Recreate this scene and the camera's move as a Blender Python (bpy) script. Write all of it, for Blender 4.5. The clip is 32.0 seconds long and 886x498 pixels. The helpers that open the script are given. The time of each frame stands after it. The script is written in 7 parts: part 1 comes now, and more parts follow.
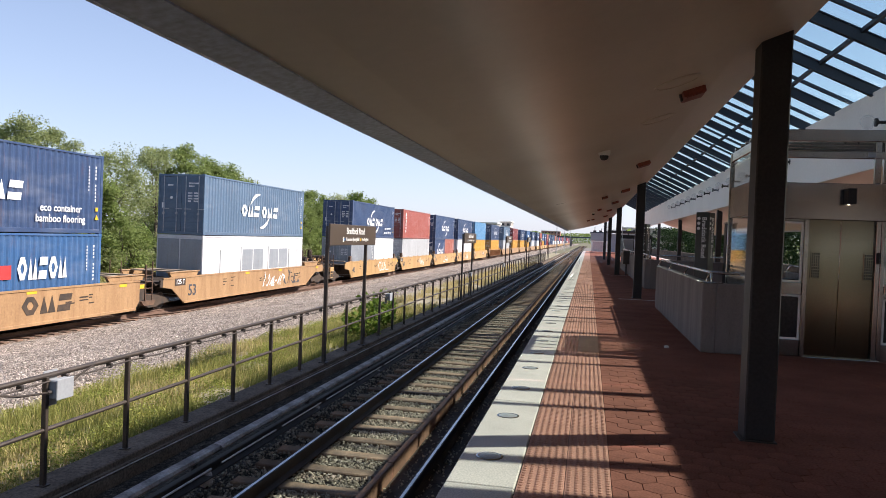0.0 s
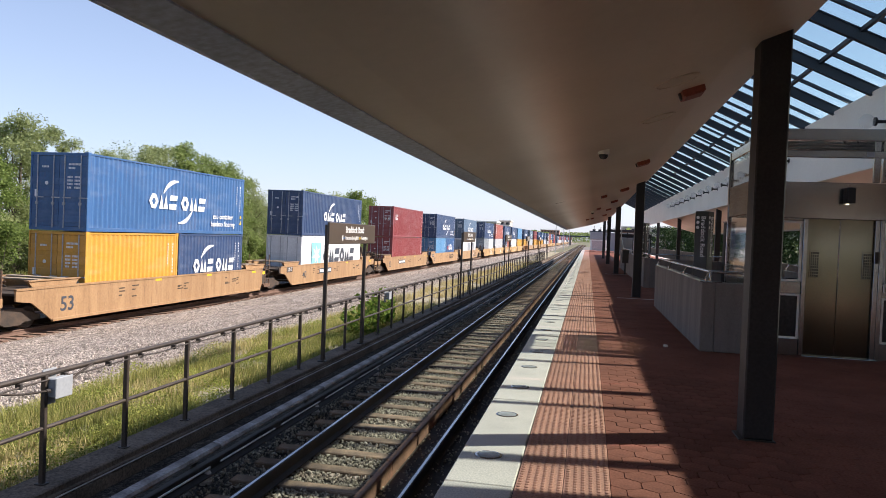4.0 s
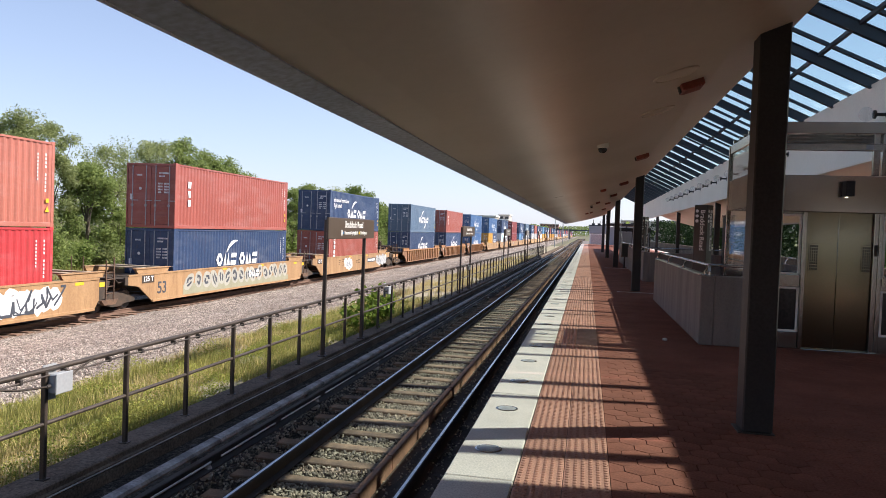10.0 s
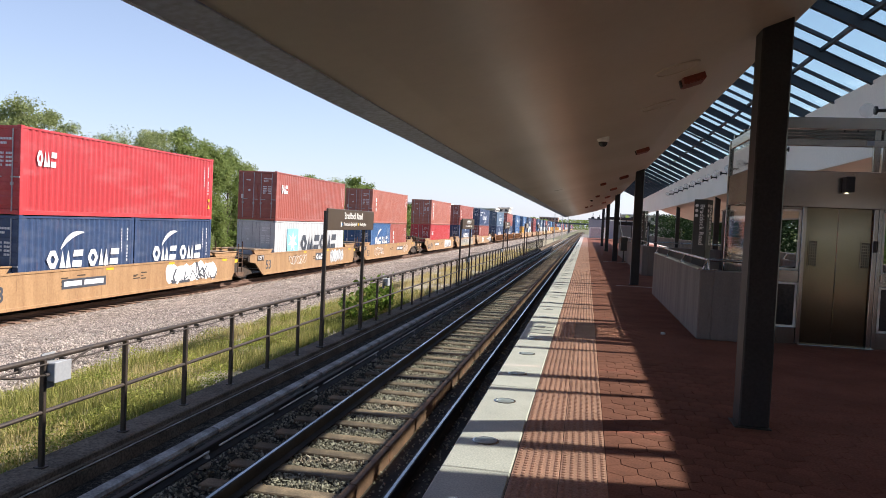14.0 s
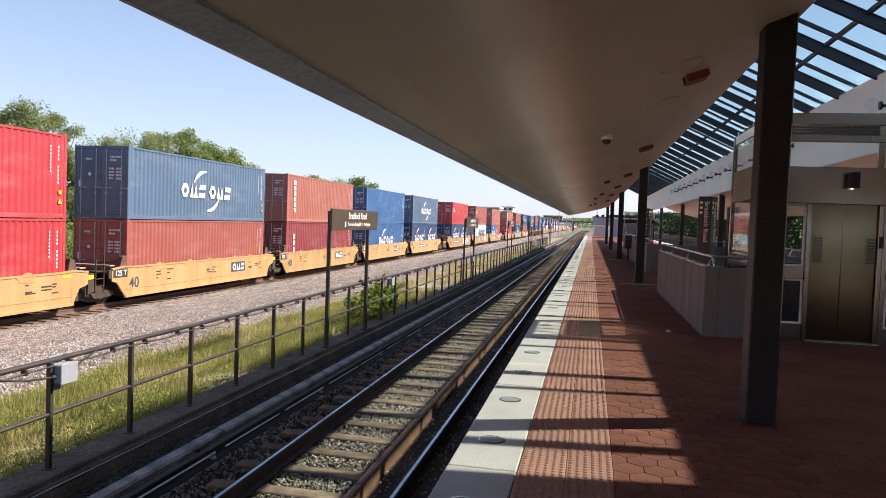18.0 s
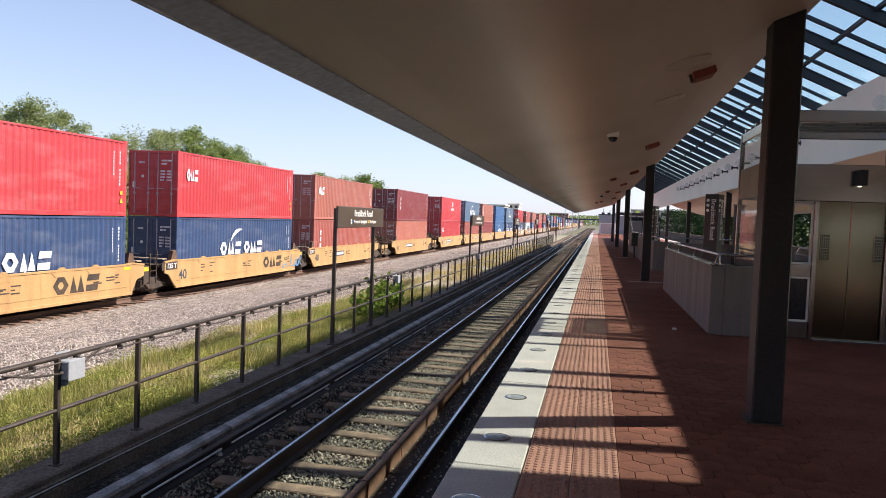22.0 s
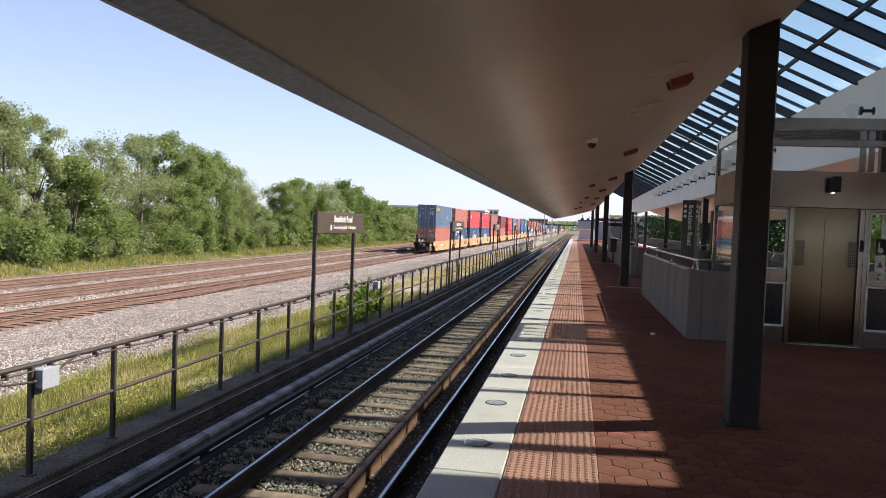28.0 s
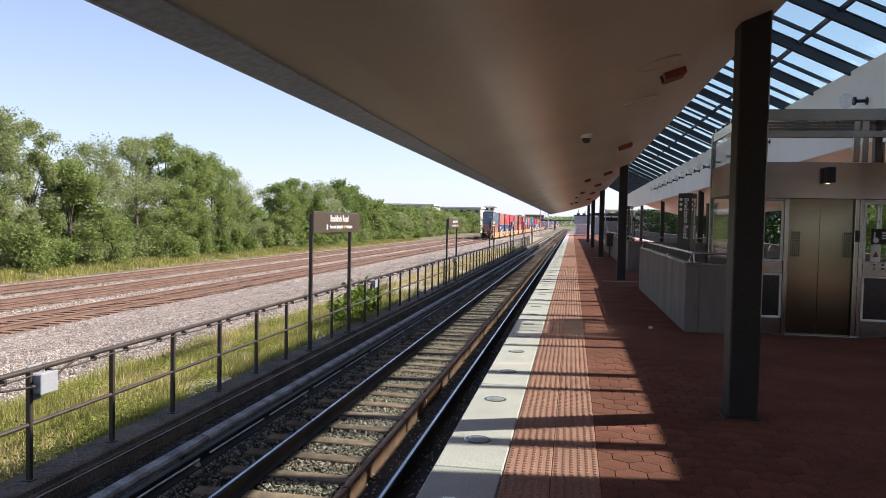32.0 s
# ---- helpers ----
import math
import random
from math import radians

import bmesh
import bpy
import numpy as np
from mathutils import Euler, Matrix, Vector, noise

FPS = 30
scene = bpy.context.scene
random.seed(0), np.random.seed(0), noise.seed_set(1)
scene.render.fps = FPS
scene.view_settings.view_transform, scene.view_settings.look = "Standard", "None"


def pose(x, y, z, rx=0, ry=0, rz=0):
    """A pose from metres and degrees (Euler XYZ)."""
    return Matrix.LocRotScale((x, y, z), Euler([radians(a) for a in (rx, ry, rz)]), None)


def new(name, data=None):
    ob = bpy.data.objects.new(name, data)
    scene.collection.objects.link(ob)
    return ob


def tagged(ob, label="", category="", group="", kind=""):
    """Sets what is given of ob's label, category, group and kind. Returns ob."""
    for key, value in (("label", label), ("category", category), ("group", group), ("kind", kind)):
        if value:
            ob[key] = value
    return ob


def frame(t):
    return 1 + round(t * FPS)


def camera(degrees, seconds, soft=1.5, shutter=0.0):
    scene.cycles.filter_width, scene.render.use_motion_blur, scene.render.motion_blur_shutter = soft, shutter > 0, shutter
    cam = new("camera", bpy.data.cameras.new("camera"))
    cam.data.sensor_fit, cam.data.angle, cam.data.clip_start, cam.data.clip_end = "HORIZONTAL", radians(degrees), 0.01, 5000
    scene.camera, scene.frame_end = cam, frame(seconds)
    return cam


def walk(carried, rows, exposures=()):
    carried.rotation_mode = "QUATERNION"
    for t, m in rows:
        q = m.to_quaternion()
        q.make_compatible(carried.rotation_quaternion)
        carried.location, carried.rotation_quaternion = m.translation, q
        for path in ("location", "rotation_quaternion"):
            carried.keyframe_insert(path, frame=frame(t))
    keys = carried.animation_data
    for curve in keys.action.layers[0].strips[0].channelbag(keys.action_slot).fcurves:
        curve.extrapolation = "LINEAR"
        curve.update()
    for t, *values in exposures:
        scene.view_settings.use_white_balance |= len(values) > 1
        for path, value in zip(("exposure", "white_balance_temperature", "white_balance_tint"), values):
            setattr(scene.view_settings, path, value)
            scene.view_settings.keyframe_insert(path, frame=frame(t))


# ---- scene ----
# ---------- camera: held by hand on an island platform, z = 0 is the platform floor, y runs along the tracks ----------
cam = camera(63.28, 32.0, soft=0.5)
EYE = (0.0, 0.0, 1.60)
# seconds, yaw, pitch, roll
PATH = (
    (0.0, 11.46, -1.06, -2.25),
    (0.5, 11.32, -1.19, -2.24),
    (1.0, 11.42, -1.57, -2.29),
    (1.5, 11.65, -1.56, -2.24),
    (2.0, 11.62, -1.32, -2.05),
    (2.5, 11.81, -1.35, -2.14),
    (3.0, 11.66, -1.40, -2.38),
    (3.5, 11.42, -1.25, -2.33),
    (5.5, 11.54, -1.07, -2.14),
    (6.0, 11.78, -1.15, -2.02),
    (6.5, 11.59, -1.21, -2.03),
    (7.0, 11.55, -1.27, -1.90),
    (7.5, 11.41, -1.20, -1.84),
    (8.0, 11.61, -1.24, -1.68),
    (8.5, 11.47, -1.33, -1.90),
    (9.0, 11.44, -1.45, -1.97),
    (9.5, 11.50, -1.53, -1.97),
    (10.0, 11.34, -1.59, -2.11),
    (10.5, 11.39, -1.59, -2.18),
    (11.0, 11.45, -1.54, -2.12),
    (11.5, 11.32, -1.66, -2.46),
    (12.0, 11.09, -1.76, -2.66),
    (12.5, 10.96, -1.91, -2.72),
    (13.0, 11.28, -2.17, -2.75),
    (13.5, 11.13, -2.15, -2.72),
    (14.0, 11.30, -2.21, -2.64),
    (14.5, 11.15, -2.14, -2.64),
    (16.5, 11.66, -2.49, -2.49),
    (17.0, 11.68, -2.36, -2.47),
    (17.5, 11.75, -2.30, -2.33),
    (18.0, 11.62, -2.28, -2.16),
    (18.5, 11.82, -2.22, -2.17),
    (19.0, 11.34, -2.23, -2.25),
    (19.5, 11.31, -2.22, -2.42),
    (20.0, 11.22, -2.25, -2.43),
    (20.5, 11.76, -2.32, -2.11),
    (21.0, 11.96, -2.43, -2.13),
    (21.5, 11.96, -2.49, -2.29),
    (22.0, 12.08, -2.50, -2.21),
    (22.5, 12.16, -2.58, -2.13),
    (23.0, 12.24, -2.66, -2.11),
    (23.5, 12.05, -2.83, -2.31),
    (24.0, 11.95, -2.85, -2.20),
    (24.5, 11.95, -2.45, -2.05),
    (25.0, 11.60, -2.37, -1.99),
    (25.5, 11.37, -2.40, -2.14),
    (27.5, 10.71, -1.96, -2.18),
    (28.0, 10.49, -1.98, -2.22),
    (28.5, 10.36, -2.17, -2.22),
    (29.0, 9.94, -2.01, -2.24),
    (29.5, 9.92, -1.97, -2.22),
    (30.0, 10.13, -1.64, -1.87),
    (30.5, 10.16, -1.64, -1.67),
    (31.0, 10.31, -1.59, -1.45),
    (31.5, 10.20, -1.70, -1.37),
    (32.0, 10.19, -2.17, -1.19),
)
walk(cam, [(t, pose(*EYE, 90 + p, r, w)) for t, w, p, r in PATH], exposures=((0.0, 0.80, 6330, 16), (7.0, 0.86, 6330, 16), (12.0, 0.84, 6350, 15), (24.0, 0.85, 6350, 16), (28.0, 0.91, 6330, 17), (32.0, 0.93, 6330, 17)))

# ---------- daylight ----------
SUN_WAY = Vector((1.03, 0.40, 1.0)).normalized()
sky_world = bpy.data.worlds.new("sky")
scene.world = sky_world
sky_world.use_nodes = True
wn = sky_world.node_tree.nodes
sky = wn.new("ShaderNodeTexSky")
sky.sky_type = "NISHITA"
sky.sun_disc = False
sky.sun_elevation = math.asin(SUN_WAY.z)
sky.sun_rotation = math.atan2(SUN_WAY.x, SUN_WAY.y)
sky.air_density, sky.dust_density, sky.ozone_density = 1.0, 0.6, 1.8
wn["Background"].inputs["Strength"].default_value = 0.092
haze = wn.new("ShaderNodeMix")
haze.data_type = "RGBA"
# haze thickens towards the horizon
way, axes, low, thick = wn.new("ShaderNodeTexCoord"), wn.new("ShaderNodeSeparateXYZ"), wn.new("ShaderNodeMapRange"), wn.new("ShaderNodeMath")
wl = sky_world.node_tree.links
wl.new(way.outputs["Generated"], axes.inputs["Vector"])
low.inputs["From Min"].default_value, low.inputs["From Max"].default_value = 0.75, 0.0
low.inputs["To Max"].default_value = 0.66
wl.new(axes.outputs["Z"], low.inputs["Value"])
thick.operation = "POWER"
thick.inputs[1].default_value = 1.7
wl.new(low.outputs["Result"], thick.inputs[0])
wl.new(thick.outputs["Value"], haze.inputs["Factor"])
haze.inputs["B"].default_value = (5.2, 5.85, 7.6, 1)
sky_world.node_tree.links.new(sky.outputs["Color"], haze.inputs["A"])
sky_world.node_tree.links.new(haze.outputs["Result"], wn["Background"].inputs["Color"])
sun_data = bpy.data.lights.new("sun", "SUN")
sun_data.energy, sun_data.angle, sun_data.color = 5.0, radians(0.53), (1.0, 0.925, 0.81)
sun = new("sun", sun_data)
sun.matrix_world = Matrix.Translation((30, 5, 40)) @ SUN_WAY.to_track_quat("Z", "Y").to_matrix().to_4x4()


# ---------- materials ----------
def surf(name, col, col2=None, rough=0.7, metal=0.0, big=0.6, fine=30.0, bump=0.15, spec=0.5, amount=0.5, dirt=None, dirt_amount=0.35, random_tint=0.0, streak=False, depth=0.01, rough_var=0.12, faded_sheen=0.0):
    """A surface with two scales of variation: stains (big, per metre) and grain (fine), and a light relief."""
    m = bpy.data.materials.new(name)
    m.use_nodes = True
    nt = m.node_tree
    N, L = nt.nodes, nt.links
    b = N["Principled BSDF"]
    tc = N.new("ShaderNodeTexCoord")
    mp = N.new("ShaderNodeMapping")
    L.new(tc.outputs["Object"], mp.inputs["Vector"])
    if streak:
        mp.inputs["Scale"].default_value = (3.0, 3.0, 0.35)
    n1 = N.new("ShaderNodeTexNoise")
    n1.inputs["Scale"].default_value, n1.inputs["Detail"].default_value = big, 6
    n2 = N.new("ShaderNodeTexNoise")
    n2.inputs["Scale"].default_value, n2.inputs["Detail"].default_value = fine, 4
    L.new(mp.outputs["Vector"], n1.inputs["Vector"])
    L.new(tc.outputs["Object"], n2.inputs["Vector"])
    c2 = col2 or tuple(c * 0.72 for c in col)
    r1 = N.new("ShaderNodeMapRange")
    r1.inputs["From Min"].default_value, r1.inputs["From Max"].default_value = 0.35, 0.68
    L.new(n1.outputs["Fac"], r1.inputs["Value"])
    mx = N.new("ShaderNodeMix")
    mx.data_type = "RGBA"
    mx.inputs["A"].default_value, mx.inputs["B"].default_value = (*col, 1), (*c2, 1)
    L.new(r1.outputs["Result"], mx.inputs["Factor"])
    r2 = N.new("ShaderNodeMapRange")
    r2.inputs["From Min"].default_value, r2.inputs["From Max"].default_value = 0.3, 0.7
    r2.inputs["To Min"].default_value, r2.inputs["To Max"].default_value = 1 - amount * 0.5, 1 + amount * 0.35
    L.new(n2.outputs["Fac"], r2.inputs["Value"])
    mul = N.new("ShaderNodeVectorMath")
    mul.operation = "SCALE"
    L.new(mx.outputs["Result"], mul.inputs[0])
    L.new(r2.outputs["Result"], mul.inputs["Scale"])
    out = mul.outputs["Vector"]
    if dirt:
        n3 = N.new("ShaderNodeTexNoise")
        n3.inputs["Scale"].default_value, n3.inputs["Detail"].default_value, n3.inputs["Roughness"].default_value = big * 4.3, 8, 0.7
        L.new(mp.outputs["Vector"], n3.inputs["Vector"])
        r3 = N.new("ShaderNodeMapRange")
        r3.inputs["From Min"].default_value, r3.inputs["From Max"].default_value = 0.56, 0.72
        r3.inputs["To Max"].default_value = dirt_amount
        L.new(n3.outputs["Fac"], r3.inputs["Value"])
        m3 = N.new("ShaderNodeMix")
        m3.data_type = "RGBA"
        m3.inputs["B"].default_value = (*dirt, 1)
        L.new(r3.outputs["Result"], m3.inputs["Factor"])
        L.new(out, m3.inputs["A"])
        out = m3.outputs["Result"]
    if faded_sheen:
        # pale smears that run along the side: faded paint plus painted-in sky reflections
        mc = N.new("ShaderNodeMapping")
        mc.inputs["Scale"].default_value = (1.0, 0.45, 1.7)
        L.new(tc.outputs["Object"], mc.inputs["Vector"])
        n5 = N.new("ShaderNodeTexNoise")
        n5.inputs["Scale"].default_value, n5.inputs["Detail"].default_value, n5.inputs["Roughness"].default_value = 1.1, 7, 0.62
        L.new(mc.outputs["Vector"], n5.inputs["Vector"])
        r5 = N.new("ShaderNodeMapRange")
        r5.inputs["From Min"].default_value, r5.inputs["From Max"].default_value = 0.48, 0.70
        r5.inputs["To Max"].default_value = faded_sheen
        L.new(n5.outputs["Fac"], r5.inputs["Value"])
        m5 = N.new("ShaderNodeMix")
        m5.data_type = "RGBA"
        m5.inputs["B"].default_value = (*(0.55 * c + 0.28 for c in col), 1)
        L.new(r5.outputs["Result"], m5.inputs["Factor"])
        L.new(out, m5.inputs["A"])
        out = m5.outputs["Result"]
    if random_tint:
        oi = N.new("ShaderNodeObjectInfo")
        r4 = N.new("ShaderNodeMapRange")
        r4.inputs["To Min"].default_value, r4.inputs["To Max"].default_value = 1 - random_tint, 1 + random_tint
        L.new(oi.outputs["Random"], r4.inputs["Value"])
        m4 = N.new("ShaderNodeVectorMath")
        m4.operation = "SCALE"
        L.new(out, m4.inputs[0])
        L.new(r4.outputs["Result"], m4.inputs["Scale"])
        out = m4.outputs["Vector"]
    L.new(out, b.inputs["Base Color"])
    rr = N.new("ShaderNodeMapRange")
    rr.inputs["To Min"].default_value, rr.inputs["To Max"].default_value = max(0.02, rough - rough_var), min(1, rough + rough_var)
    L.new(n1.outputs["Fac"], rr.inputs["Value"])
    L.new(rr.outputs["Result"], b.inputs["Roughness"])
    b.inputs["Metallic"].default_value = metal
    b.inputs["Specular IOR Level"].default_value = spec
    if bump:
        bp = N.new("ShaderNodeBump")
        bp.inputs["Strength"].default_value, bp.inputs["Distance"].default_value = bump, depth
        L.new(n2.outputs["Fac"], bp.inputs["Height"])
        L.new(bp.outputs["Normal"], b.inputs["Normal"])
    return m


def stones(name, c1, c2, c3, scale, joint=0.05, rough=0.9, bump=0.9, depth=0.03):
    """Broken stone: cells of differing grey with dark joints."""
    m = bpy.data.materials.new(name)
    m.use_nodes = True
    N, L = m.node_tree.nodes, m.node_tree.links
    b = N["Principled BSDF"]
    tc = N.new("ShaderNodeTexCoord")
    v = N.new("ShaderNodeTexVoronoi")
    v.inputs["Scale"].default_value = scale
    L.new(tc.outputs["Object"], v.inputs["Vector"])
    ramp = N.new("ShaderNodeValToRGB")
    ramp.color_ramp.elements[0].color, ramp.color_ramp.elements[1].color = (*c1, 1), (*c3, 1)
    e = ramp.color_ramp.elements.new(0.5)
    e.color = (*c2, 1)
    sep = N.new("ShaderNodeSeparateColor")
    L.new(v.outputs["Color"], sep.inputs["Color"])
    L.new(sep.outputs["Red"], ramp.inputs["Fac"])
    v2 = N.new("ShaderNodeTexVoronoi")
    v2.feature = "DISTANCE_TO_EDGE"
    v2.inputs["Scale"].default_value = scale
    L.new(tc.outputs["Object"], v2.inputs["Vector"])
    rg = N.new("ShaderNodeMapRange")
    rg.inputs["From Max"].default_value = 0.16
    rg.inputs["To Min"].default_value = 0.22
    L.new(v2.outputs["Distance"], rg.inputs["Value"])
    n = N.new("ShaderNodeTexNoise")
    n.inputs["Scale"].default_value, n.inputs["Detail"].default_value = 0.35, 5
    L.new(tc.outputs["Object"], n.inputs["Vector"])
    rn = N.new("ShaderNodeMapRange")
    rn.inputs["To Min"].default_value, rn.inputs["To Max"].default_value = 0.75, 1.2
    L.new(n.outputs["Fac"], rn.inputs["Value"])
    clump = N.new("ShaderNodeTexVoronoi")
    clump.inputs["Scale"].default_value = scale * 0.23
    L.new(tc.outputs["Object"], clump.inputs["Vector"])
    cs = N.new("ShaderNodeSeparateColor")
    L.new(clump.outputs["Color"], cs.inputs["Color"])
    rc = N.new("ShaderNodeMapRange")
    rc.inputs["To Min"].default_value, rc.inputs["To Max"].default_value = 0.62, 1.3
    L.new(cs.outputs["Green"], rc.inputs["Value"])
    m0 = N.new("ShaderNodeMath")
    m0.operation = "MULTIPLY"
    L.new(rc.outputs["Result"], m0.inputs[0])
    L.new(rn.outputs["Result"], m0.inputs[1])
    mm = N.new("ShaderNodeMath")
    mm.operation = "MULTIPLY"
    L.new(rg.outputs["Result"], mm.inputs[0])
    L.new(m0.outputs["Value"], mm.inputs[1])
    mul = N.new("ShaderNodeVectorMath")
    mul.operation = "SCALE"
    L.new(ramp.outputs["Color"], mul.inputs[0])
    L.new(mm.outputs["Value"], mul.inputs["Scale"])
    L.new(mul.outputs["Vector"], b.inputs["Base Color"])
    b.inputs["Roughness"].default_value, b.inputs["Specular IOR Level"].default_value = rough, 0.08
    bp = N.new("ShaderNodeBump")
    bp.inputs["Strength"].default_value, bp.inputs["Distance"].default_value = bump, depth
    L.new(v2.outputs["Distance"], bp.inputs["Height"])
    L.new(bp.outputs["Normal"], b.inputs["Normal"])
    return m


def island(name, c1, c2, rough=0.8, spec=0.3, trans=0.0):
    """One mesh of many pieces, each with its own tint between two colours."""
    m = bpy.data.materials.new(name)
    m.use_nodes = True
    N, L = m.node_tree.nodes, m.node_tree.links
    b = N["Principled BSDF"]
    g = N.new("ShaderNodeNewGeometry")
    tc = N.new("ShaderNodeTexCoord")
    n = N.new("ShaderNodeTexNoise")
    n.inputs["Scale"].default_value, n.inputs["Detail"].default_value = 0.55, 3
    L.new(tc.outputs["Object"], n.inputs["Vector"])
    add = N.new("ShaderNodeMath")
    add.operation = "MULTIPLY_ADD"
    add.inputs[1].default_value = 0.6
    L.new(g.outputs["Random Per Island"], add.inputs[0])
    sub = N.new("ShaderNodeMapRange")
    sub.inputs["From Min"].default_value, sub.inputs["From Max"].default_value = 0.3, 0.7
    sub.inputs["To Max"].default_value = 0.4
    L.new(n.outputs["Fac"], sub.inputs["Value"])
    L.new(sub.outputs["Result"], add.inputs[2])
    mx = N.new("ShaderNodeMix")
    mx.data_type = "RGBA"
    mx.inputs["A"].default_value, mx.inputs["B"].default_value = (*c1, 1), (*c2, 1)
    L.new(add.outputs["Value"], mx.inputs["Factor"])
    L.new(mx.outputs["Result"], b.inputs["Base Color"])
    b.inputs["Roughness"].default_value, b.inputs["Specular IOR Level"].default_value = rough, spec
    if trans:
        tr = N.new("ShaderNodeBsdfTranslucent")
        L.new(mx.outputs["Result"], tr.inputs["Color"])
        ms = N.new("ShaderNodeMixShader")
        ms.inputs["Fac"].default_value = trans
        L.new(b.outputs["BSDF"], ms.inputs[1])
        L.new(tr.outputs["BSDF"], ms.inputs[2])
        L.new(ms.outputs["Shader"], N["Material Output"].inputs["Surface"])
    return m


def glow(name, col, strength):
    m = bpy.data.materials.new(name)
    m.use_nodes = True
    b = m.node_tree.nodes["Principled BSDF"]
    b.inputs["Base Color"].default_value = (*col, 1)
    b.inputs["Emission Color"].default_value, b.inputs["Emission Strength"].default_value = (*col, 1), strength
    return m


def glass(name, tint=(0.9, 0.95, 0.95), rough=0.03, ior=1.1):
    m = bpy.data.materials.new(name)
    m.use_nodes = True
    b = m.node_tree.nodes["Principled BSDF"]
    b.inputs["Base Color"].default_value = (*tint, 1)
    b.inputs["Transmission Weight"].default_value, b.inputs["Roughness"].default_value, b.inputs["IOR"].default_value = 1.0, rough, ior
    return m


M = {}
M["soil"] = surf("soil", (0.16, 0.13, 0.08), (0.10, 0.12, 0.05), 0.95, big=0.25, fine=8, bump=0.5)
M["verge"] = surf("verge", (0.40, 0.34, 0.25), (0.20, 0.19, 0.09), 0.95, big=0.9, fine=18, bump=0.6, dirt=(0.36, 0.34, 0.31), dirt_amount=0.8)
M["gravel"] = stones("pale_gravel", (0.20, 0.168, 0.14), (0.39, 0.335, 0.29), (0.58, 0.505, 0.44), 21)
M["bed"] = stones("dark_track_bed", (0.032, 0.027, 0.021), (0.07, 0.058, 0.046), (0.13, 0.108, 0.085), 26)
M["stone"] = island("ballast_stone", (0.085, 0.07, 0.052), (0.56, 0.475, 0.355), 0.9)
M["stone_pale"] = island("gravel_stone", (0.17, 0.142, 0.118), (0.70, 0.615, 0.54), 0.9)
M["tie"] = surf("tie_wood", (0.10, 0.066, 0.043), (0.30, 0.195, 0.12), 0.9, big=3.0, fine=45, bump=0.5, random_tint=0.35)
M["tie_old"] = surf("old_tie_wood", (0.16, 0.092, 0.062), (0.25, 0.155, 0.105), 0.9, big=2.0, fine=30, bump=0.5, random_tint=0.3)
M["rust"] = surf("rusty_steel", (0.15, 0.075, 0.045), (0.24, 0.12, 0.065), 0.8, big=2.5, fine=40, bump=0.3)
M["rail_rust"] = surf("rail_rust", (0.050, 0.036, 0.029), (0.034, 0.026, 0.022), 0.8, big=1.5, fine=40, bump=0.2)
M["rail_top"] = surf("polished_rail", (0.42, 0.42, 0.44), (0.30, 0.30, 0.31), 0.24, 1.0, big=1.0, fine=60, bump=0.02, amount=0.2)
M["cover"] = surf("cover_board", (0.46, 0.41, 0.37), (0.15, 0.13, 0.115), 0.8, spec=0.2, big=2.6, fine=38, bump=0.3, amount=0.6, dirt=(0.10, 0.085, 0.08), dirt_amount=0.75)
# packed fill whose dark brown includes the shade beside the near rail
M["fill"] = surf("oily_packed_fill", (0.075, 0.056, 0.045), (0.045, 0.036, 0.031), 0.85, spec=0.2, big=1.6, fine=26, bump=0.5, dirt=(0.14, 0.105, 0.08), dirt_amount=0.5)
M["dark_iron"] = surf("dark_iron", (0.035, 0.032, 0.03), (0.06, 0.05, 0.045), 0.6, 0.3, big=4, fine=60, bump=0.1)
M["fence"] = surf("fence_paint", (0.045, 0.036, 0.03), (0.075, 0.058, 0.045), 0.5, 0.2, big=5, fine=70, bump=0.08)
M["curb"] = surf("stained_concrete", (0.185, 0.142, 0.105), (0.10, 0.078, 0.058), 0.92, spec=0.1, big=1.8, fine=34, bump=0.5, amount=0.9, dirt=(0.045, 0.036, 0.030), dirt_amount=0.7)
M["conduit"] = surf("pale_plastic_conduit", (0.50, 0.47, 0.43), (0.33, 0.30, 0.27), 0.5, big=2.0, fine=30, bump=0.05)
M["concrete"] = surf("board_marked_concrete", (0.225, 0.20, 0.185), (0.165, 0.148, 0.137), 0.9, spec=0.2, big=1.2, fine=60, bump=0.12, amount=0.25, dirt=(0.085, 0.072, 0.065), dirt_amount=0.45, streak=True)
M["granite"] = surf("pale_granite", (0.55, 0.49, 0.44), (0.45, 0.40, 0.36), 0.65, big=2.0, fine=75, bump=0.08, amount=0.5, random_tint=0.06, dirt=(0.33, 0.31, 0.29), dirt_amount=0.35)
M["tactile"] = surf("tactile_tile", (0.40, 0.195, 0.135), (0.32, 0.152, 0.106), 0.8, big=1.6, fine=60, bump=0.1, random_tint=0.10, dirt=(0.20, 0.10, 0.08), dirt_amount=0.4)
M["tactile_dark"] = surf("worn_dark_tile", (0.21, 0.10, 0.072), (0.16, 0.078, 0.056), 0.8, big=1.6, fine=60, bump=0.1, random_tint=0.10)
M["hex"] = surf("hexagon_paver", (0.215, 0.086, 0.060), (0.158, 0.062, 0.044), 0.92, spec=0.08, big=1.4, fine=50, bump=0.12, random_tint=0.13, dirt=(0.11, 0.058, 0.047), dirt_amount=0.55)
M["joint"] = surf("dark_mortar", (0.085, 0.048, 0.037), (0.058, 0.035, 0.029), 0.95, big=2, fine=60, bump=0.3)
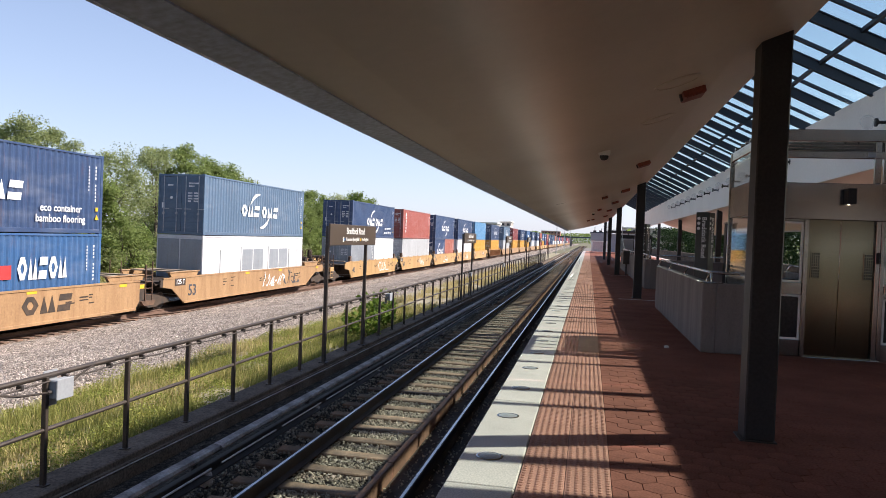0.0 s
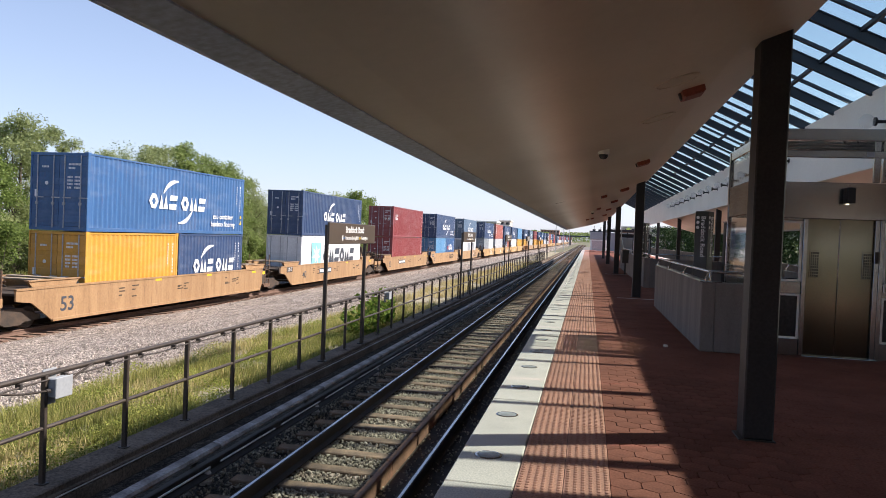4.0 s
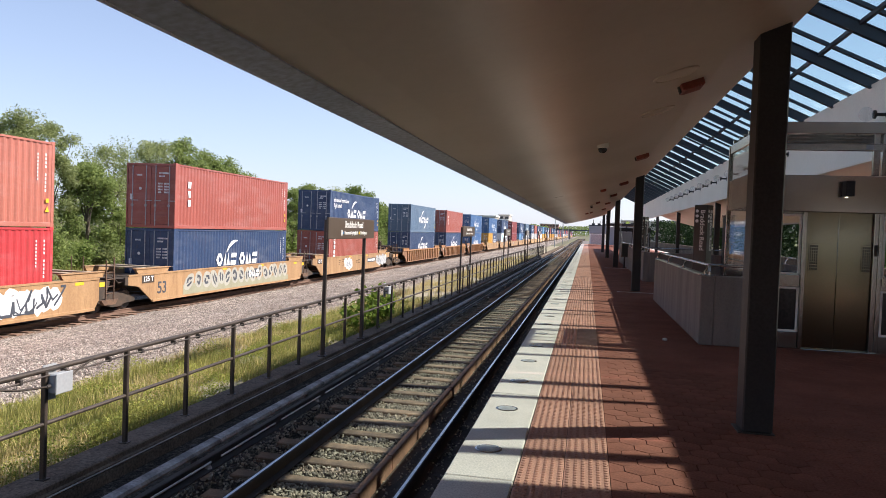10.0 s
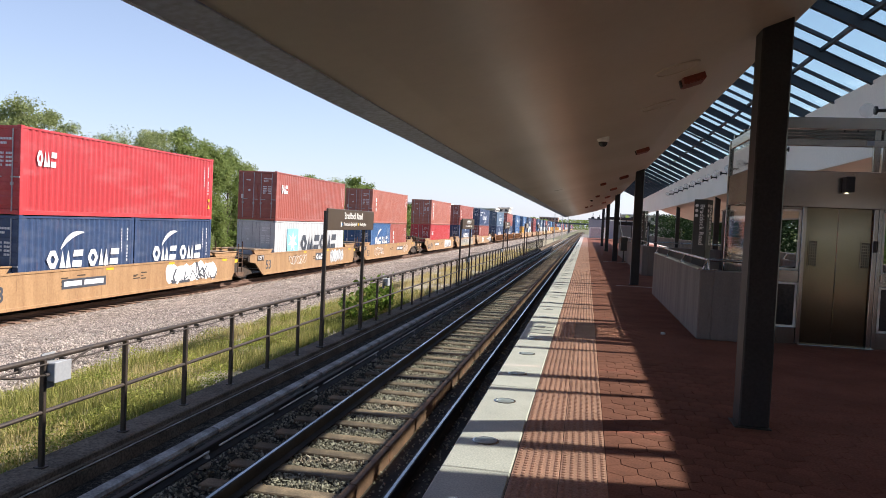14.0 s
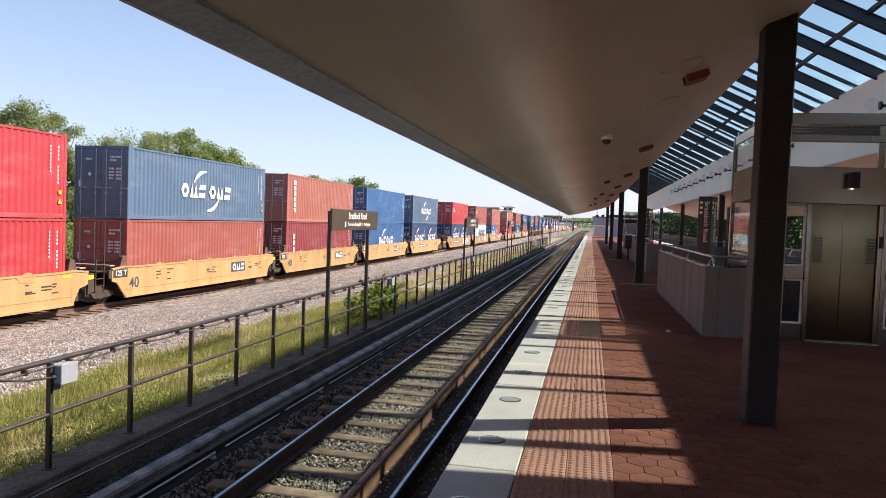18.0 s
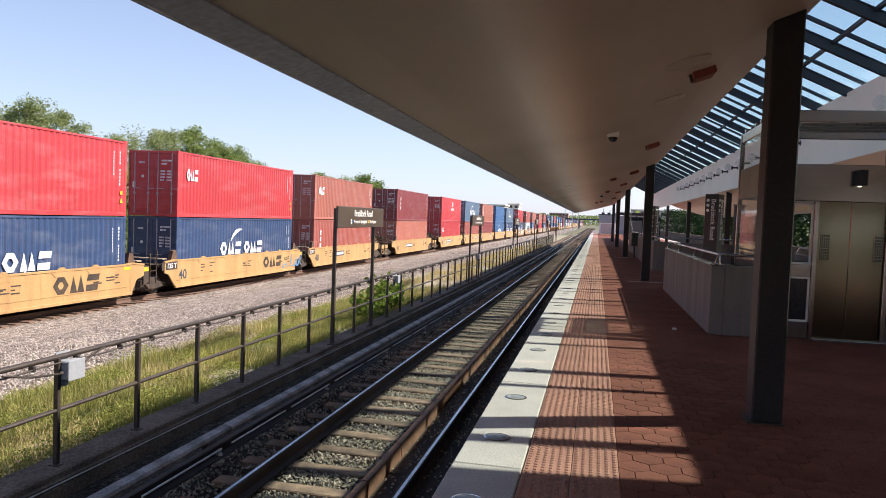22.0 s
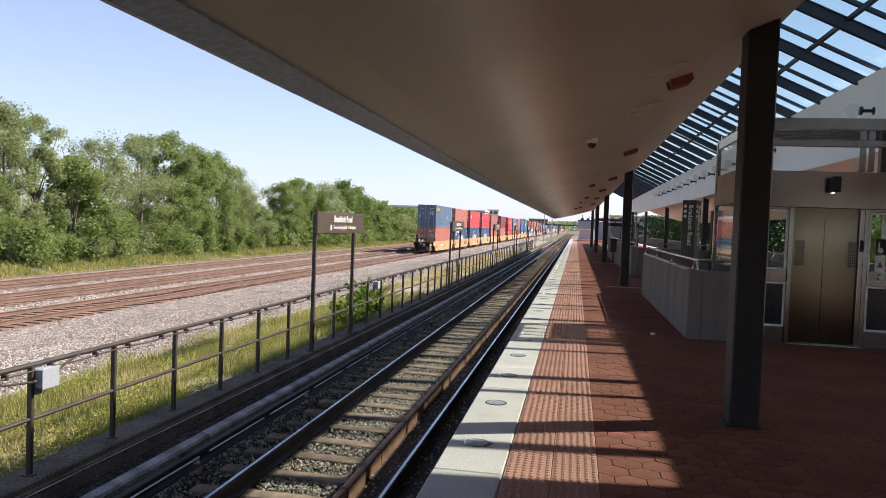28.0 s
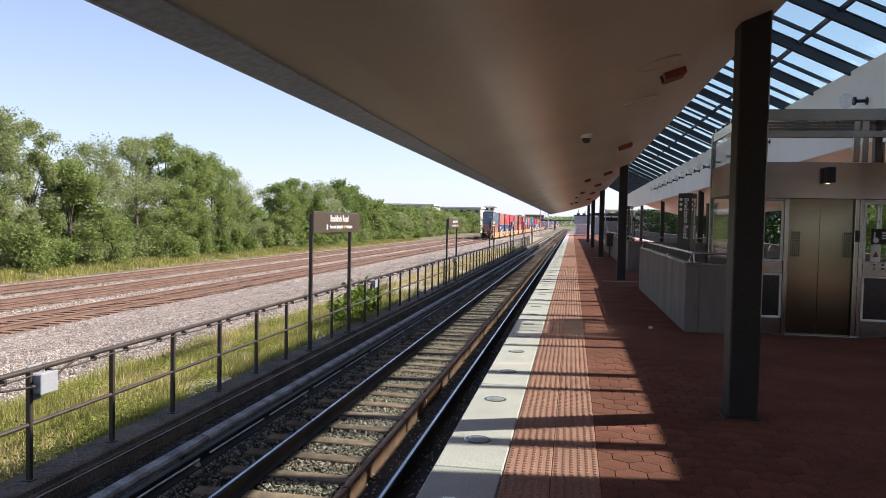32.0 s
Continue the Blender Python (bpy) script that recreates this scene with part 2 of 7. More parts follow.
M["soffit"] = surf("tan_soffit_paint", (0.62, 0.53, 0.415), (0.57, 0.485, 0.38), 0.33, big=0.35, fine=10, bump=0.02, amount=0.06, spec=0.5)
M["fascia"] = surf("grey_blue_fascia", (0.50, 0.56, 0.68), (0.42, 0.48, 0.59), 0.5, big=0.8, fine=20, bump=0.05)
M["roof"] = surf("roof_skin", (0.35, 0.34, 0.33), None, 0.8, big=0.5, fine=12)
M["white"] = surf("off_white_panel", (0.87, 0.84, 0.78), (0.82, 0.79, 0.73), 0.6, big=0.6, fine=20, bump=0.03, amount=0.12)
M["beam"] = surf("slate_blue_beam", (0.045, 0.060, 0.082), (0.036, 0.048, 0.066), 0.5, big=1.0, fine=30, bump=0.03, amount=0.2)
M["column"] = surf("black_column_paint", (0.027, 0.025, 0.025), (0.036, 0.033, 0.032), 0.55, spec=0.3, big=2.0, fine=40, bump=0.05)
M["steel"] = surf("brushed_stainless", (0.40, 0.39, 0.375), (0.33, 0.32, 0.31), 0.17, 0.95, big=1.5, fine=90, bump=0.05, amount=0.18)
M["door"] = surf("stainless_door", (0.19, 0.172, 0.125), (0.155, 0.14, 0.102), 0.15, 0.95, big=0.9, fine=120, bump=0.03, amount=0.12)
M["chrome"] = surf("polished_tube", (0.62, 0.61, 0.59), None, 0.22, 1.0, big=3, fine=60, bump=0.02, amount=0.1)
M["glass"] = glass("clear_glass")
M["pylon"] = surf("dark_pylon_enamel", (0.028, 0.028, 0.025), (0.036, 0.035, 0.031), 0.35, big=1.2, fine=30, bump=0.02, amount=0.1)
M["dark_panel"] = surf("dark_glass_panel", (0.03, 0.032, 0.034), (0.045, 0.045, 0.045), 0.18, big=1.5, fine=30, bump=0.0)
M["sign"] = surf("brown_sign_enamel", (0.075, 0.055, 0.04), (0.09, 0.068, 0.05), 0.4, big=1.2, fine=30, bump=0.02, amount=0.1)
M["sign_white"] = surf("white_lettering", (0.85, 0.84, 0.8), None, 0.5, big=2, fine=30, bump=0, amount=0.05)
M["sign_yellow"] = surf("yellow_marking", (0.75, 0.52, 0.04), None, 0.5, big=2, fine=30, bump=0, amount=0.1)
M["box_grey"] = surf("light_grey_box", (0.33, 0.35, 0.37), (0.31, 0.33, 0.35), 0.55, amount=0.15, big=2, fine=30, bump=0.03)
M["red_box"] = surf("red_brown_box", (0.28, 0.06, 0.035), (0.22, 0.05, 0.03), 0.5, big=3, fine=40, bump=0.02)
M["bark"] = surf("bark", (0.11, 0.085, 0.06), (0.16, 0.13, 0.10), 0.95, big=2.5, fine=14, bump=0.7, depth=0.03)
M["leaf_a"] = island("leaf_mid_green", (0.14, 0.19, 0.06), (0.34, 0.41, 0.14), 0.7, 0.12, 0.5)
M["leaf_b"] = island("leaf_grey_green", (0.20, 0.24, 0.10), (0.41, 0.455, 0.21), 0.7, 0.12, 0.52)
M["leaf_c"] = island("leaf_dark_green", (0.10, 0.15, 0.04), (0.27, 0.345, 0.10), 0.7, 0.12, 0.48)
M["leaf_d"] = island("leaf_deep_green", (0.016, 0.034, 0.012), (0.042, 0.072, 0.026), 0.8, 0.06, 0.08)
M["grass"] = island("grass_blade", (0.09, 0.13, 0.028), (0.48, 0.44, 0.14), 0.7, 0.2, 0.35)
M["grass_dry"] = island("dry_grass_blade", (0.34, 0.29, 0.11), (0.68, 0.56, 0.28), 0.7, 0.2, 0.35)
M["track_stone"] = stones("brown_stained_ballast", (0.15, 0.11, 0.085), (0.27, 0.20, 0.155), (0.44, 0.345, 0.28), 22)
M["far_shutter"] = surf("pale_pink_shutter", (0.62, 0.50, 0.46), (0.55, 0.44, 0.41), 0.6, big=0.5, fine=8, bump=0.02)
M["lamp_glow"] = glow("lamp_glow", (1.0, 0.86, 0.62), 3.0)


# ---------- mesh helpers ----------
class Shape:
    """Collects vertices and faces of one mesh."""

    def __init__(self):
        self.v, self.f = [], []

    def add(self, verts, faces):
        n = len(self.v)
        self.v.extend(verts)
        self.f.extend([tuple(i + n for i in f) for f in faces])
        return self

    def box(self, x0, x1, y0, y1, z0, z1, c=0.0):
        """A block with its edges chamfered by c."""
        if c <= 0:
            v = [(x, y, z) for x in (x0, x1) for y in (y0, y1) for z in (z0, z1)]
            return self.add(v, [(0, 1, 3, 2), (4, 6, 7, 5), (0, 4, 5, 1), (2, 3, 7, 6), (0, 2, 6, 4), (1, 5, 7, 3)])
        lo, hi = (x0, y0, z0), (x1, y1, z1)
        v, idx = [], {}
        for sx in (0, 1):
            for sy in (0, 1):
                for sz in (0, 1):
                    s = (sx, sy, sz)
                    for a in range(3):
                        p = []
                        for k in range(3):
                            e = hi[k] if s[k] else lo[k]
                            p.append(e if k == a else e + (-c if s[k] else c))
                        idx[s, a] = len(v)
                        v.append(tuple(p))
        f = []
        for a in range(3):
            b, d = (a + 1) % 3, (a + 2) % 3
            for s in (0, 1):
                q = []
                for sb, sd in ((0, 0), (1, 0), (1, 1), (0, 1)):
                    k = [0, 0, 0]
                    k[a], k[b], k[d] = s, sb, sd
                    q.append(idx[tuple(k), a])
                f.append(tuple(q if s else q[::-1]))
            for sb in (0, 1):
                for sd in (0, 1):
                    k0, k1 = [0, 0, 0], [0, 0, 0]
                    k0[a], k1[a] = 0, 1
                    for k in (k0, k1):
                        k[b], k[d] = sb, sd
                    q = [idx[tuple(k0), b], idx[tuple(k1), b], idx[tuple(k1), d], idx[tuple(k0), d]]
                    f.append(tuple(q if sb == sd else q[::-1]))
        for s in [(i, j, k) for i in (0, 1) for j in (0, 1) for k in (0, 1)]:
            q = [idx[s, 0], idx[s, 1], idx[s, 2]]
            f.append(tuple(q if sum(s) % 2 else q[::-1]))
        return self.add(v, f)

    def tube(self, a, b, r, n=10, r2=None):
        a, b = Vector(a), Vector(b)
        d = (b - a).normalized()
        u = d.orthogonal().normalized()
        w = d.cross(u)
        r2 = r if r2 is None else r2
        v = []
        for p, q in ((a, r), (b, r2)):
            v += [tuple(p + q * (math.cos(t) * u + math.sin(t) * w)) for t in [2 * math.pi * i / n for i in range(n)]]
        f = [(i, (i + 1) % n, n + (i + 1) % n, n + i) for i in range(n)]
        f += [tuple(range(n))[::-1], tuple(range(n, 2 * n))]
        return self.add(v, f)

    def prism(self, pts, axis, a0, a1):
        """A closed outline pulled along an axis. pts are the two other coordinates in order."""
        def put(p, a):
            return {"x": (a, p[0], p[1]), "y": (p[0], a, p[1]), "z": (p[0], p[1], a)}[axis]
        n = len(pts)
        v = [put(p, a0) for p in pts] + [put(p, a1) for p in pts]
        f = [(i, (i + 1) % n, n + (i + 1) % n, n + i) for i in range(n)] + [tuple(range(n))[::-1], tuple(range(n, 2 * n))]
        return self.add(v, f)

    def lathe(self, outline, n=12, centre=(0, 0, 0)):
        """Turn (radius, height) pairs round the upright axis."""
        v = []
        for r, z in outline:
            v += [(centre[0] + r * math.cos(2 * math.pi * i / n), centre[1] + r * math.sin(2 * math.pi * i / n), centre[2] + z) for i in range(n)]
        f = []
        for k in range(len(outline) - 1):
            f += [(k * n + i, k * n + (i + 1) % n, (k + 1) * n + (i + 1) % n, (k + 1) * n + i) for i in range(n)]
        f += [tuple(range(n))[::-1], tuple(range((len(outline) - 1) * n, len(outline) * n))]
        return self.add(v, f)

    def pipe(self, pts, r, n=6):
        """One unbroken tube along a line of points that runs mainly along y."""
        a = len(self.v)
        for p in pts:
            self.v += [(p[0] + r * math.cos(2 * math.pi * i / n), p[1], p[2] + r * math.sin(2 * math.pi * i / n)) for i in range(n)]
        m = len(pts)
        self.f += [(a + k * n + i, a + k * n + (i + 1) % n, a + (k + 1) * n + (i + 1) % n, a + (k + 1) * n + i) for k in range(m - 1) for i in range(n)]
        self.f += [tuple(range(a, a + n)), tuple(range(a + (m - 1) * n, a + m * n))[::-1]]
        return self

    def mesh(self, name, material, fix=True, smooth=False):
        me = bpy.data.meshes.new(name)
        me.from_pydata(self.v, [], self.f)
        me.materials.append(material)
        if fix:
            bm = bmesh.new()
            bm.from_mesh(me)
            bmesh.ops.recalc_face_normals(bm, faces=bm.faces)
            bm.to_mesh(me)
            bm.free()
        if smooth:
            me.shade_smooth()
        return me


def put(name, shape, material, parent=None, label="", smooth=False, fix=True):
    """Link a shape as one mesh object, under a parent if there is one."""
    me = shape if isinstance(shape, bpy.types.Mesh) else shape.mesh(name, material, fix, smooth)
    ob = new(name, me)
    if parent:
        ob.parent = parent
    if label:
        tagged(ob, label)
    return ob


part = put


def empty(name, m=None):
    e = new(name)
    e.empty_display_size = 0.2
    if m is not None:
        e.matrix_world = m
    return e


def struct(ob, label, category=""):
    return tagged(ob, label, category, kind="structure")


def text_mesh(words, size, material, name="lettering", thick=0.004):
    cu = bpy.data.curves.new(name, "FONT")
    cu.body, cu.size, cu.extrude, cu.align_x, cu.align_y = words, size, thick, "CENTER", "CENTER"
    cu.resolution_u, cu.offset = 3, 0.012 * size
    ob = bpy.data.objects.new(name, cu)
    scene.collection.objects.link(ob)
    dg = bpy.context.evaluated_depsgraph_get()
    me = bpy.data.meshes.new_from_object(ob.evaluated_get(dg))
    bpy.data.objects.remove(ob)
    me.materials.clear()
    me.materials.append(material)
    me.name = name
    return me


# ---------- ground ----------
EDGE = -0.853            # the platform's edge
MID = 3.80               # the middle of the island platform
RAIL = -0.96             # top of the metro rails
FREIGHT = -19.27         # the middle of the near freight track
FRAIL = -2.15            # top of the freight rails
PROFILE = [(-2500, -2.6), (-400, -2.5), (-60, -2.3), (-34, -2.1), (-31.5, -2.38), (-29, -2.52), (-16.6, -2.50), (-15.4, -2.35), (-12.2, -1.86), (-9.6, -1.62), (-7.5, -1.40), (-5.5, -1.28), (-5.0, -1.55),
           (MID, -1.6), (11.8, -1.5), (16, -1.4), (60, -1.2), (2500, -1.0)]
ys = [-2500, -300, -40, 0, 40, 80, 160, 400, 1000, 4500]
g = Shape()
g.v = [(x, y, z) for y in ys for x, z in PROFILE]
nP = len(PROFILE)
g.f = [(j * nP + i, j * nP + i + 1, (j + 1) * nP + i + 1, (j + 1) * nP + i) for j in range(len(ys) - 1) for i in range(nP - 1)]
struct(put("ground", g, M["soil"], fix=False), "bare earth and thin grass beside the railway", "ground")


def height(x):
    for (x0, z0), (x1, z1) in zip(PROFILE, PROFILE[1:]):
        if x0 <= x <= x1:
            return z0 + (z1 - z0) * (x - x0) / (x1 - x0)
    return 0


def strip(name, x0, x1, y0, y1, lift, step, material, wob=0.0, seed=0):
    """A sheet that follows the ground a little above it, with an uneven surface and edge."""
    nx = max(2, int((x1 - x0) / step))
    Y = [y0]
    while Y[-1] < y1:
        Y.append(Y[-1] + step * max(1.0, Y[-1] / 12))
    s = Shape()
    for y in Y:
        for i in range(nx + 1):
            k = i / nx
            x = x0 + (x1 - x0) * k
            if i in (0, nx):
                x += wob * 3 * noise.noise((seed, y * 0.6, i))
            edge = min(1, 4 * k, 4 * (1 - k))
            s.v.append((x, y, height(x) + lift * edge + wob * noise.noise((x * 1.3, y * 1.3, seed)) * edge))
    w = nx + 1
    s.f = [(j * w + i, j * w + i + 1, (j + 1) * w + i + 1, (j + 1) * w + i) for j in range(len(Y) - 1) for i in range(nx)]
    return put(name, s, material, fix=False, smooth=True)


struct(strip("gravel_bed", -31.0, -9.0, -25, 900, 0.12, 0.8, M["gravel"], 0.05, 3), "pale crushed stone beside and under the freight tracks", "gravel")
struct(strip("verge", -9.9, -5.42, -12, 160, 0.05, 0.45, M["verge"], 0.05, 5), "weedy strip of earth between gravel and fence", "verge")


def rail_outline(h=0.17):
    return [(-0.07, -h), (0.07, -h), (0.07, -h + 0.015), (0.012, -h + 0.035), (0.010, -0.045), (0.035, -0.035), (0.036, -0.006), (0.028, 0.0), (-0.028, 0.0), (-0.036, -0.006), (-0.035, -0.035), (-0.010, -0.045), (-0.012, -h + 0.035), (-0.07, -h + 0.015)]


def add_rail(track, x, z, y0, y1, shine, body):
    s = Shape().prism([(x + a, z + b) for a, b in rail_outline()], "y", y0, y1)
    r = part("rail", s, body, track, "rusty steel rail with a worn top")
    part("running_face", Shape().box(x - 0.012, x + 0.020, y0, y1, z, z + 0.003), shine, r, "bright worn top of the rail")


M["rail_orange"] = surf("orange_rusted_rail", (0.175, 0.105, 0.074), (0.13, 0.078, 0.055), 0.85, big=1.5, fine=40, bump=0.2)
M["rail_brown"] = surf("dull_rail_top", (0.37, 0.255, 0.19), (0.30, 0.205, 0.15), 0.5, 0.2, big=1, fine=50, bump=0.05)
TIE = Shape().box(-1.28, 1.28, -0.10, 0.10, -0.17, 0, 0.012).mesh("tie", M["tie"])
TIE_OLD = Shape().box(-1.3, 1.3, -0.12, 0.12, -0.17, 0, 0.012).mesh("tie", M["tie_old"])


def track(name, x, z, y0, y1, shine, tie_mesh, tie_step, near, label, seed):
    t = struct(empty(name, pose(0, 0, 0)), label, "railway track")
    rnd = random.Random(seed)
    for dx in (-0.7525, 0.7525):
        add_rail(t, x + dx, z, y0, y1, shine, M["rail_orange"] if name == "freight_track" else M["rail_rust"])
    y = near[0]
    while y < near[1]:
        o = part("tie", tie_mesh, None, t)
        o.matrix_world = pose(x + rnd.uniform(-0.04, 0.04), y, z - 0.175, 0, 0, rnd.uniform(-0.7, 0.7))
        y += tie_step
    s = Shape()
    y = near[1]
    while y < y1:
        s.box(x - 1.28, x + 1.28, y - 0.115, y + 0.115, z - 0.345, z - 0.175)
        y += tie_step
    y = near[0] - tie_step
    while y > -9:
        s.box(x - 1.28, x + 1.28, y - 0.115, y + 0.115, z - 0.345, z - 0.175)
        y -= tie_step
    tagged(part("far_ties", s, tie_mesh.materials[0], t, "row of wooden ties going into the distance"), kind="stuff")
    return t


# ---------- metro track in front of the platform ----------
METRO = -2.435
struct(put("metro_track_bed", Shape().prism([(-5.0, -1.6), (-5.0, -1.30), (-4.2, -1.20), (-1.2, -1.17), (-0.95, -1.2), (-0.95, -1.6)], "y", -14, 420), M["bed"]), "dark stone bed of the metro track", "track bed")
metro = track("metro_track", METRO, RAIL, -14, 420, M["rail_top"], TIE, 0.62, (3.5, 62), "metro track with polished rails on wooden ties", 3)
# rusty guard rail inside the near running rail, in lengths with open joints
y = -2.0
GUARD = Shape().prism([(-0.03, -0.2), (0.03, -0.2), (0.04, -0.18), (0.04, 0.0), (0.03, 0.01), (-0.03, 0.01), (-0.035, -0.01)], "y", 0.012, 1.205).mesh("guard_rail", M["rust"])
while y < 95:
    o = part("guard_rail", GUARD, None, metro)
    o.matrix_world = pose(-2.07, y, RAIL - 0.005)
    y += 1.217

# dark strip over the ties, standing in for the platform's shade
part("filled_strip", Shape().box(-2.025, -1.16, -14, 95, RAIL - 0.30, RAIL - 0.168), M["fill"], metro, "packed filling beside the near rail, with shade in its dark colour")

# loose ballast stones
LUMP = np.array([(1.35, 0, 0), (-1.35, 0, 0), (0, 1.35, 0), (0, -1.35, 0), (0, 0, 1.2), (0, 0, -1.2)], float)
LUMP_F = np.array([(0, 2, 4), (2, 1, 4), (1, 3, 4), (3, 0, 4), (2, 0, 5), (1, 2, 5), (3, 1, 5), (0, 3, 5)])


def scatter_stones(name, places, size, material, seed):
    rs = np.random.RandomState(seed)
    n = len(places)
    v = np.repeat(LUMP[None], n, 0) * rs.uniform(0.55, 1.1, (n, 1, 3)) + rs.uniform(-0.45, 0.45, (n, 6, 3))
    a, b = rs.uniform(0, 6.28, n), rs.uniform(-0.7, 0.7, n)
    ca, sa, cb, sb = np.cos(a), np.sin(a), np.cos(b), np.sin(b)
    x, y, z = v[:, :, 0], v[:, :, 1], v[:, :, 2]
    y2, z2 = y * cb[:, None] - z * sb[:, None], y * sb[:, None] + z * cb[:, None]
    x3, y3 = x * ca[:, None] - y2 * sa[:, None], x * sa[:, None] + y2 * ca[:, None]
    v = np.stack([x3, y3, z2], 2) * (size * rs.uniform(0.6, 1.25, (n, 1, 1))) + np.asarray(places)[:, None, :]
    f = (LUMP_F[None] + 6 * np.arange(n)[:, None, None]).reshape(-1, 3)
    me = bpy.data.meshes.new(name)
    me.from_pydata(v.reshape(-1, 3), [], f)
    me.materials.append(material)
    return new(name, me)


rs = np.random.RandomState(4)
NS = 84000
near_y = 3.5 + 26 * rs.power(0.62, NS)
pl = np.stack([rs.uniform(-3.95, -1.3, NS), near_y, np.full(NS, RAIL - 0.207) + rs.uniform(-0.012, 0.018, NS)], 1)
phase = (pl[:, 1] - 3.5 + 0.31) % 0.62 - 0.31
keep = (np.abs(phase) > 0.105) | (np.abs(pl[:, 0] - METRO) > 1.3) | (pl[:, 0] > -2.03) | (rs.uniform(0, 1, NS) < 0.10)
keep &= (pl[:, 0] > -3.13) | (rs.uniform(0, 1, NS) < 0.3)
keep &= (pl[:, 0] < -2.03) | (rs.uniform(0, 1, NS) < 0.10)
pl[:, 2] += np.where(pl[:, 0] > -2.03, 0.045, 0.0)
tagged(scatter_stones("ballast_stones", pl[keep], 0.0145, M["stone"], 8), "broken grey ballast stones between the ties", "ballast", kind="stuff")
n = 60000
gy = 8 + 75 * rs.power(0.75, n)
gx = rs.uniform(-17.4, -9.0, n)
gz = np.array([height(x) for x in gx]) + 0.10 + rs.uniform(-0.03, 0.04, n)
tagged(scatter_stones("gravel_stones", np.stack([gx, gy, gz], 1), 0.021, M["stone_pale"], 9), "loose pale gravel on the bank by the freight track", "gravel", kind="stuff")
n = 5200
gy = 20 + 60 * rs.power(0.9, n)
gx = rs.uniform(-30.5, -17.4, n)
gx = np.where(np.abs((gx - FREIGHT + 2.2) % 4.45 - 2.2) < 1.5, -21.45 + rs.uniform(-0.6, 0.6, n), gx)
gz = np.array([height(x) for x in gx]) + 0.13 + rs.uniform(-0.03, 0.04, n)
tagged(scatter_stones("freight_ballast_stones", np.stack([gx, gy, gz], 1), 0.03, M["stone_pale"], 19), "loose pale stones among the freight tracks", "gravel", kind="stuff")

# third rail under its cover board, on the far side of the track
third = struct(empty("third_rail"), "covered third rail with a weathered grey board", "third rail")
part("contact_rail", Shape().prism([(-3.74 + a, RAIL + 0.13 + b) for a, b in rail_outline(0.14)], "y", -14, 200), M["dark_iron"], third, "dark steel contact rail")
COVER = Shape().prism([(-0.07, -0.02), (0.055, -0.025), (0.065, 0.0), (0.05, 0.026), (-0.04, 0.036), (-0.07, 0.012)], "y", 0.01, 3.02).mesh("cover_board", M["cover"])
y = -5.2
while y < 150:
    o = part("cover_board", COVER, None, third)
    o.matrix_world = pose(-3.745, y, RAIL + 0.24)
    y += 3.03
LIP = Shape().box(0.11, 0.122, 0.1, 1.42, -0.126, -0.112).mesh("board_lip", M["sign_white"])
BRACKET = Shape().box(-0.16, -0.12, -0.04, 0.04, -0.34, 0.0, 0.01).box(-0.16, 0.05, -0.05, 0.05, -0.36, -0.30, 0.01).mesh("bracket", M["dark_iron"])
INSUL = Shape().lathe([(0.06, -0.34), (0.075, -0.3), (0.05, -0.27), (0.07, -0.24), (0.045, -0.2), (0.055, -0.17)], 10).mesh("insulator", M["conduit"])
y = 3.7
while y < 70:
    for me in (BRACKET, INSUL):
        o = part(me.name.split(".")[0], me, None, third)
        o.matrix_world = pose(-3.745, y, RAIL + 0.24)
    for k in (0, 1.5):
        o = part("board_lip", LIP, None, third, "thin white edge strip")
        o.matrix_world = pose(-3.745, y + k, RAIL + 0.24)
    y += 3.03
METRO_LITTER = [(-1.9, 7.6), (-3.45, 5.9), (-3.4, 7.0), (-1.95, 11.2)]
for x, y in METRO_LITTER:
    o = tagged(put("litter", Shape().add([(-0.05, -0.03, 0), (0.06, -0.035, 0.012), (0.055, 0.03, 0.02), (-0.045, 0.035, 0.006), (0.0, 0.0, 0.03)], [(0, 1, 4), (1, 2, 4), (2, 3, 4), (3, 0, 4), (3, 2, 1, 0)]), M["sign_white"]), "crumpled scrap of pale paper on the ballast", "litter")
    o.matrix_world = pose(x, y, RAIL - 0.235)

# ---------- curb wall and fence ----------
curb = struct(put("curb_wall", Shape().prism([(-5.46, -1.75), (-5.46, -1.07), (-5.44, -1.045), (-5.08, -1.045), (-5.06, -1.06), (-5.06, -1.115), (-5.02, -1.12), (-5.02, -1.165), (-5.0, -1.17), (-4.98, -1.6), (-4.98, -1.75)], "y", -14, 160), M["curb"]), "low stained concrete curb wall under the fence", "curb wall")
part("conduit", Shape().tube((-5.00, -14, -1.135), (-5.00, 160, -1.135), 0.008, 8), M["conduit"], curb, "thin pale conduit along the curb")
fence = tagged(empty("fence", pose(-5.22, 0, -1.045)), "dark brown pipe-rail fence on the curb wall", "fence")
POST = Shape().box(-0.028, 0.028, -0.022, 0.022, 0, 1.09, 0.006).box(-0.05, 0.05, -0.045, 0.045, 0, 0.012).mesh("post", M["fence"])
FENCE_Y = [6.2 + 1.297 * k for k in range(-6, 66)]
for y in FENCE_Y:
    o = part("post", POST, None, fence)
    o.matrix_world = pose(-5.22, y, -1.045)
for z, r in ((1.10, 0.028), (0.56, 0.022)):
    part("rail", Shape().tube((0, -3, z), (0, 92, z), r, 10), M["fence"], fence, "round dark rail of the fence")
